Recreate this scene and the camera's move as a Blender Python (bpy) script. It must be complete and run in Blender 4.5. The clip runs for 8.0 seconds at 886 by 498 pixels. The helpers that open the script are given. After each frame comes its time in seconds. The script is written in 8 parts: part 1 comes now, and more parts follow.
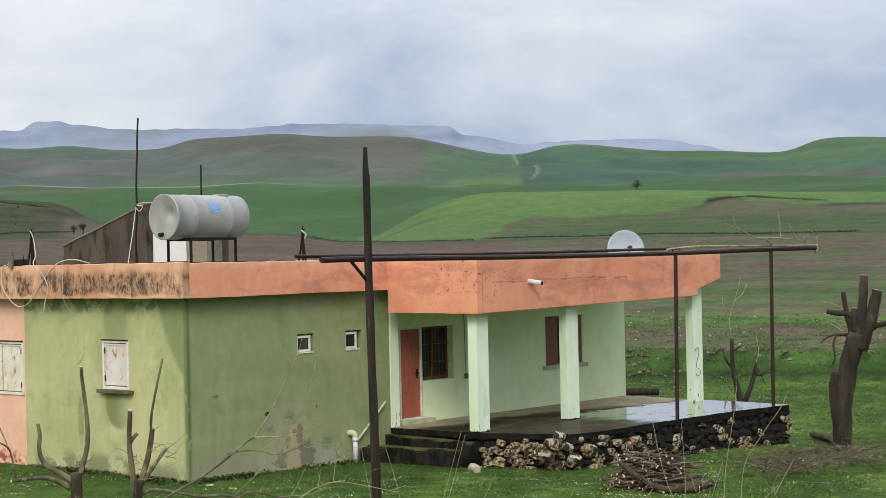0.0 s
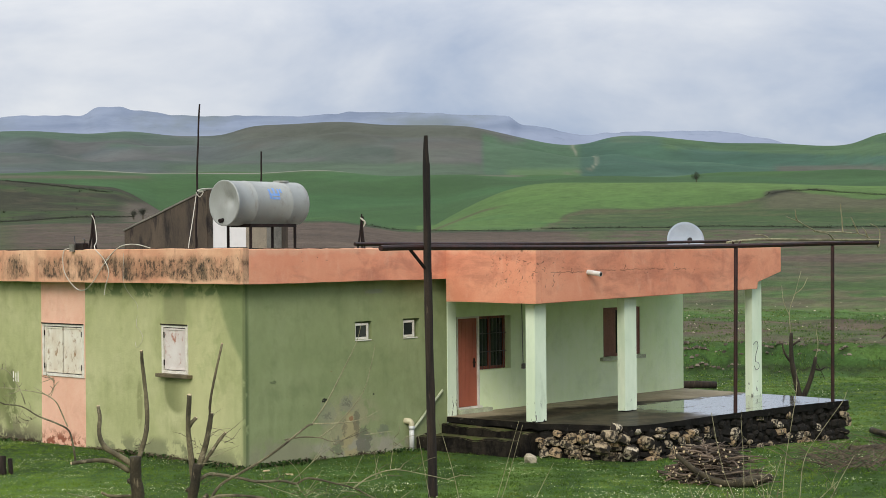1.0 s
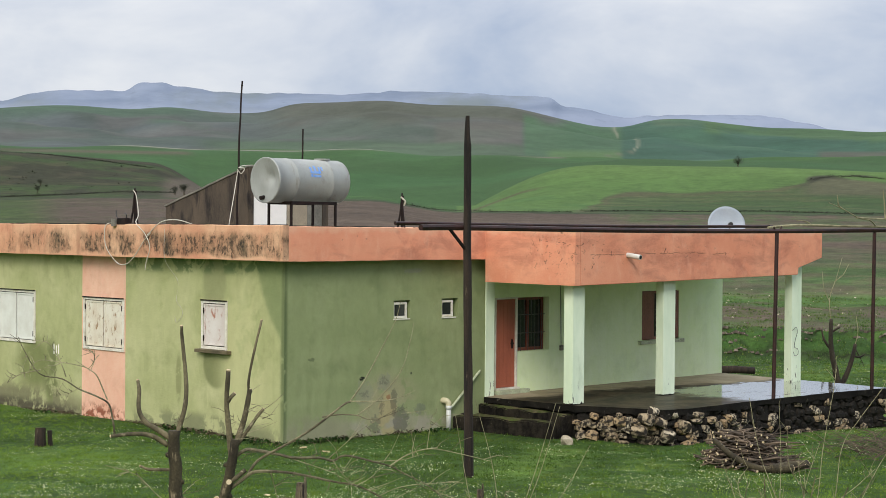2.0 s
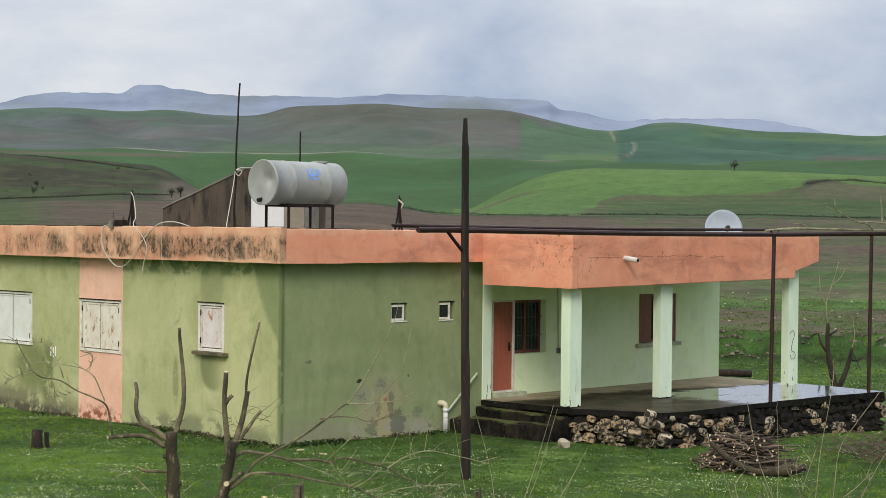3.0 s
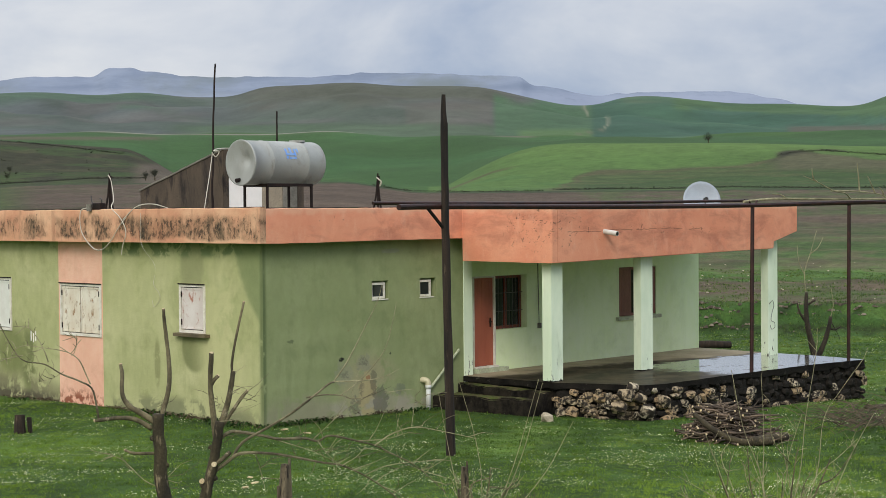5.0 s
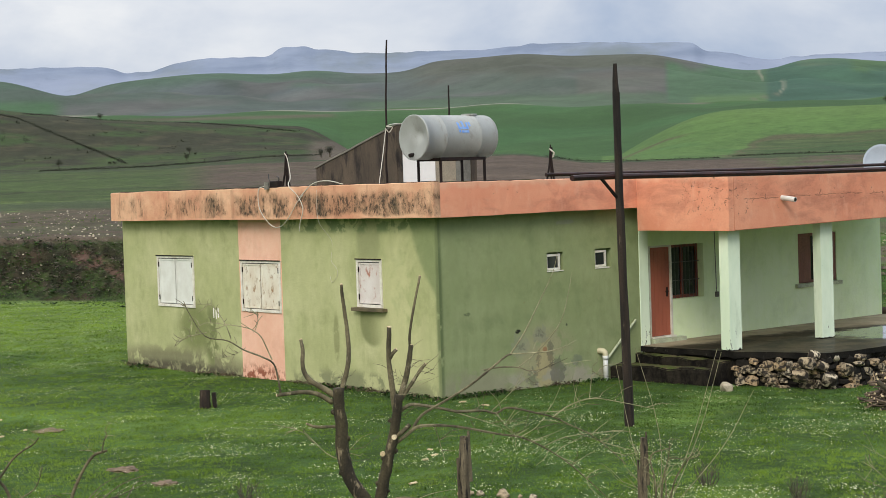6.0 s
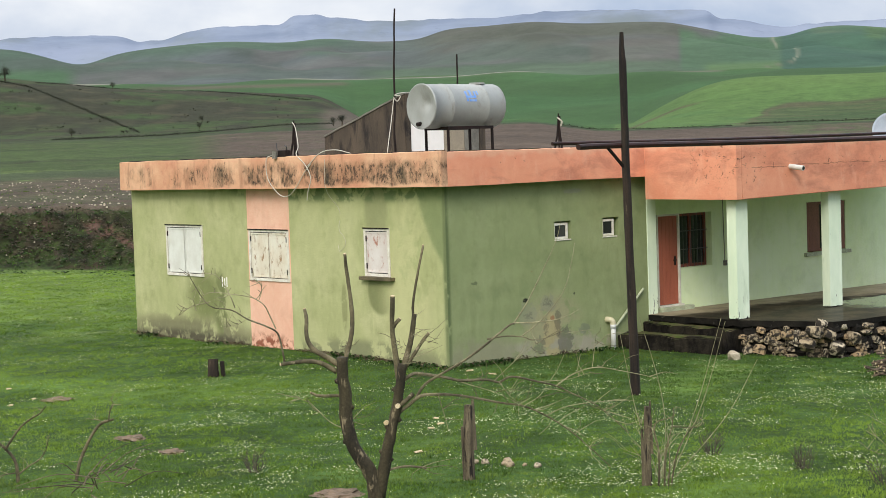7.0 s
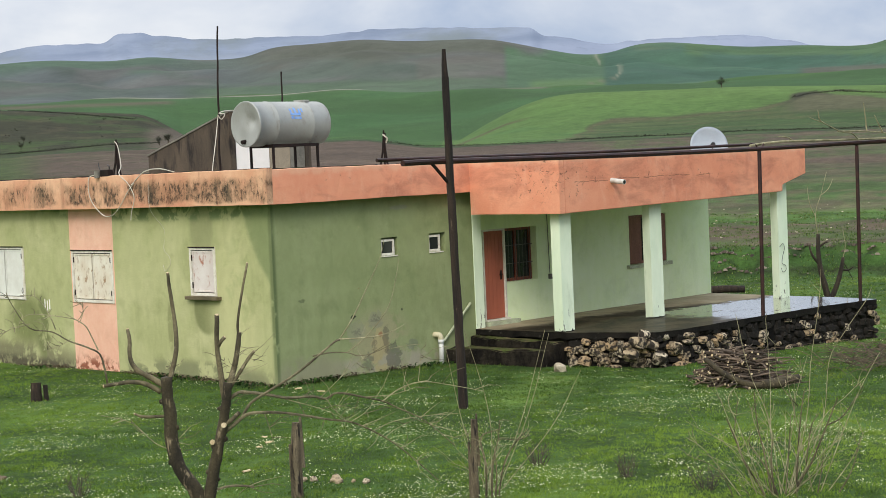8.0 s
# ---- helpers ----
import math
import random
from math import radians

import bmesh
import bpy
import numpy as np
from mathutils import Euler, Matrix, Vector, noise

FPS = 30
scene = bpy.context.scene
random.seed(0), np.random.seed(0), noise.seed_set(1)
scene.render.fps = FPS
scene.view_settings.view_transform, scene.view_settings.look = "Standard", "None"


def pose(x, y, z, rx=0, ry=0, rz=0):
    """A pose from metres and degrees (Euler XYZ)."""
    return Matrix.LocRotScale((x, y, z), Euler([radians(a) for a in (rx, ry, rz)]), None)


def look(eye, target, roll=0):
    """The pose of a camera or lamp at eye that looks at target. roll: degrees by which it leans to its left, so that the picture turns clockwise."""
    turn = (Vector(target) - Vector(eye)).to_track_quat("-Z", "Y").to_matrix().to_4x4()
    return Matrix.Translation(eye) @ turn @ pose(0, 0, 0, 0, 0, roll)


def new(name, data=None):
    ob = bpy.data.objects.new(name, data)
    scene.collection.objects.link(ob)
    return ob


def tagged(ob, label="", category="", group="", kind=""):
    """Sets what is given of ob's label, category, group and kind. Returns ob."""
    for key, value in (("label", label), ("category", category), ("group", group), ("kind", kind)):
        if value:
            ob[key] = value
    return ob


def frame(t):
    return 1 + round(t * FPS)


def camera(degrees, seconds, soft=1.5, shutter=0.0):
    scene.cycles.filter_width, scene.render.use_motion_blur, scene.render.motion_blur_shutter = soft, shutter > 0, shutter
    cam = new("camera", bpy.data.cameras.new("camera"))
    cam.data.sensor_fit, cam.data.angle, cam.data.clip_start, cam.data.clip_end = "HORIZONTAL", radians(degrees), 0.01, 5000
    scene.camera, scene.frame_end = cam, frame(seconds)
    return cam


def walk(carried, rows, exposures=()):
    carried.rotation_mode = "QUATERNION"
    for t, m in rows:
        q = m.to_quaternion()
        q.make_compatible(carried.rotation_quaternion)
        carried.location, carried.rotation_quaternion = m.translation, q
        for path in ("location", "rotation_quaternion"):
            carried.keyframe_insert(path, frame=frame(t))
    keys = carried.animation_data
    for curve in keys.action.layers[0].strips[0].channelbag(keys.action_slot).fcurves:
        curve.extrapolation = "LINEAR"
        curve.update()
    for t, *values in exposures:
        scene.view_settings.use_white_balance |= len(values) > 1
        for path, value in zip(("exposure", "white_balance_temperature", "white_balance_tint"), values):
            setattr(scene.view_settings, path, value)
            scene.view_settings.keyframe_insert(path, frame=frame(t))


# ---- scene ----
cam = camera(29.46, 8.0, soft=0.6)
PATH = [
    (0.0, -21.401, -25.458, 4.454, 90.305, 1.227, -48.766),
    (0.5, -21.4, -25.43, 4.446, 90.513, 0.934, -48.47),
    (1.0, -21.395, -25.409, 4.449, 89.973, 0.453, -46.82),
    (1.5, -21.395, -25.401, 4.44, 89.513, -0.333, -45.635),
    (1.7, -21.409, -25.412, 4.447, 89.316, -0.457, -45.496),
    (2.8, -21.414, -25.413, 4.445, 89.305, -0.527, -45.487),
    (3.0, -21.424, -25.399, 4.437, 89.407, -0.606, -45.596),
    (3.5, -21.439, -25.412, 4.434, 89.106, -0.693, -45.898),
    (4.0, -21.461, -25.413, 4.422, 88.773, -0.452, -46.976),
    (4.2, -21.476, -25.388, 4.427, 88.701, -0.213, -47.557),
    (5.3, -21.482, -25.334, 4.415, 88.496, 1.016, -45.255),
    (5.5, -21.481, -25.339, 4.42, 88.305, 1.288, -44.05),
    (6.0, -21.491, -25.347, 4.425, 87.806, 1.871, -40.551),
    (6.5, -21.454, -25.38, 4.431, 87.219, 2.134, -38.925),
    (7.0, -21.423, -25.441, 4.435, 86.746, 1.938, -40.113),
    (7.5, -21.396, -25.477, 4.424, 86.689, 1.881, -42.464),
    (8.0, -21.408, -25.522, 4.417, 87.118, 2.519, -45.927),
]
walk(cam, [(t, pose(*p)) for t, *p in PATH], exposures=[(0.0, -0.05), (0.5, -0.12), (1.0, -0.12), (1.5, -0.05), (3.0, -0.15), (3.5, -0.19), (4.2, -0.20), (5.5, -0.21), (6.0, -0.07), (6.5, -0.15), (7.0, 0.1), (8.0, 0.02)])

# ---- sky and sun ----
SUN_AZ, SUN_EL = 233.0, 36.0      # compass bearing from +y towards +x, and height, in degrees
world = bpy.data.worlds.new("overcast_sky")
scene.world = world
world.use_nodes = True
wn, wl = world.node_tree.nodes, world.node_tree.links
wn.clear()
w_out = wn.new("ShaderNodeOutputWorld")
w_mix = wn.new("ShaderNodeMixShader")
w_blue = wn.new("ShaderNodeBackground")
w_cloud = wn.new("ShaderNodeBackground")
w_sky = wn.new("ShaderNodeTexSky")
w_sky.sky_type, w_sky.sun_disc = "NISHITA", False
w_sky.sun_elevation, w_sky.sun_rotation = radians(SUN_EL), radians(SUN_AZ)
w_blue.inputs["Strength"].default_value = 0.1
# an overcast dome: about two and a half times as bright overhead as at the horizon
w_dome = wn.new("ShaderNodeMapRange")
w_dome.inputs["From Min"].default_value, w_dome.inputs["From Max"].default_value = 0.12, 0.9
w_dome.inputs["To Min"].default_value, w_dome.inputs["To Max"].default_value = 1.0, 2.3
w_co = wn.new("ShaderNodeTexCoord")
w_map = wn.new("ShaderNodeMapping")
w_map.inputs["Scale"].default_value = (1.0, 1.0, 2.6)
w_noise = wn.new("ShaderNodeTexNoise")
w_noise.inputs["Scale"].default_value = 4.2
w_noise.inputs["Detail"].default_value = 6.0
w_noise.inputs["Roughness"].default_value = 0.55
w_noise.inputs["Distortion"].default_value = 0.25
w_ramp = wn.new("ShaderNodeValToRGB")
w_ramp.color_ramp.elements[0].position, w_ramp.color_ramp.elements[0].color = 0.46, (0.43, 0.515, 0.69, 1)
w_ramp.color_ramp.elements[1].position, w_ramp.color_ramp.elements[1].color = 0.78, (0.92, 0.93, 0.96, 1)
w_sep = wn.new("ShaderNodeSeparateXYZ")
w_up = wn.new("ShaderNodeMapRange")
w_up.inputs["From Min"].default_value, w_up.inputs["From Max"].default_value = 0.075, 0.165
w_add = wn.new("ShaderNodeMath")
w_add.operation = "MULTIPLY_ADD"
w_add.inputs[1].default_value = 0.22
wl.new(w_co.outputs["Generated"], w_map.inputs["Vector"])
wl.new(w_map.outputs["Vector"], w_noise.inputs["Vector"])
wl.new(w_co.outputs["Generated"], w_sep.inputs["Vector"])
wl.new(w_sep.outputs["Z"], w_up.inputs["Value"])
wl.new(w_sep.outputs["Z"], w_dome.inputs["Value"])
wl.new(w_dome.outputs["Result"], w_cloud.inputs["Strength"])
wl.new(w_up.outputs["Result"], w_add.inputs[0])
# the cloud thins to a blue-grey veil towards the east
w_east = wn.new("ShaderNodeMath")
w_east.operation = "MULTIPLY_ADD"
w_east.inputs[1].default_value = -0.30
w_lean = wn.new("ShaderNodeVectorMath")
w_lean.operation = "DOT_PRODUCT"
w_lean.inputs[1].default_value = (0.70, -0.715, 0.0)
wl.new(w_co.outputs["Generated"], w_lean.inputs[0])
wl.new(w_lean.outputs["Value"], w_east.inputs[0])
wl.new(w_noise.outputs["Fac"], w_east.inputs[2])
wl.new(w_east.outputs["Value"], w_add.inputs[2])
wl.new(w_add.outputs["Value"], w_ramp.inputs["Fac"])
wl.new(w_ramp.outputs["Color"], w_cloud.inputs["Color"])
wl.new(w_sky.outputs["Color"], w_blue.inputs["Color"])
w_mix.inputs["Fac"].default_value = 0.9
wl.new(w_blue.outputs["Background"], w_mix.inputs[1])
wl.new(w_cloud.outputs["Background"], w_mix.inputs[2])
wl.new(w_mix.outputs["Shader"], w_out.inputs["Surface"])

sun_data = bpy.data.lights.new("sun", "SUN")
sun_data.energy, sun_data.angle, sun_data.color = 1.8, radians(22), (1.0, 0.96, 0.9)
sun = new("sun", sun_data)
a, e = radians(SUN_AZ), radians(SUN_EL)
sun.matrix_world = look((math.sin(a) * math.cos(e) * 50, math.cos(a) * math.cos(e) * 50, math.sin(e) * 50), (0, 0, 0))


# ---- materials ----
def lin(r, g, b):
    """Linear colour from 0..255 sRGB values."""
    return tuple((c / 12.92 if c <= 0.04045 else ((c + 0.055) / 1.055) ** 2.4) for c in (r / 255, g / 255, b / 255)) + (1.0,)


class Nodes:
    """A small node-material builder on object coordinates."""

    def __init__(self, name, rough=0.8, metal=0.0, spec=0.5):
        self.mat = bpy.data.materials.new(name)
        self.mat.use_nodes = True
        self.n, self.l = self.mat.node_tree.nodes, self.mat.node_tree.links
        self.bsdf = self.n["Principled BSDF"]
        self.bsdf.inputs["Roughness"].default_value = rough
        self.bsdf.inputs["Metallic"].default_value = metal
        self.bsdf.inputs["Specular IOR Level"].default_value = spec
        self.co = self.n.new("ShaderNodeTexCoord").outputs["Object"]

    def vec(self, scale=(1, 1, 1), source=None):
        m = self.n.new("ShaderNodeMapping")
        m.inputs["Scale"].default_value = scale
        self.l.new(source or self.co, m.inputs["Vector"])
        return m.outputs["Vector"]

    def noise(self, scale, detail=5, rough=0.55, stretch=(1, 1, 1), source=None, twist=0.0):
        t = self.n.new("ShaderNodeTexNoise")
        t.inputs["Scale"].default_value, t.inputs["Detail"].default_value = scale, detail
        t.inputs["Roughness"].default_value, t.inputs["Distortion"].default_value = rough, twist
        self.l.new(self.vec(stretch, source), t.inputs["Vector"])
        return t.outputs["Fac"]

    def step(self, value, lo, hi):
        m = self.n.new("ShaderNodeMapRange")
        m.interpolation_type = "SMOOTHSTEP"
        m.inputs["From Min"].default_value, m.inputs["From Max"].default_value = lo, hi
        self.l.new(value, m.inputs["Value"])
        return m.outputs["Result"]

    def math(self, op, a, b):
        m = self.n.new("ShaderNodeMath")
        m.operation = op
        for i, v in enumerate((a, b)):
            if isinstance(v, (int, float)):
                m.inputs[i].default_value = v
            else:
                self.l.new(v, m.inputs[i])
        return m.outputs["Value"]

    def mix(self, fac, a, b, mode="MIX"):
        m = self.n.new("ShaderNodeMix")
        m.data_type, m.blend_type = "RGBA", mode
        for key, v in ((0, fac), (6, a), (7, b)):
            if isinstance(v, (int, float, tuple)):
                m.inputs[key].default_value = v
            else:
                self.l.new(v, m.inputs[key])
        return m.outputs[2]

    def axis(self, i, source=None):
        s = self.n.new("ShaderNodeSeparateXYZ")
        self.l.new(source or self.co, s.inputs["Vector"])
        return s.outputs[i]

    def near(self, centre, radii, soft=0.5):
        """1 inside an ellipsoid, fading to 0 outside it."""
        m = self.n.new("ShaderNodeVectorMath")
        m.operation = "SUBTRACT"
        self.l.new(self.co, m.inputs[0])
        m.inputs[1].default_value = centre
        d = self.n.new("ShaderNodeVectorMath")
        d.operation = "DIVIDE"
        self.l.new(m.outputs[0], d.inputs[0])
        d.inputs[1].default_value = radii
        k = self.n.new("ShaderNodeVectorMath")
        k.operation = "LENGTH"
        self.l.new(d.outputs[0], k.inputs[0])
        return self.math("SUBTRACT", 1.0, self.step(k.outputs["Value"], 1 - soft, 1 + soft))

    def random(self):
        return self.n.new("ShaderNodeObjectInfo").outputs["Random"]

    def island(self):
        return self.n.new("ShaderNodeNewGeometry").outputs["Random Per Island"]

    def colour(self, socket):
        if isinstance(socket, tuple):
            self.bsdf.inputs["Base Color"].default_value = socket
        else:
            self.l.new(socket, self.bsdf.inputs["Base Color"])
        return self

    def rough(self, socket):
        self.l.new(socket, self.bsdf.inputs["Roughness"])
        return self

    def bump(self, socket, strength=0.3, distance=0.02):
        b = self.n.new("ShaderNodeBump")
        b.inputs["Strength"].default_value, b.inputs["Distance"].default_value = strength, distance
        self.l.new(socket, b.inputs["Height"])
        self.l.new(b.outputs["Normal"], self.bsdf.inputs["Normal"])
        return self


def worn(name, base, other, scale=3.0, grain=40.0, rough=0.85, metal=0.0, bump=0.3, spots=None, spot_at=(0.6, 0.7), stretch=(1, 1, 1), amount=1.0, spec=0.4, vary=0.0, speckle=0.5):
    """A surface with two tones, a fine grain, and spots of a third colour."""
    m = Nodes(name, rough, metal, spec)
    big, fine = m.noise(scale, 6, 0.6, stretch), m.noise(grain, 4, 0.6)
    c = m.mix(m.math("MULTIPLY", m.step(big, 0.3, 0.7), amount), base, other)
    if spots:
        c = m.mix(m.step(m.noise(scale * 2.3, 8, 0.7, stretch, twist=0.4), *spot_at), c, spots)
    c = m.mix(speckle, c, m.mix(m.step(fine, 0.25, 0.75), (0.25, 0.25, 0.25, 1), (0.75, 0.75, 0.75, 1)), "OVERLAY")
    if vary:
        c = m.mix(m.math("MULTIPLY", m.random(), vary), c, (0.02, 0.018, 0.015, 1))
    m.colour(c).bump(m.math("ADD", fine, big), bump, 0.01)
    return m.mat


def plaster(name, base, pale, damp, patches=(), streak=0.25):
    """Painted render: clouds of fading, damp runs from above, and bare grey repairs."""
    m = Nodes(name, 0.9, 0.0, 0.25)
    cloud, fine = m.noise(0.7, 6, 0.6), m.noise(55, 4, 0.65)
    runs = m.noise(1.6, 7, 0.65, (1.6, 1.6, 0.22), twist=0.3)
    c = m.mix(m.step(cloud, 0.35, 0.68), base, pale)
    c = m.mix(m.math("MULTIPLY", m.step(runs, 0.52, 0.74), streak), c, damp)
    c = m.mix(m.math("MULTIPLY", m.step(m.noise(9, 8, 0.7, twist=0.5), 0.62, 0.72), 0.3), c, damp)
    c = m.mix(m.math("MULTIPLY", m.step(m.noise(1.7, 8, 0.65, twist=0.3), 0.48, 0.7), 0.4), c, damp)
    for centre, radii, tone, lo, k, *soft in patches:
        if len(soft) > 1:     # torn-off flakes with ragged borders
            torn = m.math("MULTIPLY", m.math("SUBTRACT", m.noise(k, 9, 0.72, twist=0.6), 0.5), 3.0)
            hole = m.math("MULTIPLY", m.step(m.math("ADD", m.near(centre, radii, soft[0]), torn), lo, lo + 0.14), soft[1])
        else:
            hole = m.math("MULTIPLY", m.near(centre, radii, *(soft or (0.45,))), m.step(m.noise(k, 7, 0.65, twist=0.4), lo, lo + 0.08))
        c = m.mix(hole, c, tone)
    c = m.mix(0.17, c, m.mix(m.step(fine, 0.3, 0.7), (0.3, 0.3, 0.3, 1), (0.7, 0.7, 0.7, 1)), "OVERLAY")
    c = m.mix(0.16, c, m.mix(m.step(m.noise(4.5, 7, 0.7, (1, 1, 0.6), twist=0.3), 0.35, 0.65), (0.34, 0.34, 0.34, 1), (0.62, 0.62, 0.62, 1)), "OVERLAY")
    m.colour(c).bump(m.math("ADD", fine, m.math("MULTIPLY", m.noise(6, 5), 2.0)), 0.35, 0.012)
    return m.mat


GREEN, GREEN_PALE, GREEN_DAMP = lin(171, 174, 122), lin(187, 187, 138), lin(134, 138, 90)
GREY_PLASTER, DARK_MOULD = lin(150, 150, 132), lin(46, 42, 36)
plaster_green = plaster("green_plaster", GREEN, GREEN_PALE, GREEN_DAMP, [
    ((0.0, -1.2, 4.3), (0.3, 2.1, 2.6), lin(134, 144, 98), -0.3, 0.6, 0.035),  # damp fan beside the corner
    ((0.0, 0.0, 1.5), (0.2, 0.09, 3.0), lin(138, 147, 103), -0.3, 0.6, 0.9),
    ((0.0, 0.03, 2.2), (0.2, 0.05, 2.4), lin(112, 122, 82), 0.38, 1.4, 0.8),
    ((0.0, 2.14, 1.62), (0.4, 0.44, 0.5), lin(130, 134, 90), 0.30, 1.5, 0.12),       # damp under the sill
    ((0.0, 2.22, 3.35), (0.4, 0.38, 0.7), lin(150, 153, 108), 0.26, 1.2, 0.2),
    ((0.0, 1.25, 1.7), (0.3, 0.75, 1.5), lin(188, 187, 136), 0.4, 0.8, 0.5),
    ((0.0, 4.3, 2.6), (0.3, 0.7, 0.8), lin(180, 181, 131), 0.42, 0.9, 0.5),
    ((0.0, 3.42, 1.25), (0.3, 0.1, 0.5), lin(146, 148, 102), 0.36, 2.4, 0.3),
    ((0.0, 3.0, 3.82), (0.3, 5.0, 0.34), lin(122, 136, 92), 0.47, 2.0, 0.2),
    ((0.0, 2.6, 0.22), (0.3, 2.7, 0.32), lin(134, 137, 100), 0.45, 1.7, 0.3),
    ((0.0, 2.6, 0.1), (0.3, 2.9, 0.13), lin(96, 94, 70), 0.45, 4.0, 0.3),
    ((0.0, 9.0, 1.2), (0.3, 0.75, 0.62), lin(126, 132, 84), 0.36, 1.6),
    ((0.0, 8.3, 1.0), (0.3, 0.3, 0.8), lin(118, 124, 80), 0.42, 2.2),
    ((0.0, 9.8, 0.3), (0.3, 3.2, 0.38), lin(128, 126, 94), 0.42, 1.6),  # splashed mud
    ((0.0, 9.6, 0.12), (0.3, 3.2, 0.24), lin(88, 84, 66), 0.42, 3.4),
])
# the -y wall's base tones are darker and cooler than the -x wall's
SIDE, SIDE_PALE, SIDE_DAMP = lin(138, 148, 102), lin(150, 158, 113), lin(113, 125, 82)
plaster_side = plaster("darker_green_plaster", SIDE, SIDE_PALE, SIDE_DAMP, [
    ((2.85, 0.0, 0.70), (0.80, 0.5, 0.70), lin(156, 153, 116), 0.42, 1.6, 0.4),     # worn to the pale undercoat, then to bare cement
    ((2.82, 0.0, 0.52), (0.26, 0.4, 0.56), lin(178, 162, 118), 0.50, 5.0, 0.6, 0.6),
    ((2.6, 0.0, 0.28), (2.4, 0.4, 0.20), lin(162, 158, 134), 0.46, 2.2, 0.4),
    ((0.9, 0.0, 0.34), (0.9, 0.4, 0.34), lin(146, 146, 114), 0.42, 1.4, 0.5),
    ((3.55, 0.0, 0.32), (0.6, 0.4, 0.26), lin(164, 158, 136), 0.62, 7.0, 0.7, 0.55),
    ((2.13, 0.0, 1.04), (0.30, 0.4, 0.24), lin(144, 142, 124), 0.52, 4.0, 0.6, 0.37),
    ((2.16, 0.0, 1.02), (0.20, 0.4, 0.13), lin(96, 96, 86), 0.90, 16.0, 0.7, 0.48),
    ((2.72, 0.0, 1.22), (0.22, 0.4, 0.20), lin(130, 130, 116), 0.55, 6.0, 0.6, 0.41),
    ((2.70, 0.0, 1.26), (0.18, 0.4, 0.13), lin(84, 86, 76), 0.85, 16.0, 0.7, 0.48),
    ((3.19, 0.0, 0.42), (0.24, 0.4, 0.30), lin(88, 87, 80), 0.55, 6.0, 0.6, 0.58),
    ((3.00, 0.0, 0.82), (0.11, 0.4, 0.30), lin(86, 82, 72), 0.62, 10.0, 0.7, 0.54),
    ((2.66, 0.0, 0.72), (0.10, 0.4, 0.26), lin(84, 82, 74), 0.85, 14.0, 0.7, 0.51),
    ((2.47, 0.0, 0.36), (0.22, 0.4, 0.24), lin(96, 94, 84), 0.72, 9.0, 0.7, 0.54),
    ((2.85, 0.0, 0.925), (0.06, 0.4, 0.055), lin(142, 84, 56), 0.5, 12.0, 0.7, 0.61),
    ((3.76, 0.0, 0.61), (0.20, 0.4, 0.13), lin(112, 116, 104), 0.62, 6.0, 0.6, 0.48),
    ((3.56, 0.0, 3.55), (0.26, 0.4, 0.05), lin(146, 150, 128), 0.5, 6.0, 0.6, 0.7),
    ((2.09, 0.0, 1.35), (0.09, 0.4, 0.045), lin(30, 30, 26), 0.62, 18.0, 0.6, 0.95),
    ((3.50, 0.0, 1.38), (0.03, 0.4, 0.03), lin(60, 64, 50), 0.5, 18.0, 0.6, 0.8),
    ((0.72, 0.0, 1.80), (0.10, 0.4, 0.04), lin(92, 100, 70), 0.6, 18.0, 0.6, 0.7),
    ((0.03, 0.0, 1.9), (0.05, 0.4, 2.2), lin(100, 112, 74), 0.4, 1.6, 0.8),
], streak=0.3)
# base tone raised to make up for light missing under the porch
plaster_mint = plaster("lifted_mint_plaster", lin(232, 245, 194), lin(236, 247, 204), lin(208, 222, 170), streak=0.3)
def flaking_paint():
    """Pale mint paint that has flaked off in ragged vertical slivers low on the columns."""
    m = Nodes("pale_mint_paint", 0.7, 0.0, 0.3)
    c = m.mix(m.step(m.noise(1.8, 6, 0.6, (1, 1, 0.4)), 0.3, 0.7), lin(236, 246, 216), lin(218, 232, 200))
    low = m.math("SUBTRACT", 1.0, m.step(m.axis(2), 0.7, 1.5))
    flake = m.step(m.math("ADD", m.noise(9, 8, 0.7, (1, 1, 0.3), twist=0.5), m.math("MULTIPLY", low, 0.1)), 0.66, 0.69)
    c = m.mix(flake, c, lin(92, 92, 76))
    c = m.mix(m.math("MULTIPLY", m.step(m.noise(3, 7, 0.65, (1, 1, 0.35)), 0.55, 0.75), 0.4), c, lin(170, 186, 150))
    m.colour(c).bump(m.noise(40, 5), 0.15, 0.006)
    return m.mat


mint_paint = flaking_paint()
sill_mint = worn("stained_mint_cement", lin(196, 204, 168), lin(164, 166, 140), 3.0, 45, 0.85, bump=0.3, spots=lin(110, 106, 88), spot_at=(0.56, 0.7))
strip_paint = plaster("peach_paint", lin(230, 180, 152), lin(237, 190, 163), lin(204, 152, 126), [
    ((0.0, 6.25, 0.15), (0.5, 1.0, 0.3), lin(150, 92, 70), 0.46, 7.0)], streak=0.3)


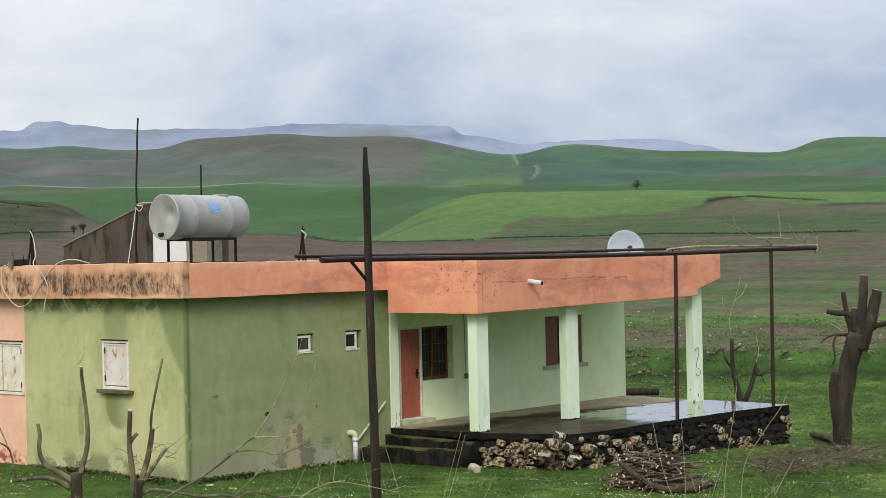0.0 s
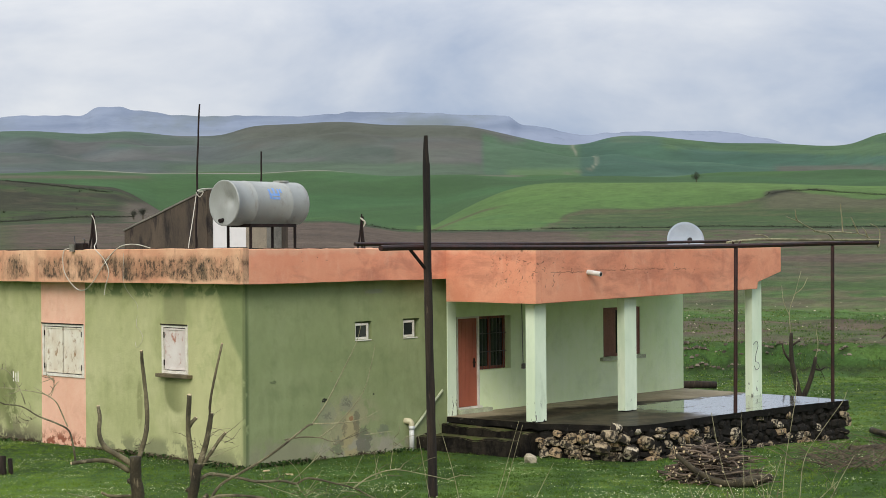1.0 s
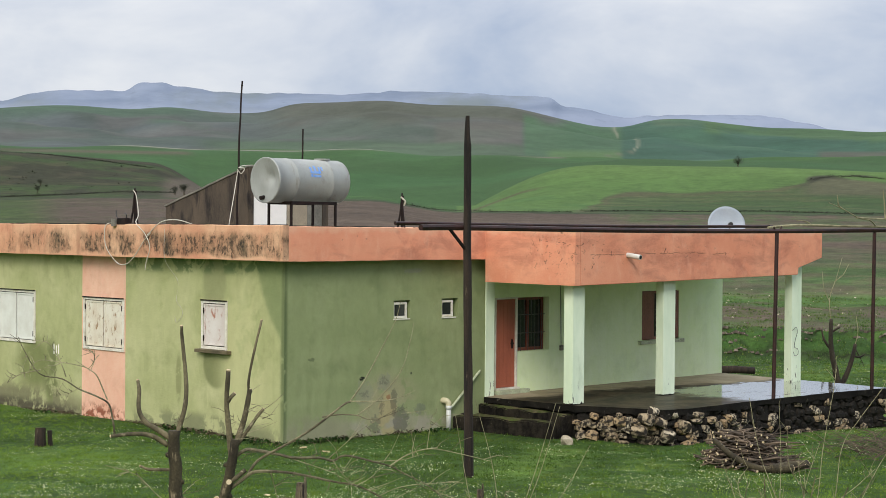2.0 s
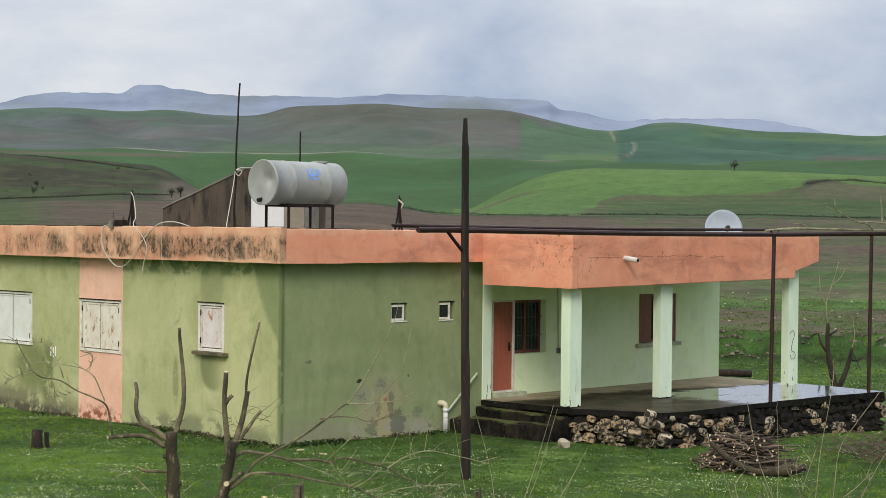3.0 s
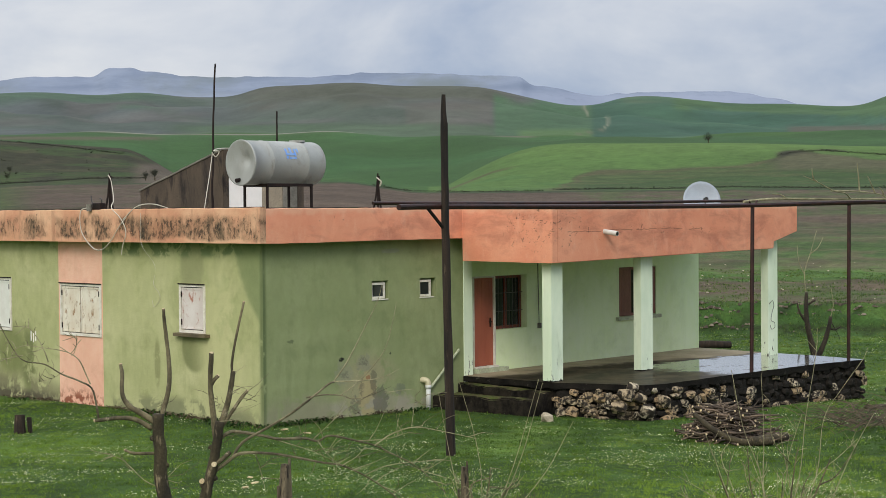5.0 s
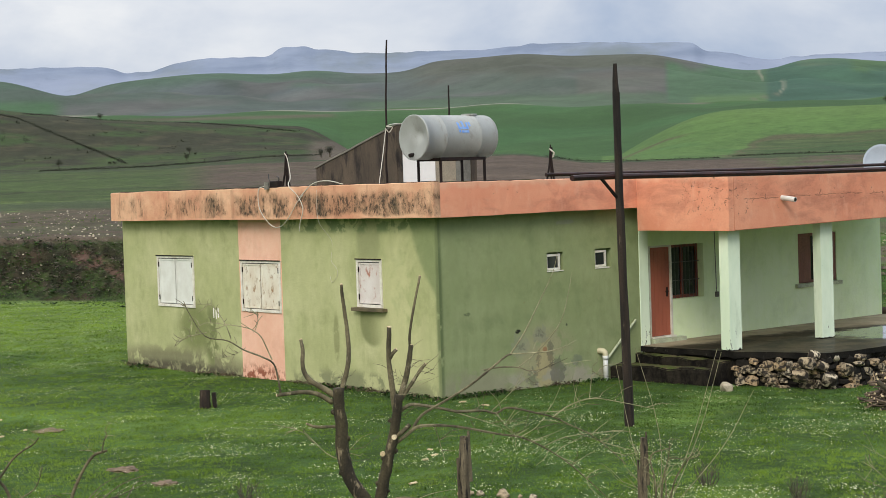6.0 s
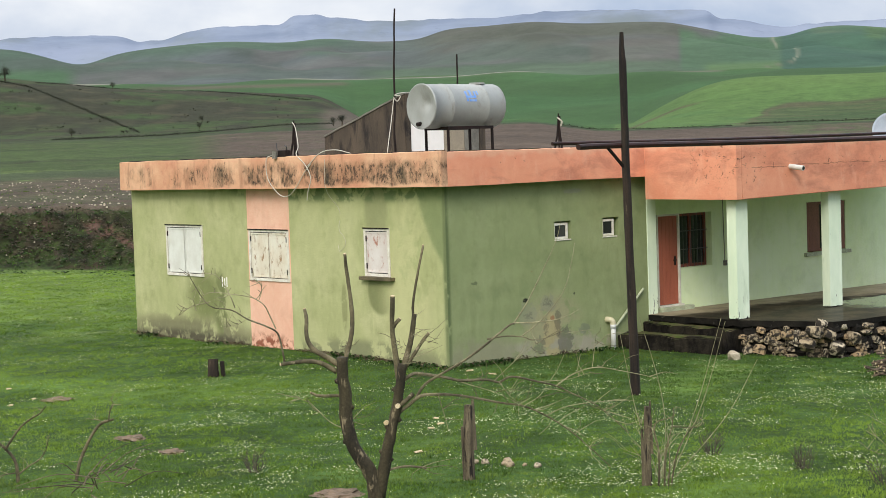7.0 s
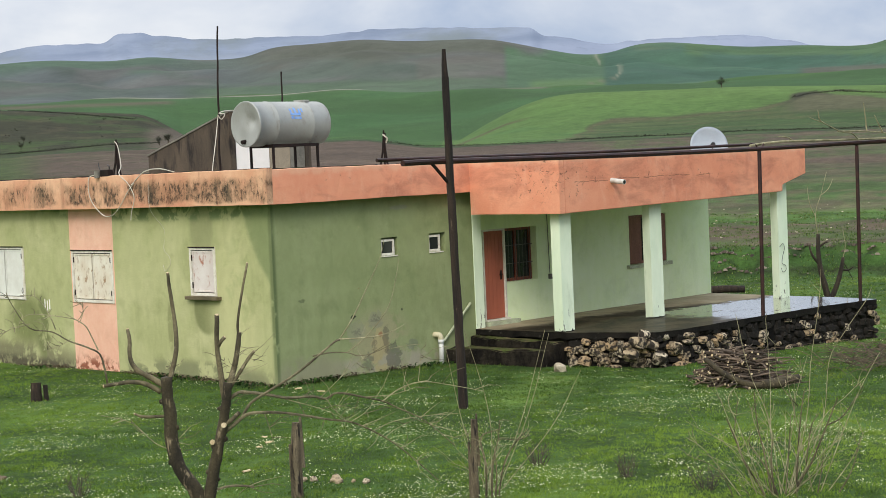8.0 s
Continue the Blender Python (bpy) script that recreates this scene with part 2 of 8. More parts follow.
def fascia_material(name, mould):
    m = Nodes(name, 0.88, 0.0, 0.3)
    cloud, fine = m.noise(0.9, 6, 0.6), m.noise(50, 4, 0.65)
    c = m.mix(m.step(cloud, 0.32, 0.7), lin(206, 150, 116) if mould else lin(222, 144, 111), lin(224, 180, 144) if mould else lin(231, 160, 126))
    c = m.mix(m.math("MULTIPLY", m.step(m.noise(2.0, 7, 0.7, twist=0.4), 0.5, 0.72), 0.5), c, lin(190, 118, 94))
    if mould:
        z = m.math("ADD", m.axis(2), m.math("MULTIPLY", m.math("SUBTRACT", m.noise(1.3, 6, 0.65), 0.5), 0.42))
        band = m.math("MULTIPLY", m.step(z, 3.80, 3.90), m.math("SUBTRACT", 1.0, m.step(z, 4.20, 4.42)))
        fewer = m.math("MULTIPLY", m.step(m.axis(1), 3.0, 12.0), 0.13)
        colony = m.step(m.math("SUBTRACT", m.noise(1.25, 7, 0.7, (1, 1, 0.55), twist=0.5), fewer), 0.34, 0.56)
        cover = m.math("MULTIPLY", band, colony)
        c = m.mix(m.math("MULTIPLY", cover, 0.62), c, lin(150, 114, 86))
        c = m.mix(m.math("MULTIPLY", cover, m.math("MULTIPLY", m.step(m.noise(2.8, 8, 0.72, (1, 1, 0.6), twist=0.3), 0.45, 0.62), 0.85)), c, lin(88, 78, 60))
        speck = m.noise(10, 9, 0.8, (1, 1, 0.6), twist=0.5)
        black = m.step(m.math("ADD", speck, m.math("MULTIPLY", cover, 0.13)), 0.60, 0.69)
        c = m.mix(m.math("MULTIPLY", black, 0.82), c, DARK_MOULD)
        c = m.mix(m.math("MULTIPLY", m.step(m.noise(3.0, 7, 0.7, (1, 1, 0.14)), 0.54, 0.68), 0.5), c, lin(152, 106, 80))
        foot = m.math("SUBTRACT", 1.0, m.step(m.math("ADD", m.axis(2), m.math("MULTIPLY", m.noise(4, 6), 0.06)), 3.81, 3.85))
        c = m.mix(m.math("MULTIPLY", foot, 0.5), c, lin(216, 160, 124))
    else:
        c = m.mix(m.math("MULTIPLY", m.step(m.noise(1.1, 7, 0.65, (0.6, 0.6, 1.6), twist=0.4), 0.46, 0.66), 0.5), c, lin(166, 104, 84))
        rim = m.step(m.math("ADD", m.axis(2), m.math("MULTIPLY", m.noise(2.5, 6), 0.35)), 4.48, 4.62)
        c = m.mix(m.math("MULTIPLY", rim, 0.6), c, lin(228, 178, 146))
        for centre, radii, cut in (((5.45, -2.3, 4.0), (0.3, 0.8, 0.45), 0.575), ((5.9, -2.85, 4.0), (0.55, 0.3, 0.45), 0.58), ((7.0, -2.85, 3.95), (1.2, 0.3, 0.3), 0.62), ((9.5, -2.85, 3.95), (2.0, 0.3, 0.16), 0.6), ((13.0, -2.85, 4.0), (2.0, 0.3, 0.4), 0.64), ((3.0, -0.3, 4.3), (3.0, 0.3, 0.2), 0.64)):
            chips = m.math("MULTIPLY", m.near(centre, radii, 0.35), m.step(m.noise(7, 9, 0.78, (1, 1, 1.2), twist=0.7), cut, cut + 0.03))
            c = m.mix(chips, c, lin(76, 58, 46))
        wander = m.math("ABSOLUTE", m.math("SUBTRACT", m.math("ADD", m.axis(2), m.math("MULTIPLY", m.noise(1.5, 7, 0.7), 0.22)), 4.05), 0.0)
        crack = m.math("MULTIPLY", m.math("SUBTRACT", 1.0, m.step(wander, 0.004, 0.012)), m.math("MULTIPLY", m.near((8.2, -2.85, 3.95), (2.9, 0.3, 0.4), 0.2), m.step(m.noise(2.6, 4), 0.42, 0.5)))
        c = m.mix(m.math("MULTIPLY", crack, 0.6), c, lin(96, 66, 50))
        c = m.mix(m.math("MULTIPLY", m.step(m.noise(4, 8, 0.7, (1, 1, 0.5), twist=0.3), 0.52, 0.72), 0.4), c, lin(232, 176, 146))
    c = m.mix(0.16, c, m.mix(m.step(fine, 0.3, 0.7), (0.32, 0.32, 0.32, 1), (0.68, 0.68, 0.68, 1)), "OVERLAY")
    m.colour(c).bump(m.math("ADD", fine, m.math("MULTIPLY", m.noise(7, 5), 2.0)), 0.3, 0.012)
    return m.mat


fascia_mould = fascia_material("orange_plaster_mouldy", True)
fascia_clean = fascia_material("orange_plaster", False)
concrete = worn("grey_concrete", lin(128, 124, 112), lin(98, 95, 86), 1.6, 45, 0.9, bump=0.5, spots=lin(62, 60, 52), spot_at=(0.58, 0.7))
brown_concrete = worn("stained_concrete", lin(92, 80, 66), lin(64, 56, 47), 1.4, 40, 0.92, bump=0.5, spots=lin(40, 35, 31), spot_at=(0.5, 0.66), stretch=(1, 1, 0.35))
dark_concrete = worn("mossy_concrete", lin(60, 54, 44), lin(24, 22, 19), 1.6, 40, 0.85, bump=0.7, spots=lin(58, 70, 30), spot_at=(0.53, 0.66))
black_cement = worn("blackened_cement", lin(38, 35, 30), lin(18, 17, 15), 2.2, 40, 0.88, spec=0.12, bump=0.8, spots=lin(84, 80, 70), spot_at=(0.62, 0.7))
sill_concrete = worn("brown_sill_concrete", lin(112, 100, 74), lin(80, 72, 54), 3.0, 45, 0.9, bump=0.5)
red_frame = worn("red_brown_frame_paint", lin(140, 72, 52), lin(112, 58, 44), 3.0, 50, 0.55, bump=0.15, stretch=(1, 1, 0.3))
grey_iron = worn("grey_iron_bar", lin(104, 100, 100), lin(78, 72, 70), 6.0, 60, 0.6, metal=0.3, bump=0.1)
cream_pvc = worn("yellowed_pvc", lin(216, 206, 170), lin(190, 178, 142), 4.0, 50, 0.45, bump=0.05, speckle=0.12)
white_metal = worn("white_shutter_paint", lin(226, 226, 216), lin(212, 210, 198), 2.5, 60, 0.55, bump=0.12, spots=lin(150, 128, 98), spot_at=(0.7, 0.76), speckle=0.12)
rusty_white = worn("rusty_shutter_paint", lin(228, 222, 204), lin(214, 200, 176), 3.0, 60, 0.6, bump=0.15, spots=lin(156, 122, 84), spot_at=(0.53, 0.68), stretch=(1, 1, 0.7), speckle=0.2)
pink_white = worn("blotched_shutter_paint", lin(222, 214, 206), lin(208, 196, 186), 2.4, 60, 0.6, bump=0.15, spots=lin(172, 116, 92), spot_at=(0.53, 0.68), stretch=(1, 1, 0.7), speckle=0.2)
frame_white = worn("white_frame_paint", lin(232, 228, 214), lin(208, 200, 182), 5.0, 60, 0.6, bump=0.15)
door_red = worn("red_brown_door_paint", lin(176, 100, 74), lin(156, 86, 64), 2.0, 50, 0.5, bump=0.1, stretch=(1, 1, 0.3))
brown_wood = worn("brown_shutter_wood", lin(146, 98, 80), lin(122, 80, 64), 3.0, 50, 0.6, bump=0.2, stretch=(1, 1, 0.2))
dark_iron = worn("dark_rusty_iron", lin(46, 32, 27), lin(30, 23, 20), 6.0, 60, 0.7, metal=0.4, bump=0.2)
red_iron = worn("red_oxide_pipe", lin(62, 34, 27), lin(38, 24, 20), 5.0, 60, 0.55, metal=0.2, bump=0.2)
black_wood = worn("weathered_pole_wood", lin(58, 46, 35), lin(24, 20, 17), 7.0, 60, 0.9, bump=0.7, spots=lin(104, 90, 70), spot_at=(0.6, 0.7), stretch=(1, 1, 0.1))
galvanised = worn("galvanised_sheet", lin(166, 168, 162), lin(150, 151, 144), 1.6, 70, 0.5, metal=0.15, bump=0.03, spots=lin(124, 119, 107), spot_at=(0.52, 0.76), stretch=(1, 1, 0.5), speckle=0.12)
blue_paint = worn("faded_blue_paint", lin(96, 144, 214), lin(134, 164, 204), 9.0, 60, 0.6, bump=0.05, speckle=0.12)
pvc_white = worn("white_pvc", lin(222, 222, 214), lin(200, 198, 186), 4.0, 50, 0.4, bump=0.05, speckle=0.12)
dish_grey = worn("grey_dish_paint", lin(160, 169, 179), lin(146, 154, 164), 2.0, 50, 0.5, bump=0.05, speckle=0.12)
black_plastic = worn("black_plastic", lin(34, 34, 36), lin(48, 46, 44), 6.0, 50, 0.5, bump=0.1)
pale_pipe = worn("paint_splashed_pipe", lin(186, 190, 158), lin(150, 158, 122), 5.0, 50, 0.6, bump=0.1)
cable_white = worn("white_cable", lin(206, 200, 184), lin(180, 172, 154), 4.0, 50, 0.5, bump=0.05)
white_board = worn("white_sheet_panel", lin(250, 244, 234), lin(240, 234, 224), 2.0, 50, 0.5, bump=0.06, speckle=0.12)
beige_board = worn("beige_panel", lin(164, 150, 126), lin(148, 136, 116), 2.0, 50, 0.8, bump=0.2)
bark = worn("dark_bark", lin(75, 67, 46), lin(40, 35, 25), 5.0, 34, 0.92, bump=0.9, spots=lin(134, 120, 94), spot_at=(0.56, 0.68), stretch=(1, 1, 0.3))
branch_bark = worn("grey_branch_bark", lin(124, 116, 88), lin(66, 60, 44), 5.0, 50, 0.9, bump=0.5, spots=lin(78, 68, 52), spot_at=(0.56, 0.68))
limb_bark = worn("grey_brown_limb_bark", lin(116, 106, 79), lin(64, 58, 42), 5.0, 34, 0.92, bump=0.8, spots=lin(148, 136, 110), spot_at=(0.57, 0.68), stretch=(1, 1, 0.4))
wet_bark = worn("wet_dark_bark", lin(66, 57, 44), lin(34, 29, 23), 4.0, 34, 0.9, bump=1.0, spots=lin(92, 82, 64), spot_at=(0.58, 0.68), stretch=(1, 1, 0.3))
weed_stalk = worn("dead_weed_stalk", lin(92, 86, 72), lin(66, 60, 50), 5.0, 50, 0.9, bump=0.3)
twig_bark = worn("pale_twig_bark", lin(163, 156, 121), lin(117, 111, 82), 6.0, 60, 0.9, bump=0.3)
stick_bark = worn("grey_stick_bark", lin(134, 115, 95), lin(84, 72, 60), 4.0, 40, 0.9, bump=0.4, vary=0.75)
stake_wood = worn("old_stake_wood", lin(124, 112, 88), lin(74, 64, 50), 9.0, 60, 0.9, bump=0.8, spots=lin(38, 32, 27), spot_at=(0.5, 0.6), stretch=(1, 1, 0.12))
cut_wood = worn("fresh_cut_wood", lin(214, 196, 160), lin(190, 168, 128), 9.0, 60, 0.85, bump=0.2)
def limestone_material():
    """Broken limestone, tan to nearly white from stone to stone, under black lichen."""
    m = Nodes("pale_limestone", 0.92, 0.0, 0.3)
    r = m.random()
    c = m.mix(m.step(r, 0.0, 0.5), lin(182, 154, 116), m.mix(m.step(r, 0.5, 1.0), lin(176, 158, 128), lin(210, 196, 168)))
    c = m.mix(m.step(m.noise(2.0, 6, 0.65), 0.35, 0.7), c, lin(120, 104, 82))
    lichen = m.step(m.math("ADD", m.noise(1.7, 9, 0.72, twist=0.6), m.math("MULTIPLY", r, 0.06)), 0.49, 0.58)
    c = m.mix(lichen, c, lin(50, 45, 38))
    c = m.mix(0.4, c, m.mix(m.step(m.noise(30, 4), 0.3, 0.7), (0.28, 0.28, 0.28, 1), (0.72, 0.72, 0.72, 1)), "OVERLAY")
    m.colour(c).bump(m.noise(16, 8, 0.7), 0.7, 0.02)
    return m.mat


limestone = limestone_material()
black_stone = worn("blackened_stone", lin(54, 49, 43), lin(26, 25, 23), 1.4, 30, 0.9, spec=0.15, bump=0.8, spots=lin(136, 128, 112), spot_at=(0.60, 0.66), vary=0.5)
field_stone = worn("white_field_stone", lin(184, 172, 148), lin(146, 136, 114), 4.0, 40, 0.92, bump=0.6)
soil = worn("bare_soil", lin(126, 106, 86), lin(90, 77, 60), 6.0, 40, 0.95, bump=0.8)


def step_material():
    """Blackened, damp cement with moss and dirt on the flat treads."""
    m = Nodes("mossy_step_cement", 0.85, 0.0, 0.12)
    geo = m.n.new("ShaderNodeNewGeometry")
    flat = m.step(m.axis(2, geo.outputs["Normal"]), 0.4, 0.8)
    c = m.mix(m.step(m.noise(2.6, 8, 0.7, (1, 1, 0.6)), 0.38, 0.62), lin(19, 17, 15), lin(50, 45, 37))
    c = m.mix(m.step(m.noise(9, 8, 0.75), 0.64, 0.7), c, lin(120, 112, 94))
    moss = m.mix(m.step(m.noise(6, 7, 0.7), 0.35, 0.65), lin(104, 94, 70), lin(74, 88, 38))
    c = m.mix(m.math("MULTIPLY", flat, m.step(m.noise(1.6, 7, 0.7), 0.36, 0.56)), c, moss)
    m.colour(c).bump(m.noise(13, 8, 0.72), 0.8, 0.03)
    return m.mat


mossy_steps = step_material()


def glass_material():
    m = Nodes("dark_window_glass", 0.08, 0.0, 0.5)
    m.colour(m.mix(m.noise(3, 4), (0.012, 0.012, 0.014, 1), (0.03, 0.03, 0.032, 1)))
    return m.mat


dark_glass = glass_material()


def slab_material():
    """Wet cement screed: dry at the wall, damp and dark further out, with a film of water that mirrors the sky."""
    m = Nodes("wet_cement", 0.5, 0.0, 0.12)
    rag = m.math("MULTIPLY", m.noise(0.8, 6, 0.65, twist=0.4), 2.4)
    out = m.math("SUBTRACT", rag, m.axis(1))
    damp = m.step(m.math("SUBTRACT", out, m.math("MULTIPLY", m.step(m.axis(0), 8.5, 13.5), 1.2)), 1.5, 2.2)
    c = m.mix(m.step(m.noise(1.1, 6, 0.65), 0.35, 0.65), lin(172, 158, 132), lin(146, 133, 108))
    c = m.mix(damp, c, m.mix(m.step(m.noise(1.6, 7, 0.7), 0.4, 0.62), lin(38, 32, 23), lin(70, 61, 44)))
    c = m.mix(m.math("MULTIPLY", m.step(m.noise(9, 7, 0.7), 0.5, 0.75), 0.5), c, lin(92, 86, 70))
    film = m.step(m.math("ADD", out, m.math("MULTIPLY", m.noise(1.5, 6, 0.65, (0.35, 1.3, 1), twist=0.4), 1.4)), 3.7, 4.05)
    film = m.math("MULTIPLY", film, m.step(m.noise(2.6, 6, 0.65, (0.3, 1.6, 1), twist=0.5), 0.30, 0.40))
    film = m.math("MULTIPLY", film, m.math("ADD", 0.12, m.math("MULTIPLY", m.step(m.math("ADD", m.axis(0), m.math("MULTIPLY", m.noise(1.4, 7, 0.7), 2.2)), 10.0, 10.9), 0.88)))
    m.rough(m.math("SUBTRACT", 0.75, m.math("MULTIPLY", film, 0.6)))
    m.l.new(film, m.bsdf.inputs["Coat Weight"])
    m.bsdf.inputs["Coat Roughness"].default_value = 0.06
    m.bsdf.inputs["Coat IOR"].default_value = 2.4
    m.colour(c).bump(m.noise(14, 6, 0.7), 0.05, 0.003)
    return m.mat


wet_cement = slab_material()


def ground_material():
    """Turf and fields: the parcels' colours, far ones hazed, broken up by patches, tufts and fine speckle."""
    m = Nodes("turf_and_fields", 0.95, 0.0, 0.15)
    attr = m.n.new("ShaderNodeAttribute")
    attr.attribute_name = "parcel"
    c = attr.outputs["Color"]
    near = attr.outputs["Alpha"]
    c = m.mix(m.math("MULTIPLY", near, 0.55), c, m.mix(m.step(m.noise(0.09, 8, 0.65), 0.3, 0.7), (0.34, 0.34, 0.34, 1), (0.66, 0.66, 0.66, 1)), "OVERLAY")
    c = m.mix(m.math("MULTIPLY", near, 0.6), c, m.mix(m.step(m.noise(0.33, 8, 0.7), 0.32, 0.68), (0.3, 0.3, 0.3, 1), (0.7, 0.7, 0.7, 1)), "OVERLAY")
    c = m.mix(m.math("MULTIPLY", near, 0.5), c, m.mix(m.step(m.noise(1.3, 8, 0.7), 0.3, 0.7), (0.3, 0.3, 0.3, 1), (0.7, 0.7, 0.7, 1)), "OVERLAY")
    c = m.mix(m.math("MULTIPLY", near, 0.5), c, m.mix(m.step(m.noise(9, 6, 0.7), 0.3, 0.7), (0.28, 0.28, 0.28, 1), (0.72, 0.72, 0.72, 1)), "OVERLAY")
    far = m.math("SUBTRACT", 1.0, near)
    c = m.mix(m.math("MULTIPLY", far, 0.42), c, m.mix(m.step(m.noise(0.035, 9, 0.68), 0.32, 0.68), (0.34, 0.34, 0.34, 1), (0.66, 0.66, 0.66, 1)), "OVERLAY")
    c = m.mix(m.math("MULTIPLY", far, 0.45), c, m.mix(m.step(m.noise(0.008, 7, 0.62, twist=0.5), 0.35, 0.65), (0.36, 0.36, 0.36, 1), (0.64, 0.64, 0.64, 1)), "OVERLAY")
    m.colour(c).bump(m.noise(7, 8, 0.7), 0.7, 0.08)
    return m.mat


turf = ground_material()


def leaf_material(name, a, b, c, bright_tone=None):
    m = Nodes(name, 0.7, 0.0, 0.2)
    r = m.island()
    tone = m.mix(m.step(r, 0.6, 1.0), m.mix(m.step(r, 0.0, 0.6), a, b), c)
    tone = m.mix(m.math("MULTIPLY", m.step(m.noise(0.55, 7, 0.65), 0.42, 0.62), 0.5), tone, a)
    tone = m.mix(m.math("MULTIPLY", m.step(m.noise(0.16, 5, 0.6), 0.48, 0.7), 0.45), tone, c)
    if bright_tone:
        tone = m.mix(m.math("MULTIPLY", m.step(m.noise(0.32, 6, 0.62), 0.52, 0.68), 0.4), tone, lin(126, 124, 62))
        tone = m.mix(m.math("MULTIPLY", m.step(m.noise(1.7, 6, 0.7), 0.49, 0.62), 0.72), tone, a)
        tone = m.mix(m.math("MULTIPLY", m.step(m.noise(2.6, 6, 0.7), 0.52, 0.64), 0.6), tone, c)
        tone = m.mix(m.math("MULTIPLY", m.step(m.noise(0.95, 8, 0.7, twist=0.4), 0.53, 0.6), 0.55), tone, lin(134, 152, 66))
        tone = m.mix(m.math("MULTIPLY", m.step(m.noise(1.25, 8, 0.72, twist=0.6), 0.54, 0.61), 0.6), tone, lin(36, 58, 16))
        # shade beside the house, painted as darker grass
        house_shade = m.math("MULTIPLY", m.near((1.0, -2.4, 0.0), (7.0, 4.0, 9.0), 0.8), m.step(m.noise(0.7, 6, 0.65), 0.25, 0.6))
        tone = m.mix(m.math("MULTIPLY", house_shade, 0.6), tone, lin(50, 72, 24))
        # brighter lawn patches; the far-left one is sunlight put into the blades' colour
        bright_lawn = m.math("MAXIMUM", m.near((6.0, 33.0, 0.0), (12.0, 22.0, 9.0), 0.7), m.math("MAXIMUM", m.near((-2.0, -13.5, 0.0), (5.0, 5.0, 5.0), 0.8), m.near((-9.0, 6.0, 0.0), (6.5, 11.0, 9.0), 0.8)))
        tone = m.mix(m.math("MULTIPLY", bright_lawn, m.step(m.noise(0.5, 6, 0.65), 0.3, 0.6)), tone, bright_tone)
    m.colour(tone)
    return m.mat


grass_blades = leaf_material("grass_blade", lin(40, 67, 16), lin(76, 109, 30), lin(116, 142, 47), lin(124, 150, 50))
rough_blades = leaf_material("rough_grass_blade", lin(42, 64, 24), lin(78, 108, 42), lin(108, 120, 60))
petal = worn("white_petal", lin(222, 224, 186), lin(194, 200, 148), 5.0, 60, 0.7, bump=0.0)
bank_stone = leaf_material("bank_stone", lin(46, 40, 31), lin(76, 67, 54), lin(124, 114, 98))
dead_leaf = leaf_material("dead_leaf", lin(52, 42, 32), lin(84, 70, 52), lin(120, 108, 84))
weed_leaf = leaf_material("weed_leaf", lin(24, 42, 14), lin(44, 70, 24), lin(70, 96, 34))
far_leaf = leaf_material("dark_far_leaf", lin(40, 44, 32), lin(52, 56, 42), lin(64, 66, 50))


# ---- mesh helpers ----
def finish(ob, smooth=False):
    if smooth:
        for p in ob.data.polygons:
            p.use_smooth = True
    return ob


def mesh_of(name, bm):
    me = bpy.data.meshes.new(name)
    bm.normal_update()
    bm.to_mesh(me)
    bm.free()
    return me


def part(name, bm, material, parent=None, label="", smooth=False):
    me = mesh_of(name, bm)
    me.materials.append(material)
    ob = new(name, me)
    if parent:
        ob.parent = parent
        ob.matrix_parent_inverse = parent.matrix_world.inverted()
    if label:
        tagged(ob, label)
    return finish(ob, smooth)


def thing(name, label, category, at=(0, 0, 0), group="", kind=""):
    ob = new(name)
    ob.empty_display_size = 0.2
    ob.location = at
    bpy.context.view_layer.update()
    return tagged(ob, label, category, group, kind)


def box(bm, x0, x1, y0, y1, z0, z1, bevel=0.0):
    m = Matrix.LocRotScale(((x0 + x1) / 2, (y0 + y1) / 2, (z0 + z1) / 2), None, (x1 - x0, y1 - y0, z1 - z0))
    made = bmesh.ops.create_cube(bm, size=1.0, matrix=m)["verts"]
    if bevel:
        edges = list({e for v in made for e in v.link_edges})
        bmesh.ops.bevel(bm, geom=edges, offset=bevel, segments=2, profile=0.6, affect="EDGES")
    return bm


def new_box(*args, bevel=0.0):
    return box(bmesh.new(), *args, bevel=bevel)


def prism(bm, outline, axis, lo, hi):
    """Extrudes an outline of (a, b) pairs along an axis from lo to hi."""
    def put(a, b, c):
        return {"x": (c, a, b), "y": (a, c, b), "z": (a, b, c)}[axis]
    low = [bm.verts.new(put(a, b, lo)) for a, b in outline]
    high = [bm.verts.new(put(a, b, hi)) for a, b in outline]
    n = len(outline)
    faces = [bm.faces.new(low), bm.faces.new(high[::-1])]
    for i in range(n):
        faces.append(bm.faces.new((low[i], high[i], high[(i + 1) % n], low[(i + 1) % n])))
    bmesh.ops.recalc_face_normals(bm, faces=faces)
    return bm


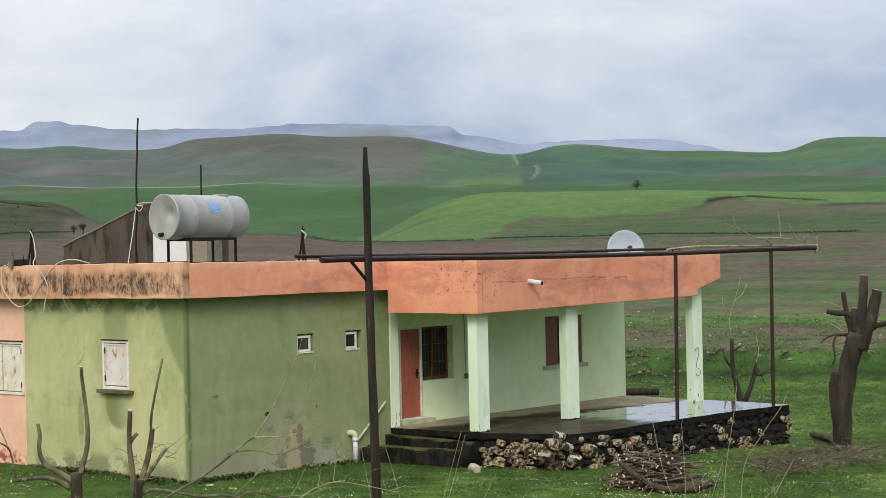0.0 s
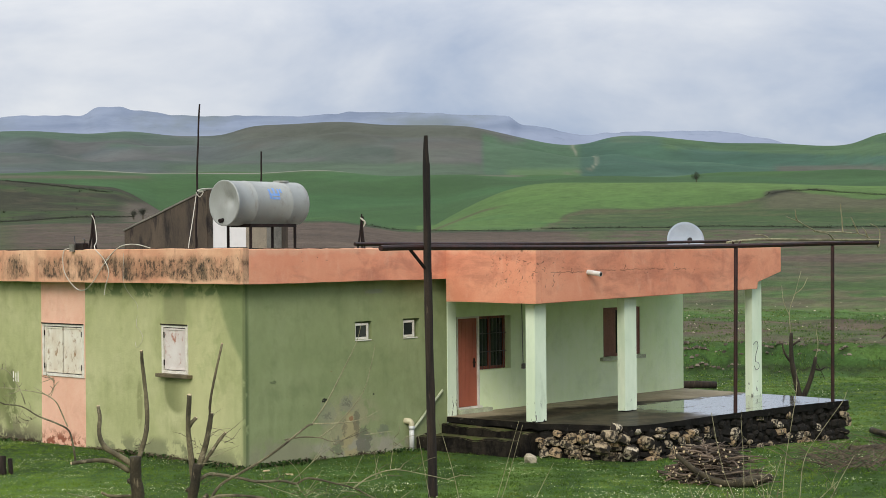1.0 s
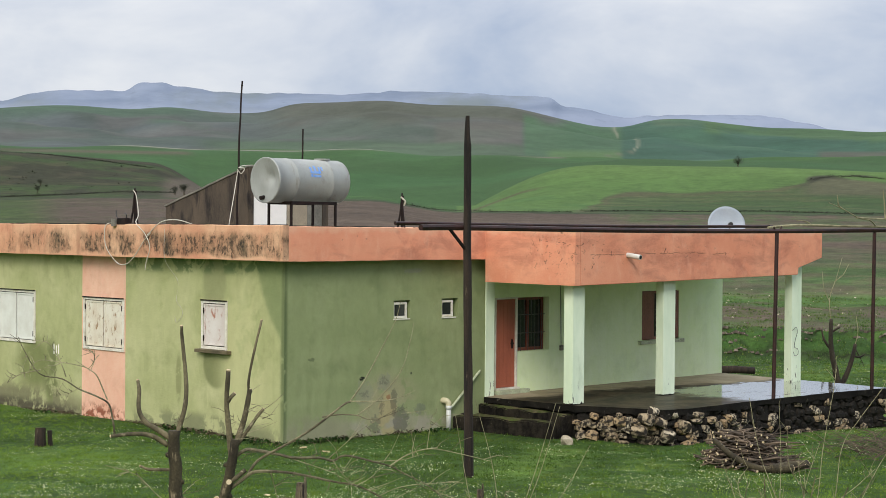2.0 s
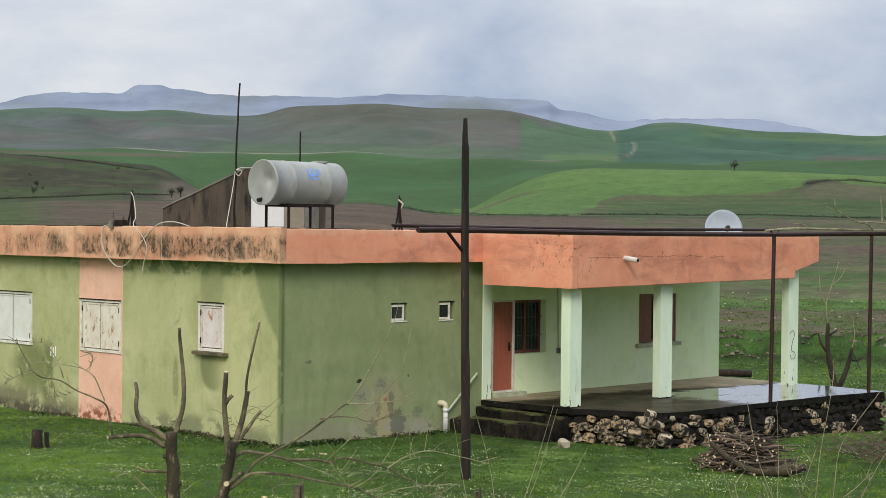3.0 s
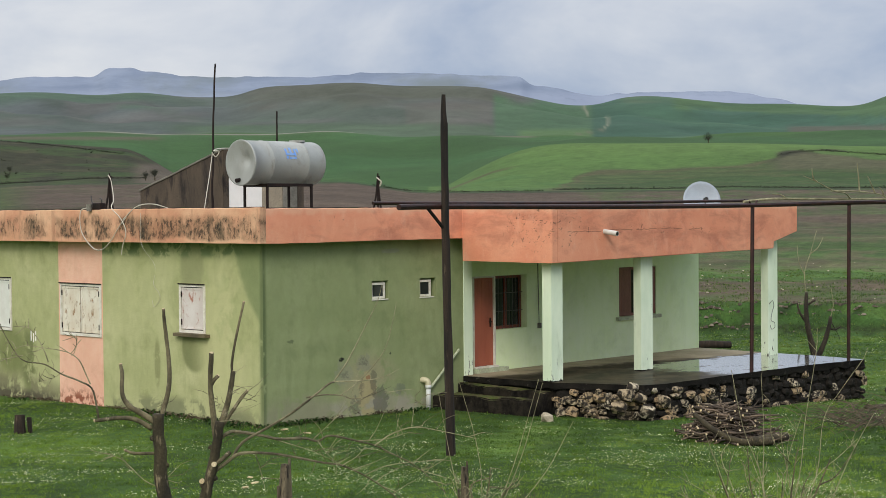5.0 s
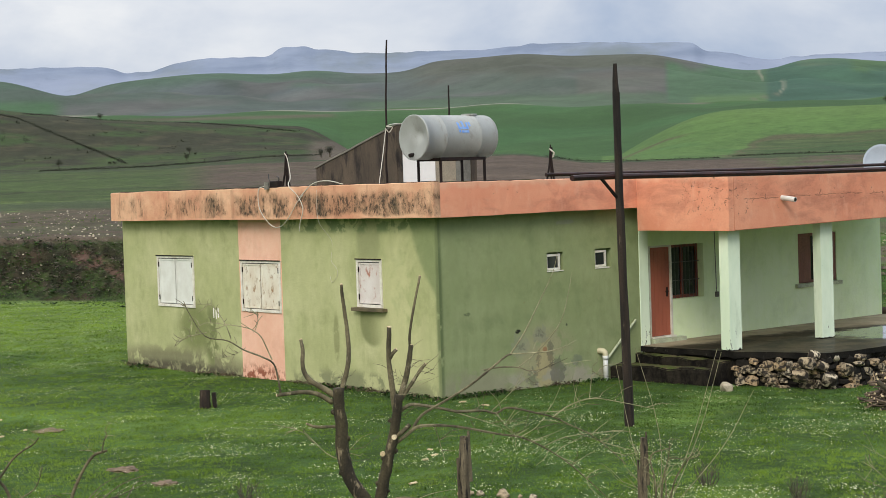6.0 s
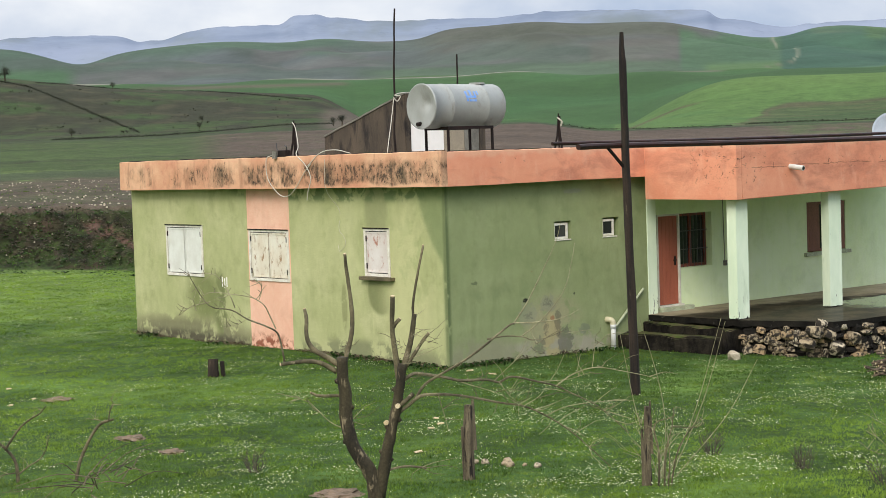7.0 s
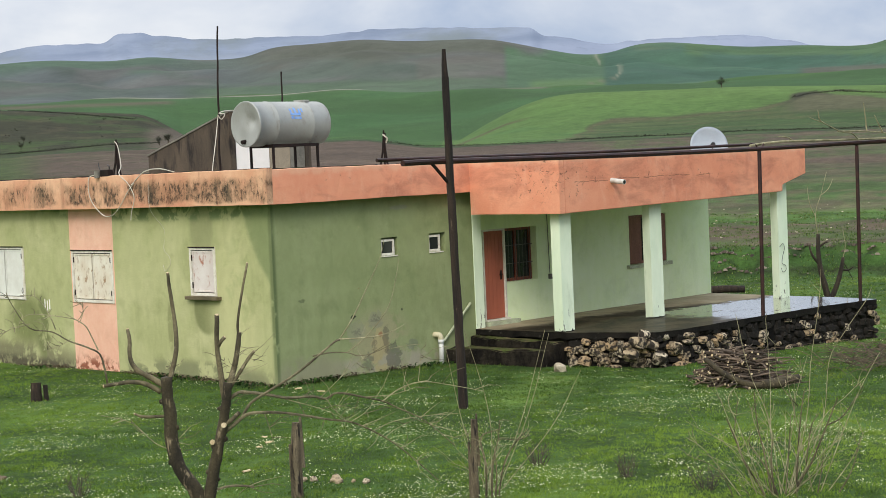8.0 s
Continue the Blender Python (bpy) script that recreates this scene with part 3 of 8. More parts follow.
def tube(bm, pts, radii, seg=8, wobble=0.0, seed=0):
    """A tapering tube along points, closed at both ends."""
    rnd = random.Random(seed)
    pts = [Vector(p) for p in pts]
    if isinstance(radii, (int, float)):
        radii = [radii] * len(pts)
    if len(radii) != len(pts):
        r0, r1 = radii[0], radii[-1]
        radii = [r0 + (r1 - r0) * i / (len(pts) - 1) for i in range(len(pts))]
    rings, side = [], None
    for i, p in enumerate(pts):
        d = (pts[min(i + 1, len(pts) - 1)] - pts[max(i - 1, 0)]).normalized()
        if side is None:
            side = d.cross(Vector((0.3, 0.2, 1)) if abs(d.z) < 0.9 else Vector((1, 0.1, 0))).normalized()
        side = (side - d * side.dot(d)).normalized()
        other = d.cross(side)
        ring = []
        for k in range(seg):
            t = 2 * math.pi * k / seg
            r = radii[i] * (1 + wobble * rnd.uniform(-1, 1))
            ring.append(bm.verts.new(p + side * math.cos(t) * r + other * math.sin(t) * r))
        rings.append(ring)
    for a, b in zip(rings, rings[1:]):
        for k in range(seg):
            bm.faces.new((a[k], a[(k + 1) % seg], b[(k + 1) % seg], b[k]))
    bm.faces.new(rings[0][::-1])
    bm.faces.new(rings[-1])
    return bm


def smooth_path(pts, n=4):
    """Catmull-Rom through the points, n steps a span."""
    p = [Vector(q) for q in pts]
    p = [2 * p[0] - p[1]] + p + [2 * p[-1] - p[-2]]
    out = []
    for i in range(1, len(p) - 2):
        for k in range(n):
            t = k / n
            a, b, c, d = p[i - 1:i + 3]
            out.append(0.5 * (2 * b + (c - a) * t + (2 * a - 5 * b + 4 * c - d) * t * t + (3 * b - a - 3 * c + d) * t ** 3))
    return out + [p[-2]]


def panel(axis, face, depth, a0, a1, z0, z1, holes=()):
    """A wall along x or y, with its outer face at face and its thickness depth inwards, with openings (a0, a1, z0, z1) cut through it."""
    bm = bmesh.new()
    us = sorted({a0, a1, *(h[0] for h in holes), *(h[1] for h in holes)})
    zs = sorted({z0, z1, *(h[2] for h in holes), *(h[3] for h in holes)})
    cache = {}

    def v(a, d, z):
        key = (round(a, 4), d, round(z, 4))
        if key not in cache:
            c = face + (depth if d else 0)
            cache[key] = bm.verts.new((a, c, z) if axis == "x" else (c, a, z))
        return cache[key]

    def solid(i, k):
        if not (0 <= i < len(us) - 1 and 0 <= k < len(zs) - 1):
            return False
        a, z = (us[i] + us[i + 1]) / 2, (zs[k] + zs[k + 1]) / 2
        return not any(h[0] < a < h[1] and h[2] < z < h[3] for h in holes)

    for i in range(len(us) - 1):
        for k in range(len(zs) - 1):
            if not solid(i, k):
                continue
            p, q, r, s = us[i], us[i + 1], zs[k], zs[k + 1]
            for d in (0, 1):
                bm.faces.new((v(p, d, r), v(q, d, r), v(q, d, s), v(p, d, s)))
            for di, dk, ends in ((-1, 0, ((p, r), (p, s))), (1, 0, ((q, r), (q, s))), (0, -1, ((p, r), (q, r))), (0, 1, ((p, s), (q, s)))):
                if not solid(i + di, k + dk):
                    (m, n), (g, h) = ends
                    bm.faces.new((v(m, 0, n), v(g, 0, h), v(g, 1, h), v(m, 1, n)))
    bmesh.ops.recalc_face_normals(bm, faces=bm.faces)
    return bm


def raw_mesh(name, verts, faces_flat, sides, material, normals_up=False):
    """A mesh from numpy arrays: verts (n, 3), faces (m, sides)."""
    me = bpy.data.meshes.new(name)
    m = len(faces_flat)
    me.vertices.add(len(verts))
    me.vertices.foreach_set("co", np.asarray(verts, dtype=np.float32).ravel())
    me.loops.add(m * sides)
    me.loops.foreach_set("vertex_index", np.asarray(faces_flat, dtype=np.int32).ravel())
    me.polygons.add(m)
    me.polygons.foreach_set("loop_start", np.arange(0, m * sides, sides, dtype=np.int32))
    me.polygons.foreach_set("loop_total", np.full(m, sides, dtype=np.int32))
    me.update(calc_edges=True)
    me.materials.append(material)
    return me


# ---- ground ----
HOME = np.array([-21.4, -25.4])     # the middle of the sheet's rings
AXIS = 45.635                       # bearing of the sheet's middle line


def ripple(x, y, size, seed):
    """Smooth noise of about -1..1 from crossing waves."""
    rnd = np.random.RandomState(seed)
    out = 0
    for k in range(7):
        a, f, p = rnd.uniform(0, 6.28), rnd.uniform(0.5, 1.8) / size, rnd.uniform(0, 6.28)
        out = out + np.sin((np.cos(a) * x + np.sin(a) * y) * f * 6.28 + p)
    return out / 3.2


def ease(v, lo, hi):
    t = np.clip((v - lo) / (hi - lo), 0, 1)
    return t * t * (3 - 2 * t)


def lawn_z(x, y):
    """Height of the lawn round the house."""
    return 0.17 - 0.022 * np.clip(x, 0, 16) + 0.03 * ripple(x, y, 7.0, 3)


def skyline(b, start, shoulders):
    """A rolling or flat-topped skyline: each shoulder lifts or drops it, at a bearing, over a width, by a height, in degrees."""
    return start + sum(h / (1 + np.exp(-np.clip((b - c) / w, -50, 50))) for c, w, h in shoulders)


# skylines in degrees from the middle line
RIDGE = [(-18.7, 0.5, -0.61), (-17.9, 0.25, -0.16), (-16.9, 0.4, 0.56), (-15.5, 0.5, 0.14), (-14, 0.5, 0.14), (-11.7, 0.4, -0.11), (-10, 0.3, 0.14),
         (-8.6, 0.4, -0.2), (-5.75, 0.3, 0.39), (-3.2, 0.5, 0.14), (-1.5, 0.4, -0.17), (2.6, 0.4, -0.26), (3.6, 0.4, -0.27), (4.6, 0.35, -0.21),
         (6.5, 0.3, 0.33), (8.7, 0.4, -0.18), (10, 0.4, -0.16), (13.2, 0.5, -0.17), (15.3, 0.3, 0.48), (18.5, 0.7, -0.24), (21, 1, -0.21)]
MESAS = [(-21, 0.6, 0.48), (-15.95, 0.15, -0.24), (-14.3, 0.3, 0.35), (-13.6, 0.25, 0.1), (-10.62, 0.1, 0.33), (-9.4, 0.08, -0.07), (-8.6, 0.4, -0.23), (-2.5, 0.4, 0.14),
         (0.8, 0.6, -0.14), (3.6, 0.1, -0.33), (4.2, 0.3, -0.08), (5.2, 0.3, -0.33), (6.6, 0.3, 0.11), (11.2, 0.35, -0.25), (12.4, 0.35, -0.27), (14, 0.6, -0.22)]


def elevation(b, r):
    """Angle above eye level, in degrees, under which the land shows at bearing b and distance r."""
    stubble = 0.58 + 0.38 * ease(-b, -0.3, 2.8) - 0.12 * ease(-b, 11, 16)
    drop = ease(b, -10.0, -7.0)
    left_hill = (2.97 - 0.0775 * (np.maximum(b, -24) + 21)) * (1 - drop) + 0.8 * drop
    rise = 0.82 + 0.52 * (b - 0.93)
    swell = np.maximum(0.5, 2.2 - np.log1p(np.exp((2.2 - rise) * 3)) / 3) - 0.022 * np.clip(b - 5, 0, 20)
    crest3 = 2.62 - 0.1 * ease(b, -9, 0) - 0.14 * ease(b, 1, 4.5)
    ridge = skyline(b, 3.92, RIDGE)
    stops = [(300, stubble), (380, stubble + 0.12), (560, np.maximum(left_hill, swell)), (700, np.maximum(np.maximum(left_hill - 0.5, swell - 0.15), 0.85)),
             (1000, crest3), (1150, crest3 - 0.05), (1450, crest3 + 0.55 * (ridge - crest3)), (1900, ridge), (2400, ridge - 0.7), (5000, ridge - 1.6)]
    out = np.full_like(b * r, 0.0)
    for (r0, e0), (r1, e1) in zip(stops, stops[1:]):
        t = ease(r, r0, r1)
        out = np.where(r >= r0, e0 + (e1 - e0) * t, out)
    return out, stubble


def land_z(b, r, x, y):
    """The height of the land: lawn, bank, rising fields, hills."""
    near = lawn_z(x, y)
    s = 0.896 * x + 0.444 * y + 0.5 * ripple(x, y, 9.0, 5)
    left = ease(-b, -8, 14)
    bank = (0.85 + 1.75 * left) * ease(s, 29.8, 33.0 + 1.5 * left) + (0.12 * ripple(x, y, 1.7, 6) + 0.07 * ripple(x, y, 0.6, 106)) * ease(s, 29.8, 31) * (1 - ease(s, 33.5, 36))
    e, stubble = elevation(b, r)
    top300 = 4.44 + 300 * np.tan(np.radians(stubble))
    k = np.clip((r - 75) / 225, 0, 1)
    field = near + bank + (top300 - near - bank) * k ** 1.25
    far = 4.44 + r * np.tan(np.radians(e))
    far = far + r * (0.0016 * ripple(x, y, 130, 8) + 0.0065 * ripple(x, y, 420, 9) * ease(r, 1080, 1300)) * ease(r, 320, 600) * (1 - ease(r, 1650, 1850))
    cap = 4.44 + r * np.tan(np.radians(skyline(b, 3.92, RIDGE) - 0.06))
    far = np.where((r > 1040) & (r < 1800), np.minimum(far, cap), far)
    field = field + 0.06 * ripple(x, y, 5, 4) * ease(s, 30, 34)
    return np.where(r < 300, field, far), s


def parcel_colours(b, r, s, x, y, e):
    """Land-use colours of the parcels, some with haze, shade and sunlight put in."""
    def c(*v):
        v = np.array(lin(*v)[:3]) * 0.66
        return v + (v.mean() - v) * 0.08
    col = np.empty(b.shape + (3,))
    col[:] = c(70, 99, 40)
    wob = ripple(x, y, 30, 11)

    def lay(mask, colour, strength=1.0):
        col[:] = col + (np.array(colour) - col) * (np.clip(mask, 0, 1) * strength)[..., None]
    lay(ease(ripple(x, y, 6, 21), 0.1, 0.9), c(102, 132, 52), 0.7)
    lay(ease(ripple(x, y, 3, 22), 0.3, 1.0), c(62, 88, 38), 0.6)
    beyond = ease(s, 29.6, 30.4)
    bank_face = beyond * (1 - ease(s, 32.6, 34.5))
    lay(beyond, c(80, 98, 52))
    lay(bank_face, c(70, 92, 42))
    lay(bank_face * ease(-b, -4, 4), c(50, 46, 31))
    lay(bank_face * ease(-b, 2, 6) * (1 - ease(e + 0.3 * ripple(x, y, 3.0, 161) + 0.2 * ripple(x, y, 0.9, 165), -2.9, -2.4)), c(64, 86, 36), 0.8)
    grit = ripple(x, y, 0.45, 166) + 0.7 * ripple(x, y, 0.24, 167)
    lay(bank_face * ease(-b, 2, 6) * ease(grit, 0.25, 0.8), c(26, 26, 17), 0.75)
    lay(bank_face * ease(-b, 2, 6) * ease(-grit, 0.4, 0.9), c(84, 80, 52), 0.5)
    lay(bank_face * ease(-b, 2, 6) * ease(ripple(x, y, 1.1, 162), 0.3, 0.8), c(34, 34, 22), 0.75)
    lay(bank_face * ease(-b, 2, 6) * ease(ripple(x, y, 0.8, 163), 0.45, 0.9), c(92, 80, 62), 0.6)
    brow_e = -1.30 - 0.1 * np.clip(b + 20, 0, 6) + 0.07 * ripple(x, y, 2.5, 164) + 0.06 * ripple(x, y, 0.6, 168)
    lay(beyond * ease(-b, 2, 6) * ease(brow_e - e, 0.0, 0.05) * (1 - ease(brow_e - e, 0.1, 0.3)), c(30, 28, 18), 0.8)
    lay(bank_face * ease(b, 3, 6), c(66, 98, 40))
    lay(bank_face * ease(b, 3, 6) * ease(ripple(x, y, 3.0, 135), 0.1, 0.8), c(84, 112, 48), 0.7)
    lay(bank_face * ease(b, 3, 6) * ease(ripple(x, y, 1.4, 136), 0.4, 0.9), c(44, 56, 28), 0.7)
    lay(ease(b, 3, 6) * beyond * np.exp(-((e + 4.08 + 0.05 * ripple(x, y, 3.0, 137)) / 0.11) ** 2), c(46, 48, 30), 0.75)
    lay(bank_face * ease(-b, 0, 4) * ease(ripple(x, y, 2.5, 35), 0.0, 0.8), c(44, 46, 29), 0.8)
    lay(bank_face * ease(ripple(x, y, 3.5, 31), 0.5, 1.0) * ease(-b, 4, 9), c(78, 62, 48), 0.7)
    scar = e + 2.04 + 0.45 * (b + 17.3) + 0.12 * ripple(x, y, 1.2, 98) + 0.08 * grit
    bare = np.exp(-(scar / 0.22) ** 2) * ease(b, -18.0, -17.4) * (1 - ease(b, -16.2, -15.7))
    lay(bank_face * ease(bare, 0.3, 0.7), c(116, 86, 74), 0.8)
    lay(bank_face * ease(-b, 15, 17) * ease(e, -2.4, -2.0) * ease(ripple(x, y, 2.2, 169), 0.0, 0.7), c(78, 60, 50), 0.6)
    lay(bank_face * ease(ripple(x, y, 1.3, 99), 0.2, 0.8) * ease(-b, 4, 9), c(62, 78, 34), 0.6)
    strip = np.sin(s * 0.22 + 1.2 * wob) + 0.6 * ripple(x, y, 12, 34)
    lay(beyond * ease(s, 34, 36) * ease(strip, -0.2, 0.9), c(106, 98, 76), 0.65)
    lay(beyond * ease(s, 34, 36) * ease(ripple(x, y, 14, 33), 0.2, 0.9), c(82, 104, 54), 0.7)
    lay(beyond * ease(s, 33.5, 35) * (1 - ease(s, 50, 56)) * ease(-b, 6, 9), c(92, 81, 66), 0.85)
    # strips of fallow, stony plough and grass behind the bank
    rag = 0.07 * ripple(x, y, 11, 91) + 0.05 * ripple(x, y, 3.5, 92)
    er = e + rag

    def strip_at(side, lo, hi, colour, strength=0.85):
        lay(beyond * side * ease(er, lo - 0.04, lo + 0.04) * (1 - ease(er, hi - 0.04, hi + 0.04)), colour, strength)
    east, west = ease(b, 4.5, 6.0), ease(-b, 8.0, 9.5)
    strip_at(east, -3.05, -2.42, c(108, 92, 76))
    strip_at(east * ease(ripple(x, y, 5, 93), 0.1, 0.7), -3.0, -2.45, c(84, 100, 54), 0.7)
    strip_at(east, -2.42, -2.02, c(84, 122, 48))
    strip_at(east, -2.02, -1.7, c(100, 96, 68))
    strip_at(east, -1.7, -0.85, c(76, 102, 50))
    strip_at(east * ease(ripple(x, y, 9, 94), 0.0, 0.7), -1.6, -0.9, c(92, 98, 60), 0.8)
    strip_at(east, -0.85, -0.2, c(98, 94, 72))
    strip_at(east, -0.2, 0.12, c(88, 94, 64))
    strip_at(west, -1.5, -0.35, c(94, 80, 66))
    strip_at(west * ease(ripple(x, y, 4, 95), 0.1, 0.7), -1.4, -0.3, c(76, 76, 52), 0.7)
    strip_at(west, -0.35, 0.42, c(84, 104, 50))
    strip_at(west * ease(ripple(x, y, 8, 96), 0.1, 0.6), -0.3, 0.4, c(62, 78, 40), 0.8)
    strip_at(west, -0.12, 0.0, c(98, 116, 52), 0.7)
    strip_at(west, 0.33, 0.39, c(46, 56, 32), 0.8)
    strip_at(west, -1.2, -1.0, c(88, 88, 62), 0.5)
    wave = np.sin(er * 11 + 1.6 * ripple(x, y, 16, 97))
    open_field = beyond * ease(s, 36, 39) * (1 - ease(r, 290, 300))
    rr = r + 8 * wob
    far_side = ease(-b, 12.5, 15)
    lay(ease(rr, 150, 165) * (1 - far_side), c(94, 80, 66))
    lay(ease(rr, 150, 165) * (1 - far_side) * ease(ripple(x, y, 45, 36), 0.0, 0.8), c(104, 89, 73), 0.6)
    lay(ease(rr, 150, 160) * far_side, c(71, 90, 42))
    lay(ease(np.sin(r * 0.11 + 0.8 * wob), 0.6, 0.9) * ease(r, 150, 165) * (1 - ease(r, 296, 300)) * far_side, c(50, 64, 32), 0.75)
    lay(ease(rr, 128, 134) * (1 - ease(rr, 146, 152)), c(74, 88, 54))
    lay(ease(r, 289, 292) * (1 - ease(r, 299, 304)), c(66, 78, 50))
    lay(ease(b, 5, 7) * ease(rr, 120, 134) * (1 - ease(r, 270, 290)) * ease(ripple(x, y, 28, 38), -0.6, 0.5), c(86, 92, 60), 0.75)
    lay(open_field * east * ease(wave, 0.2, 0.9), c(110, 97, 74), 0.5)
    lay(open_field * east * ease(-wave, 0.3, 0.95), c(76, 102, 46), 0.5)
    lay(open_field * west * ease(wave, 0.5, 0.95), c(78, 84, 50), 0.4)
    # the wheat in the hollow
    lay(ease(r, 300, 306), c(65, 101, 46))
    lay(ease(r, 300, 306) * ease(ripple(x, y, 90, 37), 0.0, 0.9), c(76, 108, 53), 0.6)
    lay(ease(r, 300, 306) * (1 - ease(r, 980, 1000)) * ease(np.sin(e * 8.0 + 2.2 * ripple(x, y, 160, 39)), 0.55, 0.95), c(52, 82, 44), 0.5)
    # rough pasture
    hill = (b < -7.6) * ease(r, 300, 306) * (1 - ease(r, 640, 660))
    lay(hill, c(57, 59, 37))
    lay(hill * ease(ripple(x, y, 40, 41), 0.0, 0.8), c(60, 84, 36), 0.85)
    lay(hill * ease(ripple(x, y, 16, 42), 0.2, 0.8), c(80, 74, 52), 0.6)
    lay(hill * ease(np.sin(e * 24 + 3.0 * ripple(x, y, 50, 141)), 0.5, 0.95) * (1 - ease(e, 0.9, 1.2)), c(48, 58, 32), 0.4)
    lay(hill * np.exp(-((e - 0.70 - 0.03 * ripple(x, y, 30, 143)) / 0.025) ** 2), c(40, 46, 28), 0.8)
    lay(hill * ease(e, 0.44, 0.48) * (1 - ease(e, 0.6, 0.66)), c(90, 108, 50), 0.6)
    lay(hill * (1 - ease(e, 1.0, 1.5)) * ease(-b, 10, 12) * ease(ripple(x, y, 25, 142), -0.5, 0.3), c(66, 86, 37), 0.8)
    lay(hill * ease(ripple(x, y, 7, 40), 0.3, 0.9), c(44, 50, 30), 0.65)
    lay(hill * ease(b, -9.9, -9.2) * (1 - ease(e, 1.5, 1.7)), c(104, 92, 78), 0.8)
    # the bright swell, with a ragged olive fallow below it
    right = (b > 0.3) * ease(r, 300, 306) * (1 - ease(r, 600, 640))
    lay(right, c(88, 120, 56))
    lay(right * ease(e, 1.55, 2.1), c(102, 132, 62), 0.6)
    lay(right * ease(ripple(x, y, 50, 43), 0.0, 0.9), c(92, 122, 58), 0.6)
    lay(right * (1 - ease(e, 1.0, 1.5)) * ease(ripple(x, y, 30, 46), -0.2, 0.6), c(80, 116, 58), 0.7)
    rag = 0.10 * ripple(x, y, 35, 44)
    fallow_top = 0.55 + 0.66 * ease(b, 4.0, 6.2) + 0.2 * ease(b, 7, 10.5) + 0.4 * ease(b, 11.4, 12.7) - 0.3 * ease(b, 13.4, 16)
    fallow = right * (1 - ease(e + rag, fallow_top - 0.07, fallow_top + 0.09)) * ease(b, 3.6, 5.0)
    lay(fallow, c(82, 99, 55))
    lay(fallow * (1 - ease(e + rag, fallow_top - 0.42, fallow_top - 0.22)), c(66, 92, 46), 0.85)
    lay(fallow * ease(np.sin(e * 46 + 2.5 * ripple(x, y, 60, 48)), 0.2, 0.9), c(58, 76, 42), 0.55)
    lay(fallow * ease(ripple(x, y * 2.2, 26, 45), 0.2, 0.8), c(92, 96, 60), 0.6)
    lay(fallow * ease(e + rag, fallow_top - 0.12, fallow_top - 0.03), c(96, 88, 64), 0.8)
    lay(fallow * ease(e + rag, fallow_top + 0.0, fallow_top + 0.03), c(58, 62, 42), 0.8)
    knoll = fallow * ease(b, 11.5, 12.3) * ease(e, 1.1, 1.3)
    lay(knoll, c(96, 94, 68), 0.85)
    lay(knoll * ease(e, fallow_top - 0.1, fallow_top), c(44, 48, 34), 0.85)
    # far green strip, road, and the ridge, its tones greyed and blued for haze
    lay(ease(r, 700, 720) * (1 - ease(r, 985, 1000)), c(64, 97, 51))
    lay(ease(r, 700, 720) * ease(ripple(x, y, 150, 47), 0.0, 0.8) * (1 - ease(r, 985, 1000)), c(68, 108, 60), 0.7)
    plain = ease(r, 640, 700) * (1 - ease(r, 1040, 1060))
    lay(plain * np.exp(-((e - 2.46) / 0.05) ** 2) * ease(b, -16.5, -15.5) * (1 - ease(b, -9.0, -8.4)), c(108, 90, 78), 0.75)
    edge = np.interp(b, [0.4, 0.95, 2.47, 4.99], [0.5, 0.67, 1.26, 1.86])
    lay(right * np.exp(-((e - edge + 0.02) / 0.035) ** 2) * (1 - ease(b, 2.6, 3.6)), c(94, 82, 60), 0.8)
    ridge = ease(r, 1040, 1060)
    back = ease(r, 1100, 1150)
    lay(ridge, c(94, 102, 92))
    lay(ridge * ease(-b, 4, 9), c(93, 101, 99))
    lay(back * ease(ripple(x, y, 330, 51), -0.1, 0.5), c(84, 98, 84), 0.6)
    # dark bands put the gullies' shade into the colour
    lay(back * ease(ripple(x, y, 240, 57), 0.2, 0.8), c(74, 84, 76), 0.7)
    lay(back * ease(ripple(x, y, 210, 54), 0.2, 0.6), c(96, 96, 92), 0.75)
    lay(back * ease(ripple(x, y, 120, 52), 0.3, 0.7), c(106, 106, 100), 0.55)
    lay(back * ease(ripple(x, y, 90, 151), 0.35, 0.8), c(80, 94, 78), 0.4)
    # green tops, a bare brown brow, pale stubble, and the parcel borders
    lay(back * ease(-b, 7.6, 9.5) * ease(e + 0.12 * ripple(x, y, 160, 152), 3.5, 3.8), c(78, 106, 82), 0.8)
    lay(back * ease(-b, 13.5, 16.5) * ease(e + 0.15 * ripple(x, y, 140, 153), 3.05, 3.4), c(76, 98, 80), 0.7)
    lay(back * ease(-b, 17.4, 18.2) * (1 - ease(e, 3.0, 3.3)), c(66, 104, 62), 0.85)
    brow = back * ease(b, -7.0, -5.0) * (1 - ease(b, 2.3, 3.8))
    lay(brow * ease(e + 0.1 * ripple(x, y, 150, 154), 3.55, 3.75), c(90, 92, 78), 0.75)
    lay(brow * ease(e, 3.35, 3.45) * (1 - ease(e, 3.5, 3.62)) * ease(ripple(x, y, 200, 155), -0.2, 0.5), c(104, 101, 90), 0.6)
    lay(back * ease(b, -0.6, -0.3) * (1 - ease(b, 2.4, 2.6)) * ease(e, 2.8, 2.95) * (1 - ease(e, 3.55, 3.68)), c(108, 104, 94), 0.5)
    lay(ridge * (1 - ease(e + 0.05 * ripple(x, y, 120, 156), 2.82, 2.98)) * ease(b + 9, 0, 2) * (1 - ease(b, 2.4, 2.7)), c(84, 110, 76), 0.6)
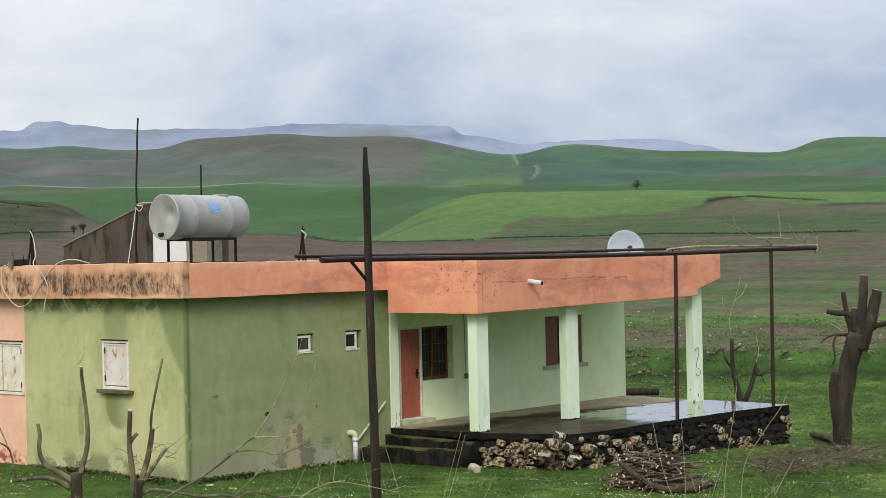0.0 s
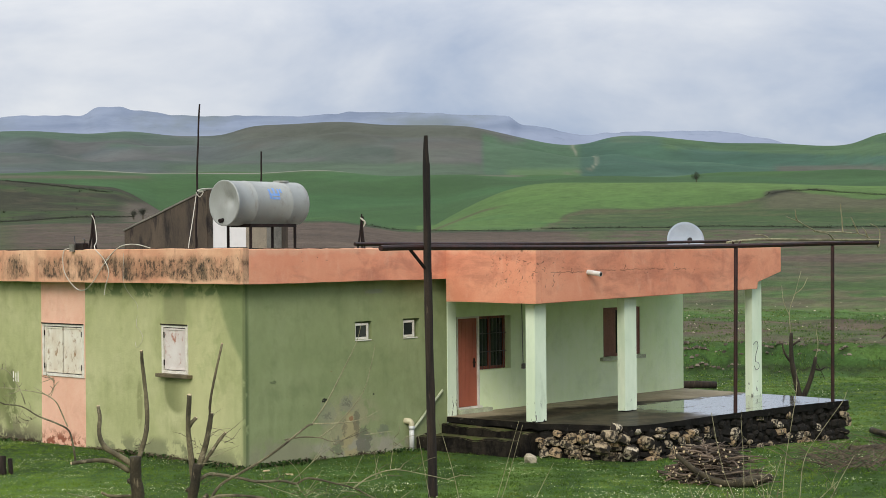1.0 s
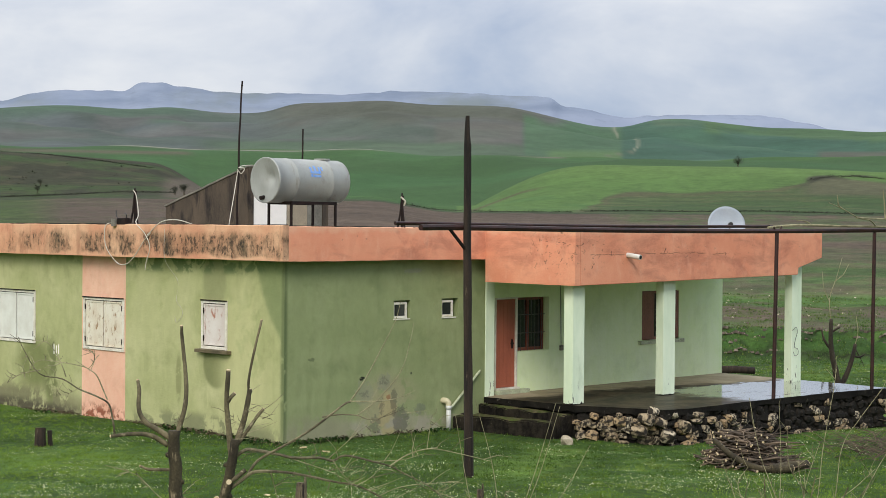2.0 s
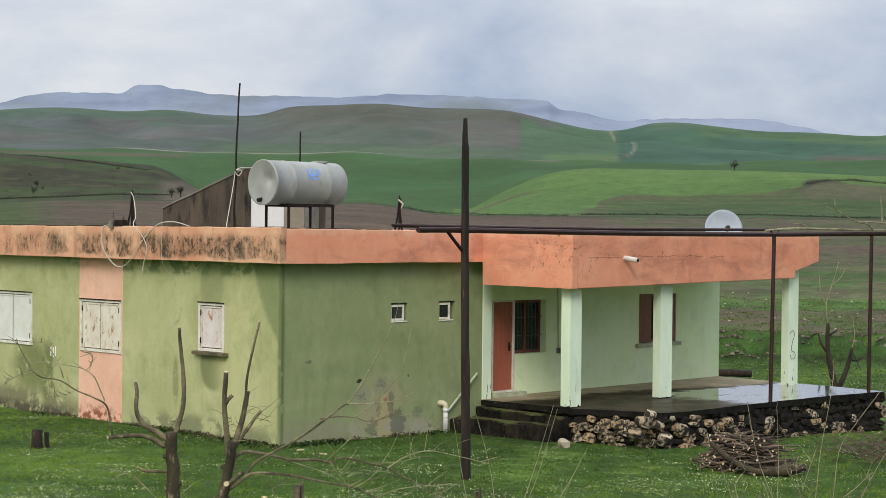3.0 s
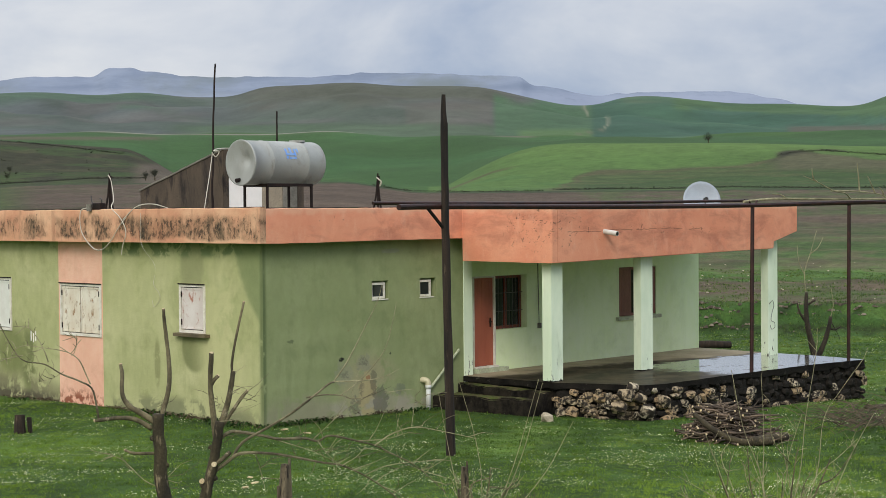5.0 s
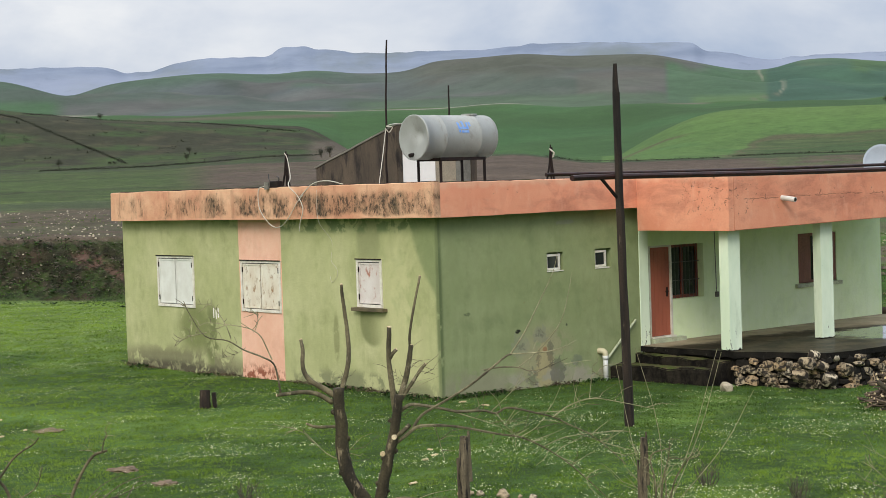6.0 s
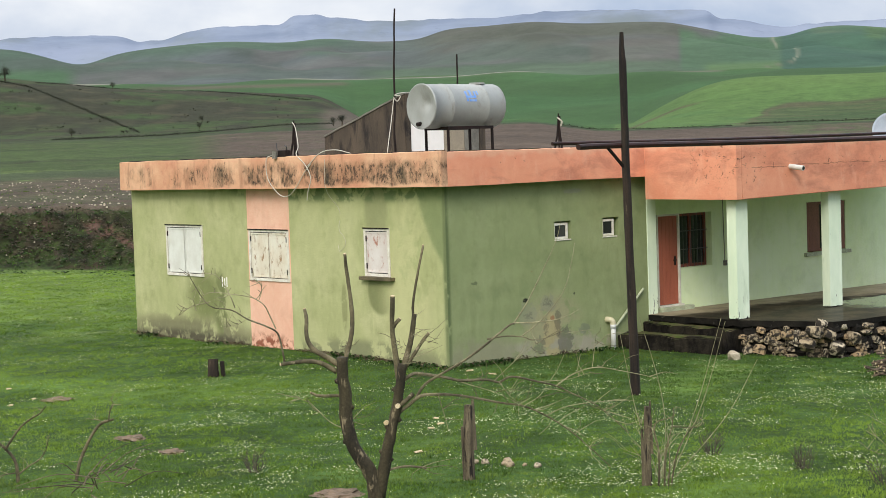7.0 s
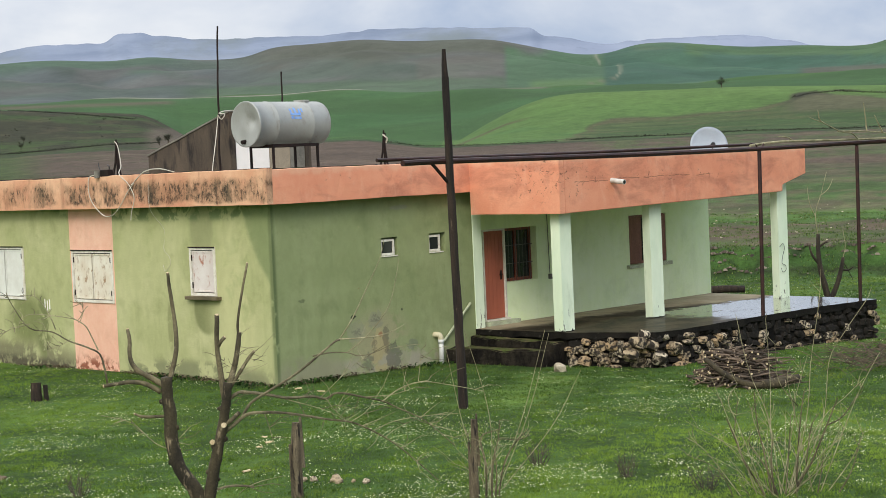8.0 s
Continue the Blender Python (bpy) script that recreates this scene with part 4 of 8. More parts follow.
    lay(ridge * ease(b, 2.5, 2.62) * (1 - ease(e - 0.28 * np.clip(3.6 - b, 0, 1.5), 3.5, 3.62)), c(82, 110, 80))
    lay(ridge * ease(b, 3.4, 4.4), c(80, 110, 80))
    lay(ridge * ease(b, 3.2, 3.6) * (1 - ease(b, 6.0, 6.3)) * (1 - ease(e, 2.6, 2.72)), c(96, 126, 74), 0.8)
    # east hill: blue mixed into its green for haze
    east_hill = ease(r, 1060, 1120) * ease(b, 5.75, 6.0)
    lay(east_hill, c(66, 100, 80))
    lay(east_hill * (1 - ease(b, 9.0, 9.7)) * ease(b, 6.6, 7.2) * ease(e, 3.45, 3.6), c(98, 114, 82), 0.7)
    lay(east_hill * ease(ripple(x, y, 220, 53), 0.1, 0.8), c(76, 110, 84), 0.7)
    lay(east_hill * ease(e - 3.3 + 0.06 * np.clip(b - 9, 0, 6), -0.03, 0.02) * ease(b, 8.4, 8.8), c(84, 112, 66), 0.7)
    lay(east_hill * ease(b, 12.2, 12.6) * (1 - ease(e, 2.62, 2.68)) * ease(e, 2.36, 2.42), c(100, 92, 80), 0.7)
    lay(east_hill * ease(np.sin(e * 15 + 1.2 * ripple(x, y, 400, 157)), 0.5, 0.95), c(60, 92, 74), 0.35)
    lay(ease(r, 985, 1000) * (1 - ease(r, 1018, 1024)) * (1 - ease(b, 3.6, 4.2)), c(120, 112, 98), 0.9)
    lay(ease(r, 996, 1002) * (1 - ease(r, 1008, 1014)) * (1 - ease(b, -2.5, -1.5)), c(172, 166, 150), 0.9)
    track = 5.6 + 0.4 * ease(-e, -3.3, -3.1) + 0.42 * ease(-e, -3.12, -3.05) - 0.15 * ease(-e, -2.85, -2.66)
    lay(np.exp(-((b - track) / 0.05) ** 2) * ease(r, 1040, 1050) * ease(3.5 - e, 0, 0.02) * ease(e, 2.62, 2.68), c(150, 150, 126), 0.75)
    lay(ridge * ease(b, 5.2, 5.3) * (1 - ease(b, 6.2, 6.35)) * np.exp(-((e - 2.5 - 0.16 * (b - 5.4)) / 0.03) ** 2), c(120, 118, 96), 0.7)
    # sunlit far-left lawn, its brightness laid on as colour
    lay(ease(-b, 8, 12) * ease(r, 44, 54) * (1 - beyond), c(116, 142, 62), 0.8)
    return col


def build_ground():
    b = np.concatenate([np.arange(-26, 22.01, 0.085), np.arange(25, 332, 4.0)])
    r = [0.02, 1.0, 4.0, 8.0, 12.0, 16.0]
    while r[-1] < 92:
        r.append(r[-1] + (0.2 if r[-1] > 50 else 0.55))
    while r[-1] < 4900:
        r.append(r[-1] * (1.006 if 285 < r[-1] < 640 else 1.016))
    r = np.array(r)
    B, Rr = np.meshgrid(b, r, indexing="ij")
    Bw = np.where(B > 180, B - 360, B)
    az = np.radians(AXIS + B)
    X, Y = HOME[0] + Rr * np.sin(az), HOME[1] + Rr * np.cos(az)
    Z, S = land_z(np.clip(Bw, -26, 22), Rr, X, Y)
    E = np.degrees(np.arctan2(Z - 4.44, Rr))
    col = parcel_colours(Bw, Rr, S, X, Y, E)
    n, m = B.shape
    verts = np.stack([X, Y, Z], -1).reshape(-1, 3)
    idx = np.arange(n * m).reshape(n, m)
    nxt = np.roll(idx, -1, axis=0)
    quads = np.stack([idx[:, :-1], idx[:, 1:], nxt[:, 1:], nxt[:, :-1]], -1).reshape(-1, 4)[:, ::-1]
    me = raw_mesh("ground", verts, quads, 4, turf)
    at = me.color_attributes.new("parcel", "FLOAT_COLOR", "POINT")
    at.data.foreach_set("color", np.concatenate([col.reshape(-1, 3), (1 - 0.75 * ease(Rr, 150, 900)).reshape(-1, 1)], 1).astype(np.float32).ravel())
    me.polygons.foreach_set("use_smooth", np.ones(len(me.polygons), dtype=bool))
    ob = new("ground", me)
    return tagged(ob, "green turf with daisies rising to ploughed fields and hills", "ground", kind="structure")


ground = build_ground()


def land_at(b, r):
    """A place on the land at bearing b and distance r."""
    az = math.radians(AXIS + b)
    x, y = HOME[0] + r * math.sin(az), HOME[1] + r * math.cos(az)
    z, _ = land_z(np.array([b]), np.array([float(r)]), np.array([x]), np.array([y]))
    return x, y, float(z[0])


def land_many(b, r):
    """Places on the land for arrays of bearings and distances."""
    az = np.radians(AXIS + b)
    x, y = HOME[0] + r * np.sin(az), HOME[1] + r * np.cos(az)
    return np.stack([x, y, land_z(b, r, x, y)[0]], -1)


def build_mountains():
    # blue-grey haze is mixed into the rock's base colours
    m = Nodes("hazed_far_rock", 1.0, 0.0, 0.0)
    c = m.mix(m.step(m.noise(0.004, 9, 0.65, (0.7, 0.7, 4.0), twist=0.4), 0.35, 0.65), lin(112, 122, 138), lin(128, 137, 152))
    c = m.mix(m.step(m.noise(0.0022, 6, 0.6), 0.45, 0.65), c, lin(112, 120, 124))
    # low slopes paler: the thicker haze there is put into the colour
    haze_height = m.math("ADD", m.axis(2), m.math("MULTIPLY", m.noise(0.0016, 7, 0.65), 60.0))
    c = m.mix(m.math("MULTIPLY", m.math("SUBTRACT", 1.0, m.step(haze_height, 325, 365)), 0.55), c, lin(140, 147, 162))
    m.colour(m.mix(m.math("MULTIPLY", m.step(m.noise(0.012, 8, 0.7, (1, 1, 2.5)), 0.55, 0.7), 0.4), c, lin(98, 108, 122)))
    b = np.arange(-40, 36, 0.12)
    k = np.linspace(0, 1, 24)
    B, K = np.meshgrid(b, k, indexing="ij")
    top = skyline(B, 3.79, MESAS) + 0.02 * ripple(B, B * 0, 1.1, 61) * K
    az = np.radians(AXIS + B)
    rad = 3900 + 700 * K + 40 * ripple(B, K * 6, 6.0, 62)
    X, Y = HOME[0] + rad * np.sin(az), HOME[1] + rad * np.cos(az)
    Z = 4.44 + rad * np.tan(np.radians(1.0 + (top - 1.0) * K ** 0.8))
    n, q = B.shape
    idx = np.arange(n * q).reshape(n, q)
    quads = np.stack([idx[:-1, :-1], idx[:-1, 1:], idx[1:, 1:], idx[1:, :-1]], -1).reshape(-1, 4)[:, ::-1]
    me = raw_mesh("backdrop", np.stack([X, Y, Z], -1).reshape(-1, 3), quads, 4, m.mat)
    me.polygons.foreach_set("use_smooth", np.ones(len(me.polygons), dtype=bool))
    return tagged(new("backdrop", me), "flat-topped mountains on the horizon, blue haze in their colour", "mountains", kind="structure")


build_mountains()


# ---- the house ----
house = thing("house", "single-storey green plastered house with an orange parapet", "house")


def shutter_window(y0, y1, z0, z1, leaves, material, sill=False, label=""):
    """A closed sheet-metal shutter window in the wall that faces -x."""
    bm = bmesh.new()
    w, o = 0.062, 0.03
    box(bm, -o, 0.07, y0, y1, z1 - w, z1, 0.006)
    box(bm, -o, 0.07, y0, y1, z0, z0 + w, 0.006)
    box(bm, -o, 0.07, y0, y0 + w, z0 + w, z1 - w, 0.006)
    box(bm, -o, 0.07, y1 - w, y1, z0 + w, z1 - w, 0.006)
    frame_ob = part("window", bm, frame_white, house, label)
    step = (y1 - y0 - 2 * w) / leaves
    for i in range(leaves):
        a, b = y0 + w + i * step + 0.01, y0 + w + (i + 1) * step - 0.01
        a, b = a + 0.013, b - 0.013
        bm = new_box(0.0, 0.025, a, b, z0 + w + 0.018, z1 - w - 0.018, bevel=0.004)
        box(bm, -0.014, -0.001, a, a + 0.035, z0 + w + 0.018, z1 - w - 0.018, 0.003)
        box(bm, -0.014, -0.001, b - 0.035, b, z0 + w + 0.018, z1 - w - 0.018, 0.003)
        box(bm, -0.014, -0.001, a + 0.036, b - 0.036, z1 - w - 0.053, z1 - w - 0.018, 0.003)
        box(bm, -0.014, -0.001, a + 0.036, b - 0.036, z0 + w + 0.018, z0 + w + 0.053, 0.003)
        part("shutter_leaf", bm, material, frame_ob)
        side = a - 0.004 if leaves == 2 and i == 0 else b + 0.004
        for h in (z0 + 0.22, z1 - 0.22):
            part("hinge", new_box(-0.032, -0.006, side - 0.012, side + 0.012, h - 0.06, h + 0.06), dark_iron, frame_ob)
    # dark strip stands in for the shade line under the lintel
    part("lintel_shade_strip", new_box(-0.05, -0.031, y0 - 0.01, y1 + 0.01, z1 - 0.014, z1 + 0.01), dark_iron, frame_ob)
    # black sheet added behind the leaves for the shade in their gaps
    part("backing", new_box(0.08, 0.10, y0 + 0.01, y1 - 0.01, z0 + 0.01, z1 - 0.01), black_plastic, frame_ob)
    if sill:
        part("window_sill", new_box(-0.13, 0.07, y0 - 0.13, y1 + 0.09, z0 - 0.075, z0 - 0.004, bevel=0.01), sill_concrete, frame_ob, "stained brown concrete sill")
    return frame_ob


def small_window(x0, x1, z0, z1, wide, high):
    """A small white-framed window, set back in the wall that faces -y."""
    bm = bmesh.new()
    w, e, t = 0.05, x0 + wide, z0 + high
    for a, b, c, d in ((x0, e, t - w, t), (x0, e, z0, z0 + w), (x0, x0 + w, z0 + w, t - w), (e - w, e, z0 + w, t - w)):
        box(bm, a + 0.002, b - 0.002, 0.03, 0.08, c + 0.002, d, 0.004)
    f = part("window", bm, frame_white, house, "small white-framed window in an unplastered opening")
    part("pane", new_box(x0 + w, e - w, 0.055, 0.062, z0 + w, t - w), dark_glass, f)
    part("reveal", new_box(x0 + 0.002, x1 - 0.002, 0.15, 0.17, z0 + 0.002, z1 - 0.002), plaster_side, f, "darker green plaster at the back of the opening")
    part("window_sill", new_box(x0 - 0.01, e + 0.05, -0.02, 0.028, z0 - 0.028, z0 - 0.003, bevel=0.006), frame_white, f)
    return f


WALL_TOP, FOOT, SOFFIT, RIM = 3.78, -0.4, 3.78, 4.48
# wall that faces -x, with the peach strip between its two green lengths
part("wall", panel("y", 0.0, 0.25, 0.25, 5.36, FOOT, WALL_TOP, [(1.78, 2.63, 1.92, 2.93)]), plaster_green, house, "green plaster, damp-stained near the corner")
part("wall", panel("y", -0.004, 0.254, 5.36, 7.04, FOOT, WALL_TOP, [(5.39, 6.97, 1.68, 2.85)]), strip_paint, house, "peach painted strip round a window")
part("wall", panel("y", 0.0, 0.25, 7.04, 12.27, FOOT, WALL_TOP, [(8.97, 10.63, 1.68, 2.92)]), plaster_green, house, "green plaster with mud at its foot")
shutter_window(1.78, 2.63, 1.92, 2.93, 1, pink_white, True, "single rusty white metal shutter, closed")
shutter_window(5.39, 6.97, 1.68, 2.85, 2, rusty_white, False, "double rusty white metal shutter, closed")
shutter_window(8.97, 10.63, 1.68, 2.92, 2, white_metal, False, "double white metal shutter, closed")
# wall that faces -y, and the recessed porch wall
part("wall", panel("x", -0.003, 0.253, 0.0, 5.78, FOOT, WALL_TOP, [(2.98, 3.46, 2.55, 2.93), (4.41, 4.91, 2.54, 2.94)]), plaster_side, house, "darker green plaster with damp runs and bare grey repairs")
part("wall", new_box(-0.003, 0.0, 0.0, 0.249, FOOT, WALL_TOP), plaster_green, house, "damp house corner")
small_window(2.98, 3.46, 2.55, 2.93, 0.42, 0.34)
small_window(4.41, 4.91, 2.54, 2.94, 0.38, 0.36)
part("pilaster", new_box(5.78, 6.07, -0.02, 0.25, 0.0, 3.6, bevel=0.012), mint_paint, house, "pale mint pilaster beside the door")
part("wall", panel("x", 0.23, 0.25, 6.07, 15.1, 0.0, WALL_TOP, [(6.33, 7.08, 0.83, 2.90), (7.11, 8.20, 1.66, 2.89), (11.7, 13.22, 1.72, 2.94)]), plaster_mint, house, "mint porch wall, its colour lifted for missing light")
part("wall", panel("y", 14.85, 0.25, 0.48, 12.27, FOOT, WALL_TOP), plaster_green, house)
part("wall", panel("x", 12.02, 0.25, 0.25, 14.85, FOOT, WALL_TOP), plaster_green, house)
part("floor", new_box(0.25, 14.85, 0.48, 12.02, 0.55, 0.8), concrete, house)


def front_door():
    bm = bmesh.new()
    box(bm, 6.33, 6.37, 0.20, 0.30, 0.83, 2.90, 0.005)
    box(bm, 7.03, 7.08, 0.20, 0.30, 0.83, 2.90, 0.005)
    box(bm, 6.37, 7.03, 0.20, 0.30, 2.86, 2.90, 0.005)
    d = part("door", bm, frame_white, house, "closed red-brown metal door in a white frame")
    bm = new_box(6.375, 7.025, 0.24, 0.28, 0.87, 2.855, bevel=0.004)
    for k in range(5):
        box(bm, 6.40 + 0.122 * k, 6.512 + 0.122 * k, 0.234, 0.2405, 0.93, 2.80, 0.004)
    part("door_leaf", bm, door_red, d)
    bm = bmesh.new()
    tube(bm, [(6.93, 0.235, 1.86), (6.93, 0.19, 1.86), (6.84, 0.185, 1.86)], 0.018, 6)
    box(bm, 6.90, 6.96, 0.226, 0.239, 1.74, 1.95, 0.006)
    part("handle", bm, dark_iron, d)
    part("door_step", new_box(6.24, 7.32, 0.02, 0.228, 0.72, 0.826, bevel=0.012), sill_mint, d, "pale cement step below the door")
    part("threshold", new_box(6.30, 7.10, 0.12, 0.228, 0.828, 0.868, bevel=0.008), frame_white, d)


front_door()


def porch_window(x0, x1, z0, z1, bars, label):
    bm = bmesh.new()
    w, back = 0.07, 0.11 if bars else 0.0
    for a, b, c, d in ((x0, x1, z1 - w, z1), (x0, x1, z0, z0 + w), (x0, x0 + w, z0 + w, z1 - w), (x1 - w, x1, z0 + w, z1 - w), ((x0 + x1) / 2 - 0.04, (x0 + x1) / 2 + 0.04, z0 + w, z1 - w)):
        box(bm, a, b, 0.30 + back, 0.37 + back, c, d, 0.005)
    f = part("window", bm, red_frame if bars else brown_wood, house, label)
    part("pane", new_box(x0 + w, (x0 + x1) / 2 - 0.04, 0.33 + back, 0.338 + back, z0 + w, z1 - w), dark_glass, f)
    part("pane", new_box((x0 + x1) / 2 + 0.04, x1 - w, 0.33 + back, 0.338 + back, z0 + w, z1 - w), dark_glass, f)
    if bars:
        for i in range(1, 9):
            x = x0 + (x1 - x0) * i / 9
            part("bar", tube(bmesh.new(), [(x, 0.352, z0 + 0.002), (x, 0.352, z1 - 0.002)], 0.0065, 6), grey_iron, f)
        for k in (0.33, 0.67):
            z = z0 + (z1 - z0) * k
            part("bar", new_box(x0 + 0.002, x1 - 0.002, 0.362, 0.368, z - 0.008, z + 0.008), grey_iron, f)
    else:
        for a, b in ((x0 + 0.02, x0 + 0.5), (x1 - 0.5, x1 - 0.02)):
            bm = new_box(a, b, 0.235, 0.275, z0 + 0.02, z1 - 0.02, bevel=0.005)
            for zz in (z0 + 0.1, (z0 + z1) / 2 + 0.03):
                box(bm, a + 0.07, b - 0.07, 0.228, 0.2355, zz, zz + 0.48, 0.006)
            part("shutter_leaf", bm, brown_wood, f)
    part("window_sill", new_box(x0 - (0.0 if bars else 0.14), x1 + (0.0 if bars else 0.12), 0.235 if bars else 0.14, 0.295, z0 - (0.03 if bars else 0.09), z0 - 0.003, bevel=0.008), sill_mint, f)


porch_window(7.11, 8.20, 1.66, 2.89, True, "barred window with a red-brown frame")
porch_window(11.7, 13.22, 1.72, 2.94, False, "window with brown wooden shutters")

# roof slab, parapet bands and the porch fascia
bm = new_box(-0.155, 14.9, -0.155, 12.12, SOFFIT + 0.004, 4.02)
part("roof", bm, concrete, house, "flat concrete roof")
# ceiling is out of view; its pale paint is added to reflect light inwards
part("roof", new_box(5.62, 14.75, -2.69, -0.16, 3.70, 4.02), mint_paint, house, "flat porch roof, its unseen ceiling pale to bounce light")


def ragged_band(outline_axis, fixed0, fixed1, a0, a1, z0, z1, material, label, seed):
    """A parapet band with a rim and foot that wander a little, as hand-plastered ones do."""
    rnd = random.Random(seed)
    bm = bmesh.new()
    n = max(4, int((a1 - a0) / 0.16))
    low, high = 0.0, 0.0
    rows = []
    for i in range(n + 1):
        a = a0 + (a1 - a0) * i / n
        low = 0.8 * low + rnd.uniform(-0.004, 0.004)
        high = 0.5 * high + rnd.uniform(-0.007, 0.006)
        ring = []
        for f, z in ((fixed0, z0 + low), (fixed0 + 0.006 * rnd.uniform(-1, 1), (z0 + z1) / 2), (fixed0 + 0.01, z1 - 0.012 + high), (fixed0 + 0.025, z1 + high), (fixed1, z1 + high * 0.5), (fixed1, z0 + low)):
            ring.append(bm.verts.new((f, a, z) if outline_axis == "y" else (a, f, z)))
        rows.append(ring)
    for p, q in zip(rows, rows[1:]):
        for k in range(6):
            bm.faces.new((p[k], p[(k + 1) % 6], q[(k + 1) % 6], q[k]))
    bm.faces.new(rows[0])
    bm.faces.new(rows[-1][::-1])
    bmesh.ops.recalc_face_normals(bm, faces=bm.faces)
    return part("parapet", bm, material, house, label)


ragged_band("y", -0.31, -0.155, -0.31, 12.27, SOFFIT, RIM, fascia_mould, "orange parapet streaked with black mould", 2)
ragged_band("x", -0.306, -0.155, -0.155, 5.45, SOFFIT, RIM - 0.02, fascia_clean, "faded orange parapet", 3)
ragged_band("y", 5.45, 5.62, -2.85, -0.306, 3.28, RIM - 0.01, fascia_clean, "deep orange porch fascia", 4)
ragged_band("x", 12.12, 12.27, -0.155, 14.9, SOFFIT, RIM, fascia_clean, "", 5)
ragged_band("y", 14.9, 15.06, -0.155, 12.27, SOFFIT, RIM, fascia_clean, "", 6)
bm = prism(bmesh.new(), [(5.62, 3.275), (9.7, 3.335), (13.86, 3.395), (13.88, 3.56), (14.93, 3.80), (14.93, 4.455), (10.2, 4.475), (5.62, 4.475)], "y", -2.85, -2.69)
bmesh.ops.bevel(bm, geom=list(bm.edges), offset=0.012, segments=2, affect="EDGES")
part("parapet", bm, fascia_clean, house, "chipped orange porch fascia with a sloping end")
part("parapet", new_box(14.78, 14.93, -2.69, -0.155, 3.80, 4.45, bevel=0.01), fascia_clean, house)


def coping(axis, f0, f1, a0, a1, z, seed):
    """A thin weathered skin of dark cement on a parapet's rim, broken along its length."""
    rnd = random.Random(seed)
    a = a0
    while a < a1:
        w = rnd.uniform(0.3, 1.1)
        h, inset = rnd.uniform(0.006, 0.022), rnd.uniform(0.0, 0.012)
        if rnd.random() < 0.85:
            e = min(a + w - 0.003, a1)
            bm = new_box(f0 + inset, f1, a, e, z - 0.01, z + h) if axis == "y" else new_box(a, e, f0 + inset, f1, z - 0.01, z + h)
            part("coping", bm, dark_concrete, house)
        a += w


coping("y", -0.285, -0.16, -0.28, 12.2, RIM, 1)
coping("x", -0.28, -0.16, -0.1, 5.4, RIM - 0.02, 2)


def column(x0, x1, y0, y1, z0, z1, seed, worn_by=1.0):
    """A square-edged painted column with a ragged foot."""
    rnd = random.Random(seed)
    bm = bmesh.new()
    ring = []
    for (xa, ya), (xb, yb) in (((x0, y0), (x1, y0)), ((x1, y0), (x1, y1)), ((x1, y1), (x0, y1)), ((x0, y1), (x0, y0))):
        n = max(3, int(math.hypot(xb - xa, yb - ya) / 0.035))
        for i in range(n):
            t = (i + (0.12 if i == 0 else 0)) / n
            ring.append((xa + (xb - xa) * t, ya + (yb - ya) * t))
        ring.append((xa + (xb - xa) * 0.985, ya + (yb - ya) * 0.985))
    foot = [bm.verts.new((x, y, z0 + worn_by * (rnd.uniform(0.0, 0.055) if rnd.random() < 0.25 else rnd.uniform(0, 0.015)))) for x, y in ring]
    mid = [bm.verts.new((x, y, z0 + 0.12)) for x, y in ring]
    top = [bm.verts.new((x, y, z1)) for x, y in ring]
    for a, b in ((foot, mid), (mid, top)):
        for k in range(len(ring)):
            q = (k + 1) % len(ring)
            bm.faces.new((a[k], a[q], b[q], b[k]))
    bm.faces.new(top)
    bmesh.ops.recalc_face_normals(bm, faces=bm.faces)
    ob = part("column", bm, mint_paint, house, "pale mint column with flaking paint")
    part("column_core", new_box(x0 + 0.02, x1 - 0.02, y0 + 0.02, y1 - 0.02, z0 - 0.08, z0 + 0.3), black_cement, ob, "blackened concrete core showing at the foot")
    return ob


def slab_z(y):
    return 0.735 - 0.009 * (y - 0.23)


column(5.70, 6.08, -2.60, -2.35, slab_z(-2.5) + 0.012, 3.29, 1)
column(8.82, 9.26, -2.60, -2.39, slab_z(-2.5) + 0.015, 3.34, 2)
column(13.99, 14.42, -2.60, -2.39, slab_z(-2.5) - 0.004, 3.60, 3, 0.15)

# spout through the fascia, soil pipe and its branch on the wall
bm = bmesh.new()
tube(bm, [(7.2, -2.80, 3.915), (7.2, -3.20, 3.865)], 0.055, 14)
spout = part("rain_spout", bm, pvc_white, house, "white plastic roof spout")
# the tube is closed; a black disc stands for the shade inside it
part("bore_disc", tube(bmesh.new(), [(7.2, -3.19, 3.8665), (7.2, -3.203, 3.865)], 0.044, 12), black_plastic, spout, "black disc for the shade inside the open end")
bm = bmesh.new()
tube(bm, [(4.515, -0.13, 0.05), (4.515, -0.13, 0.66)], 0.055, 12)
tube(bm, [(4.515, -0.13, 0.56), (4.515, -0.13, 0.64)], 0.066, 12)
part("soil_pipe", bm, pvc_white, house, "white plastic soil pipe at the wall's foot", True)
part("branch_pipe", tube(bmesh.new(), [(4.58, -0.10, 0.55), (4.70, -0.06, 0.60), (5.58, -0.05, 1.33)], 0.028, 8), pale_pipe, house, "thin pale green waste pipe")
part("pipe_elbow", tube(bmesh.new(), smooth_path([(4.515, -0.13, 0.62), (4.51, -0.13, 0.69), (4.49, -0.10, 0.735), (4.46, -0.04, 0.745), (4.45, 0.01, 0.74)], 5), 0.063, 12), cream_pvc, house, "yellowed plastic elbow", True)
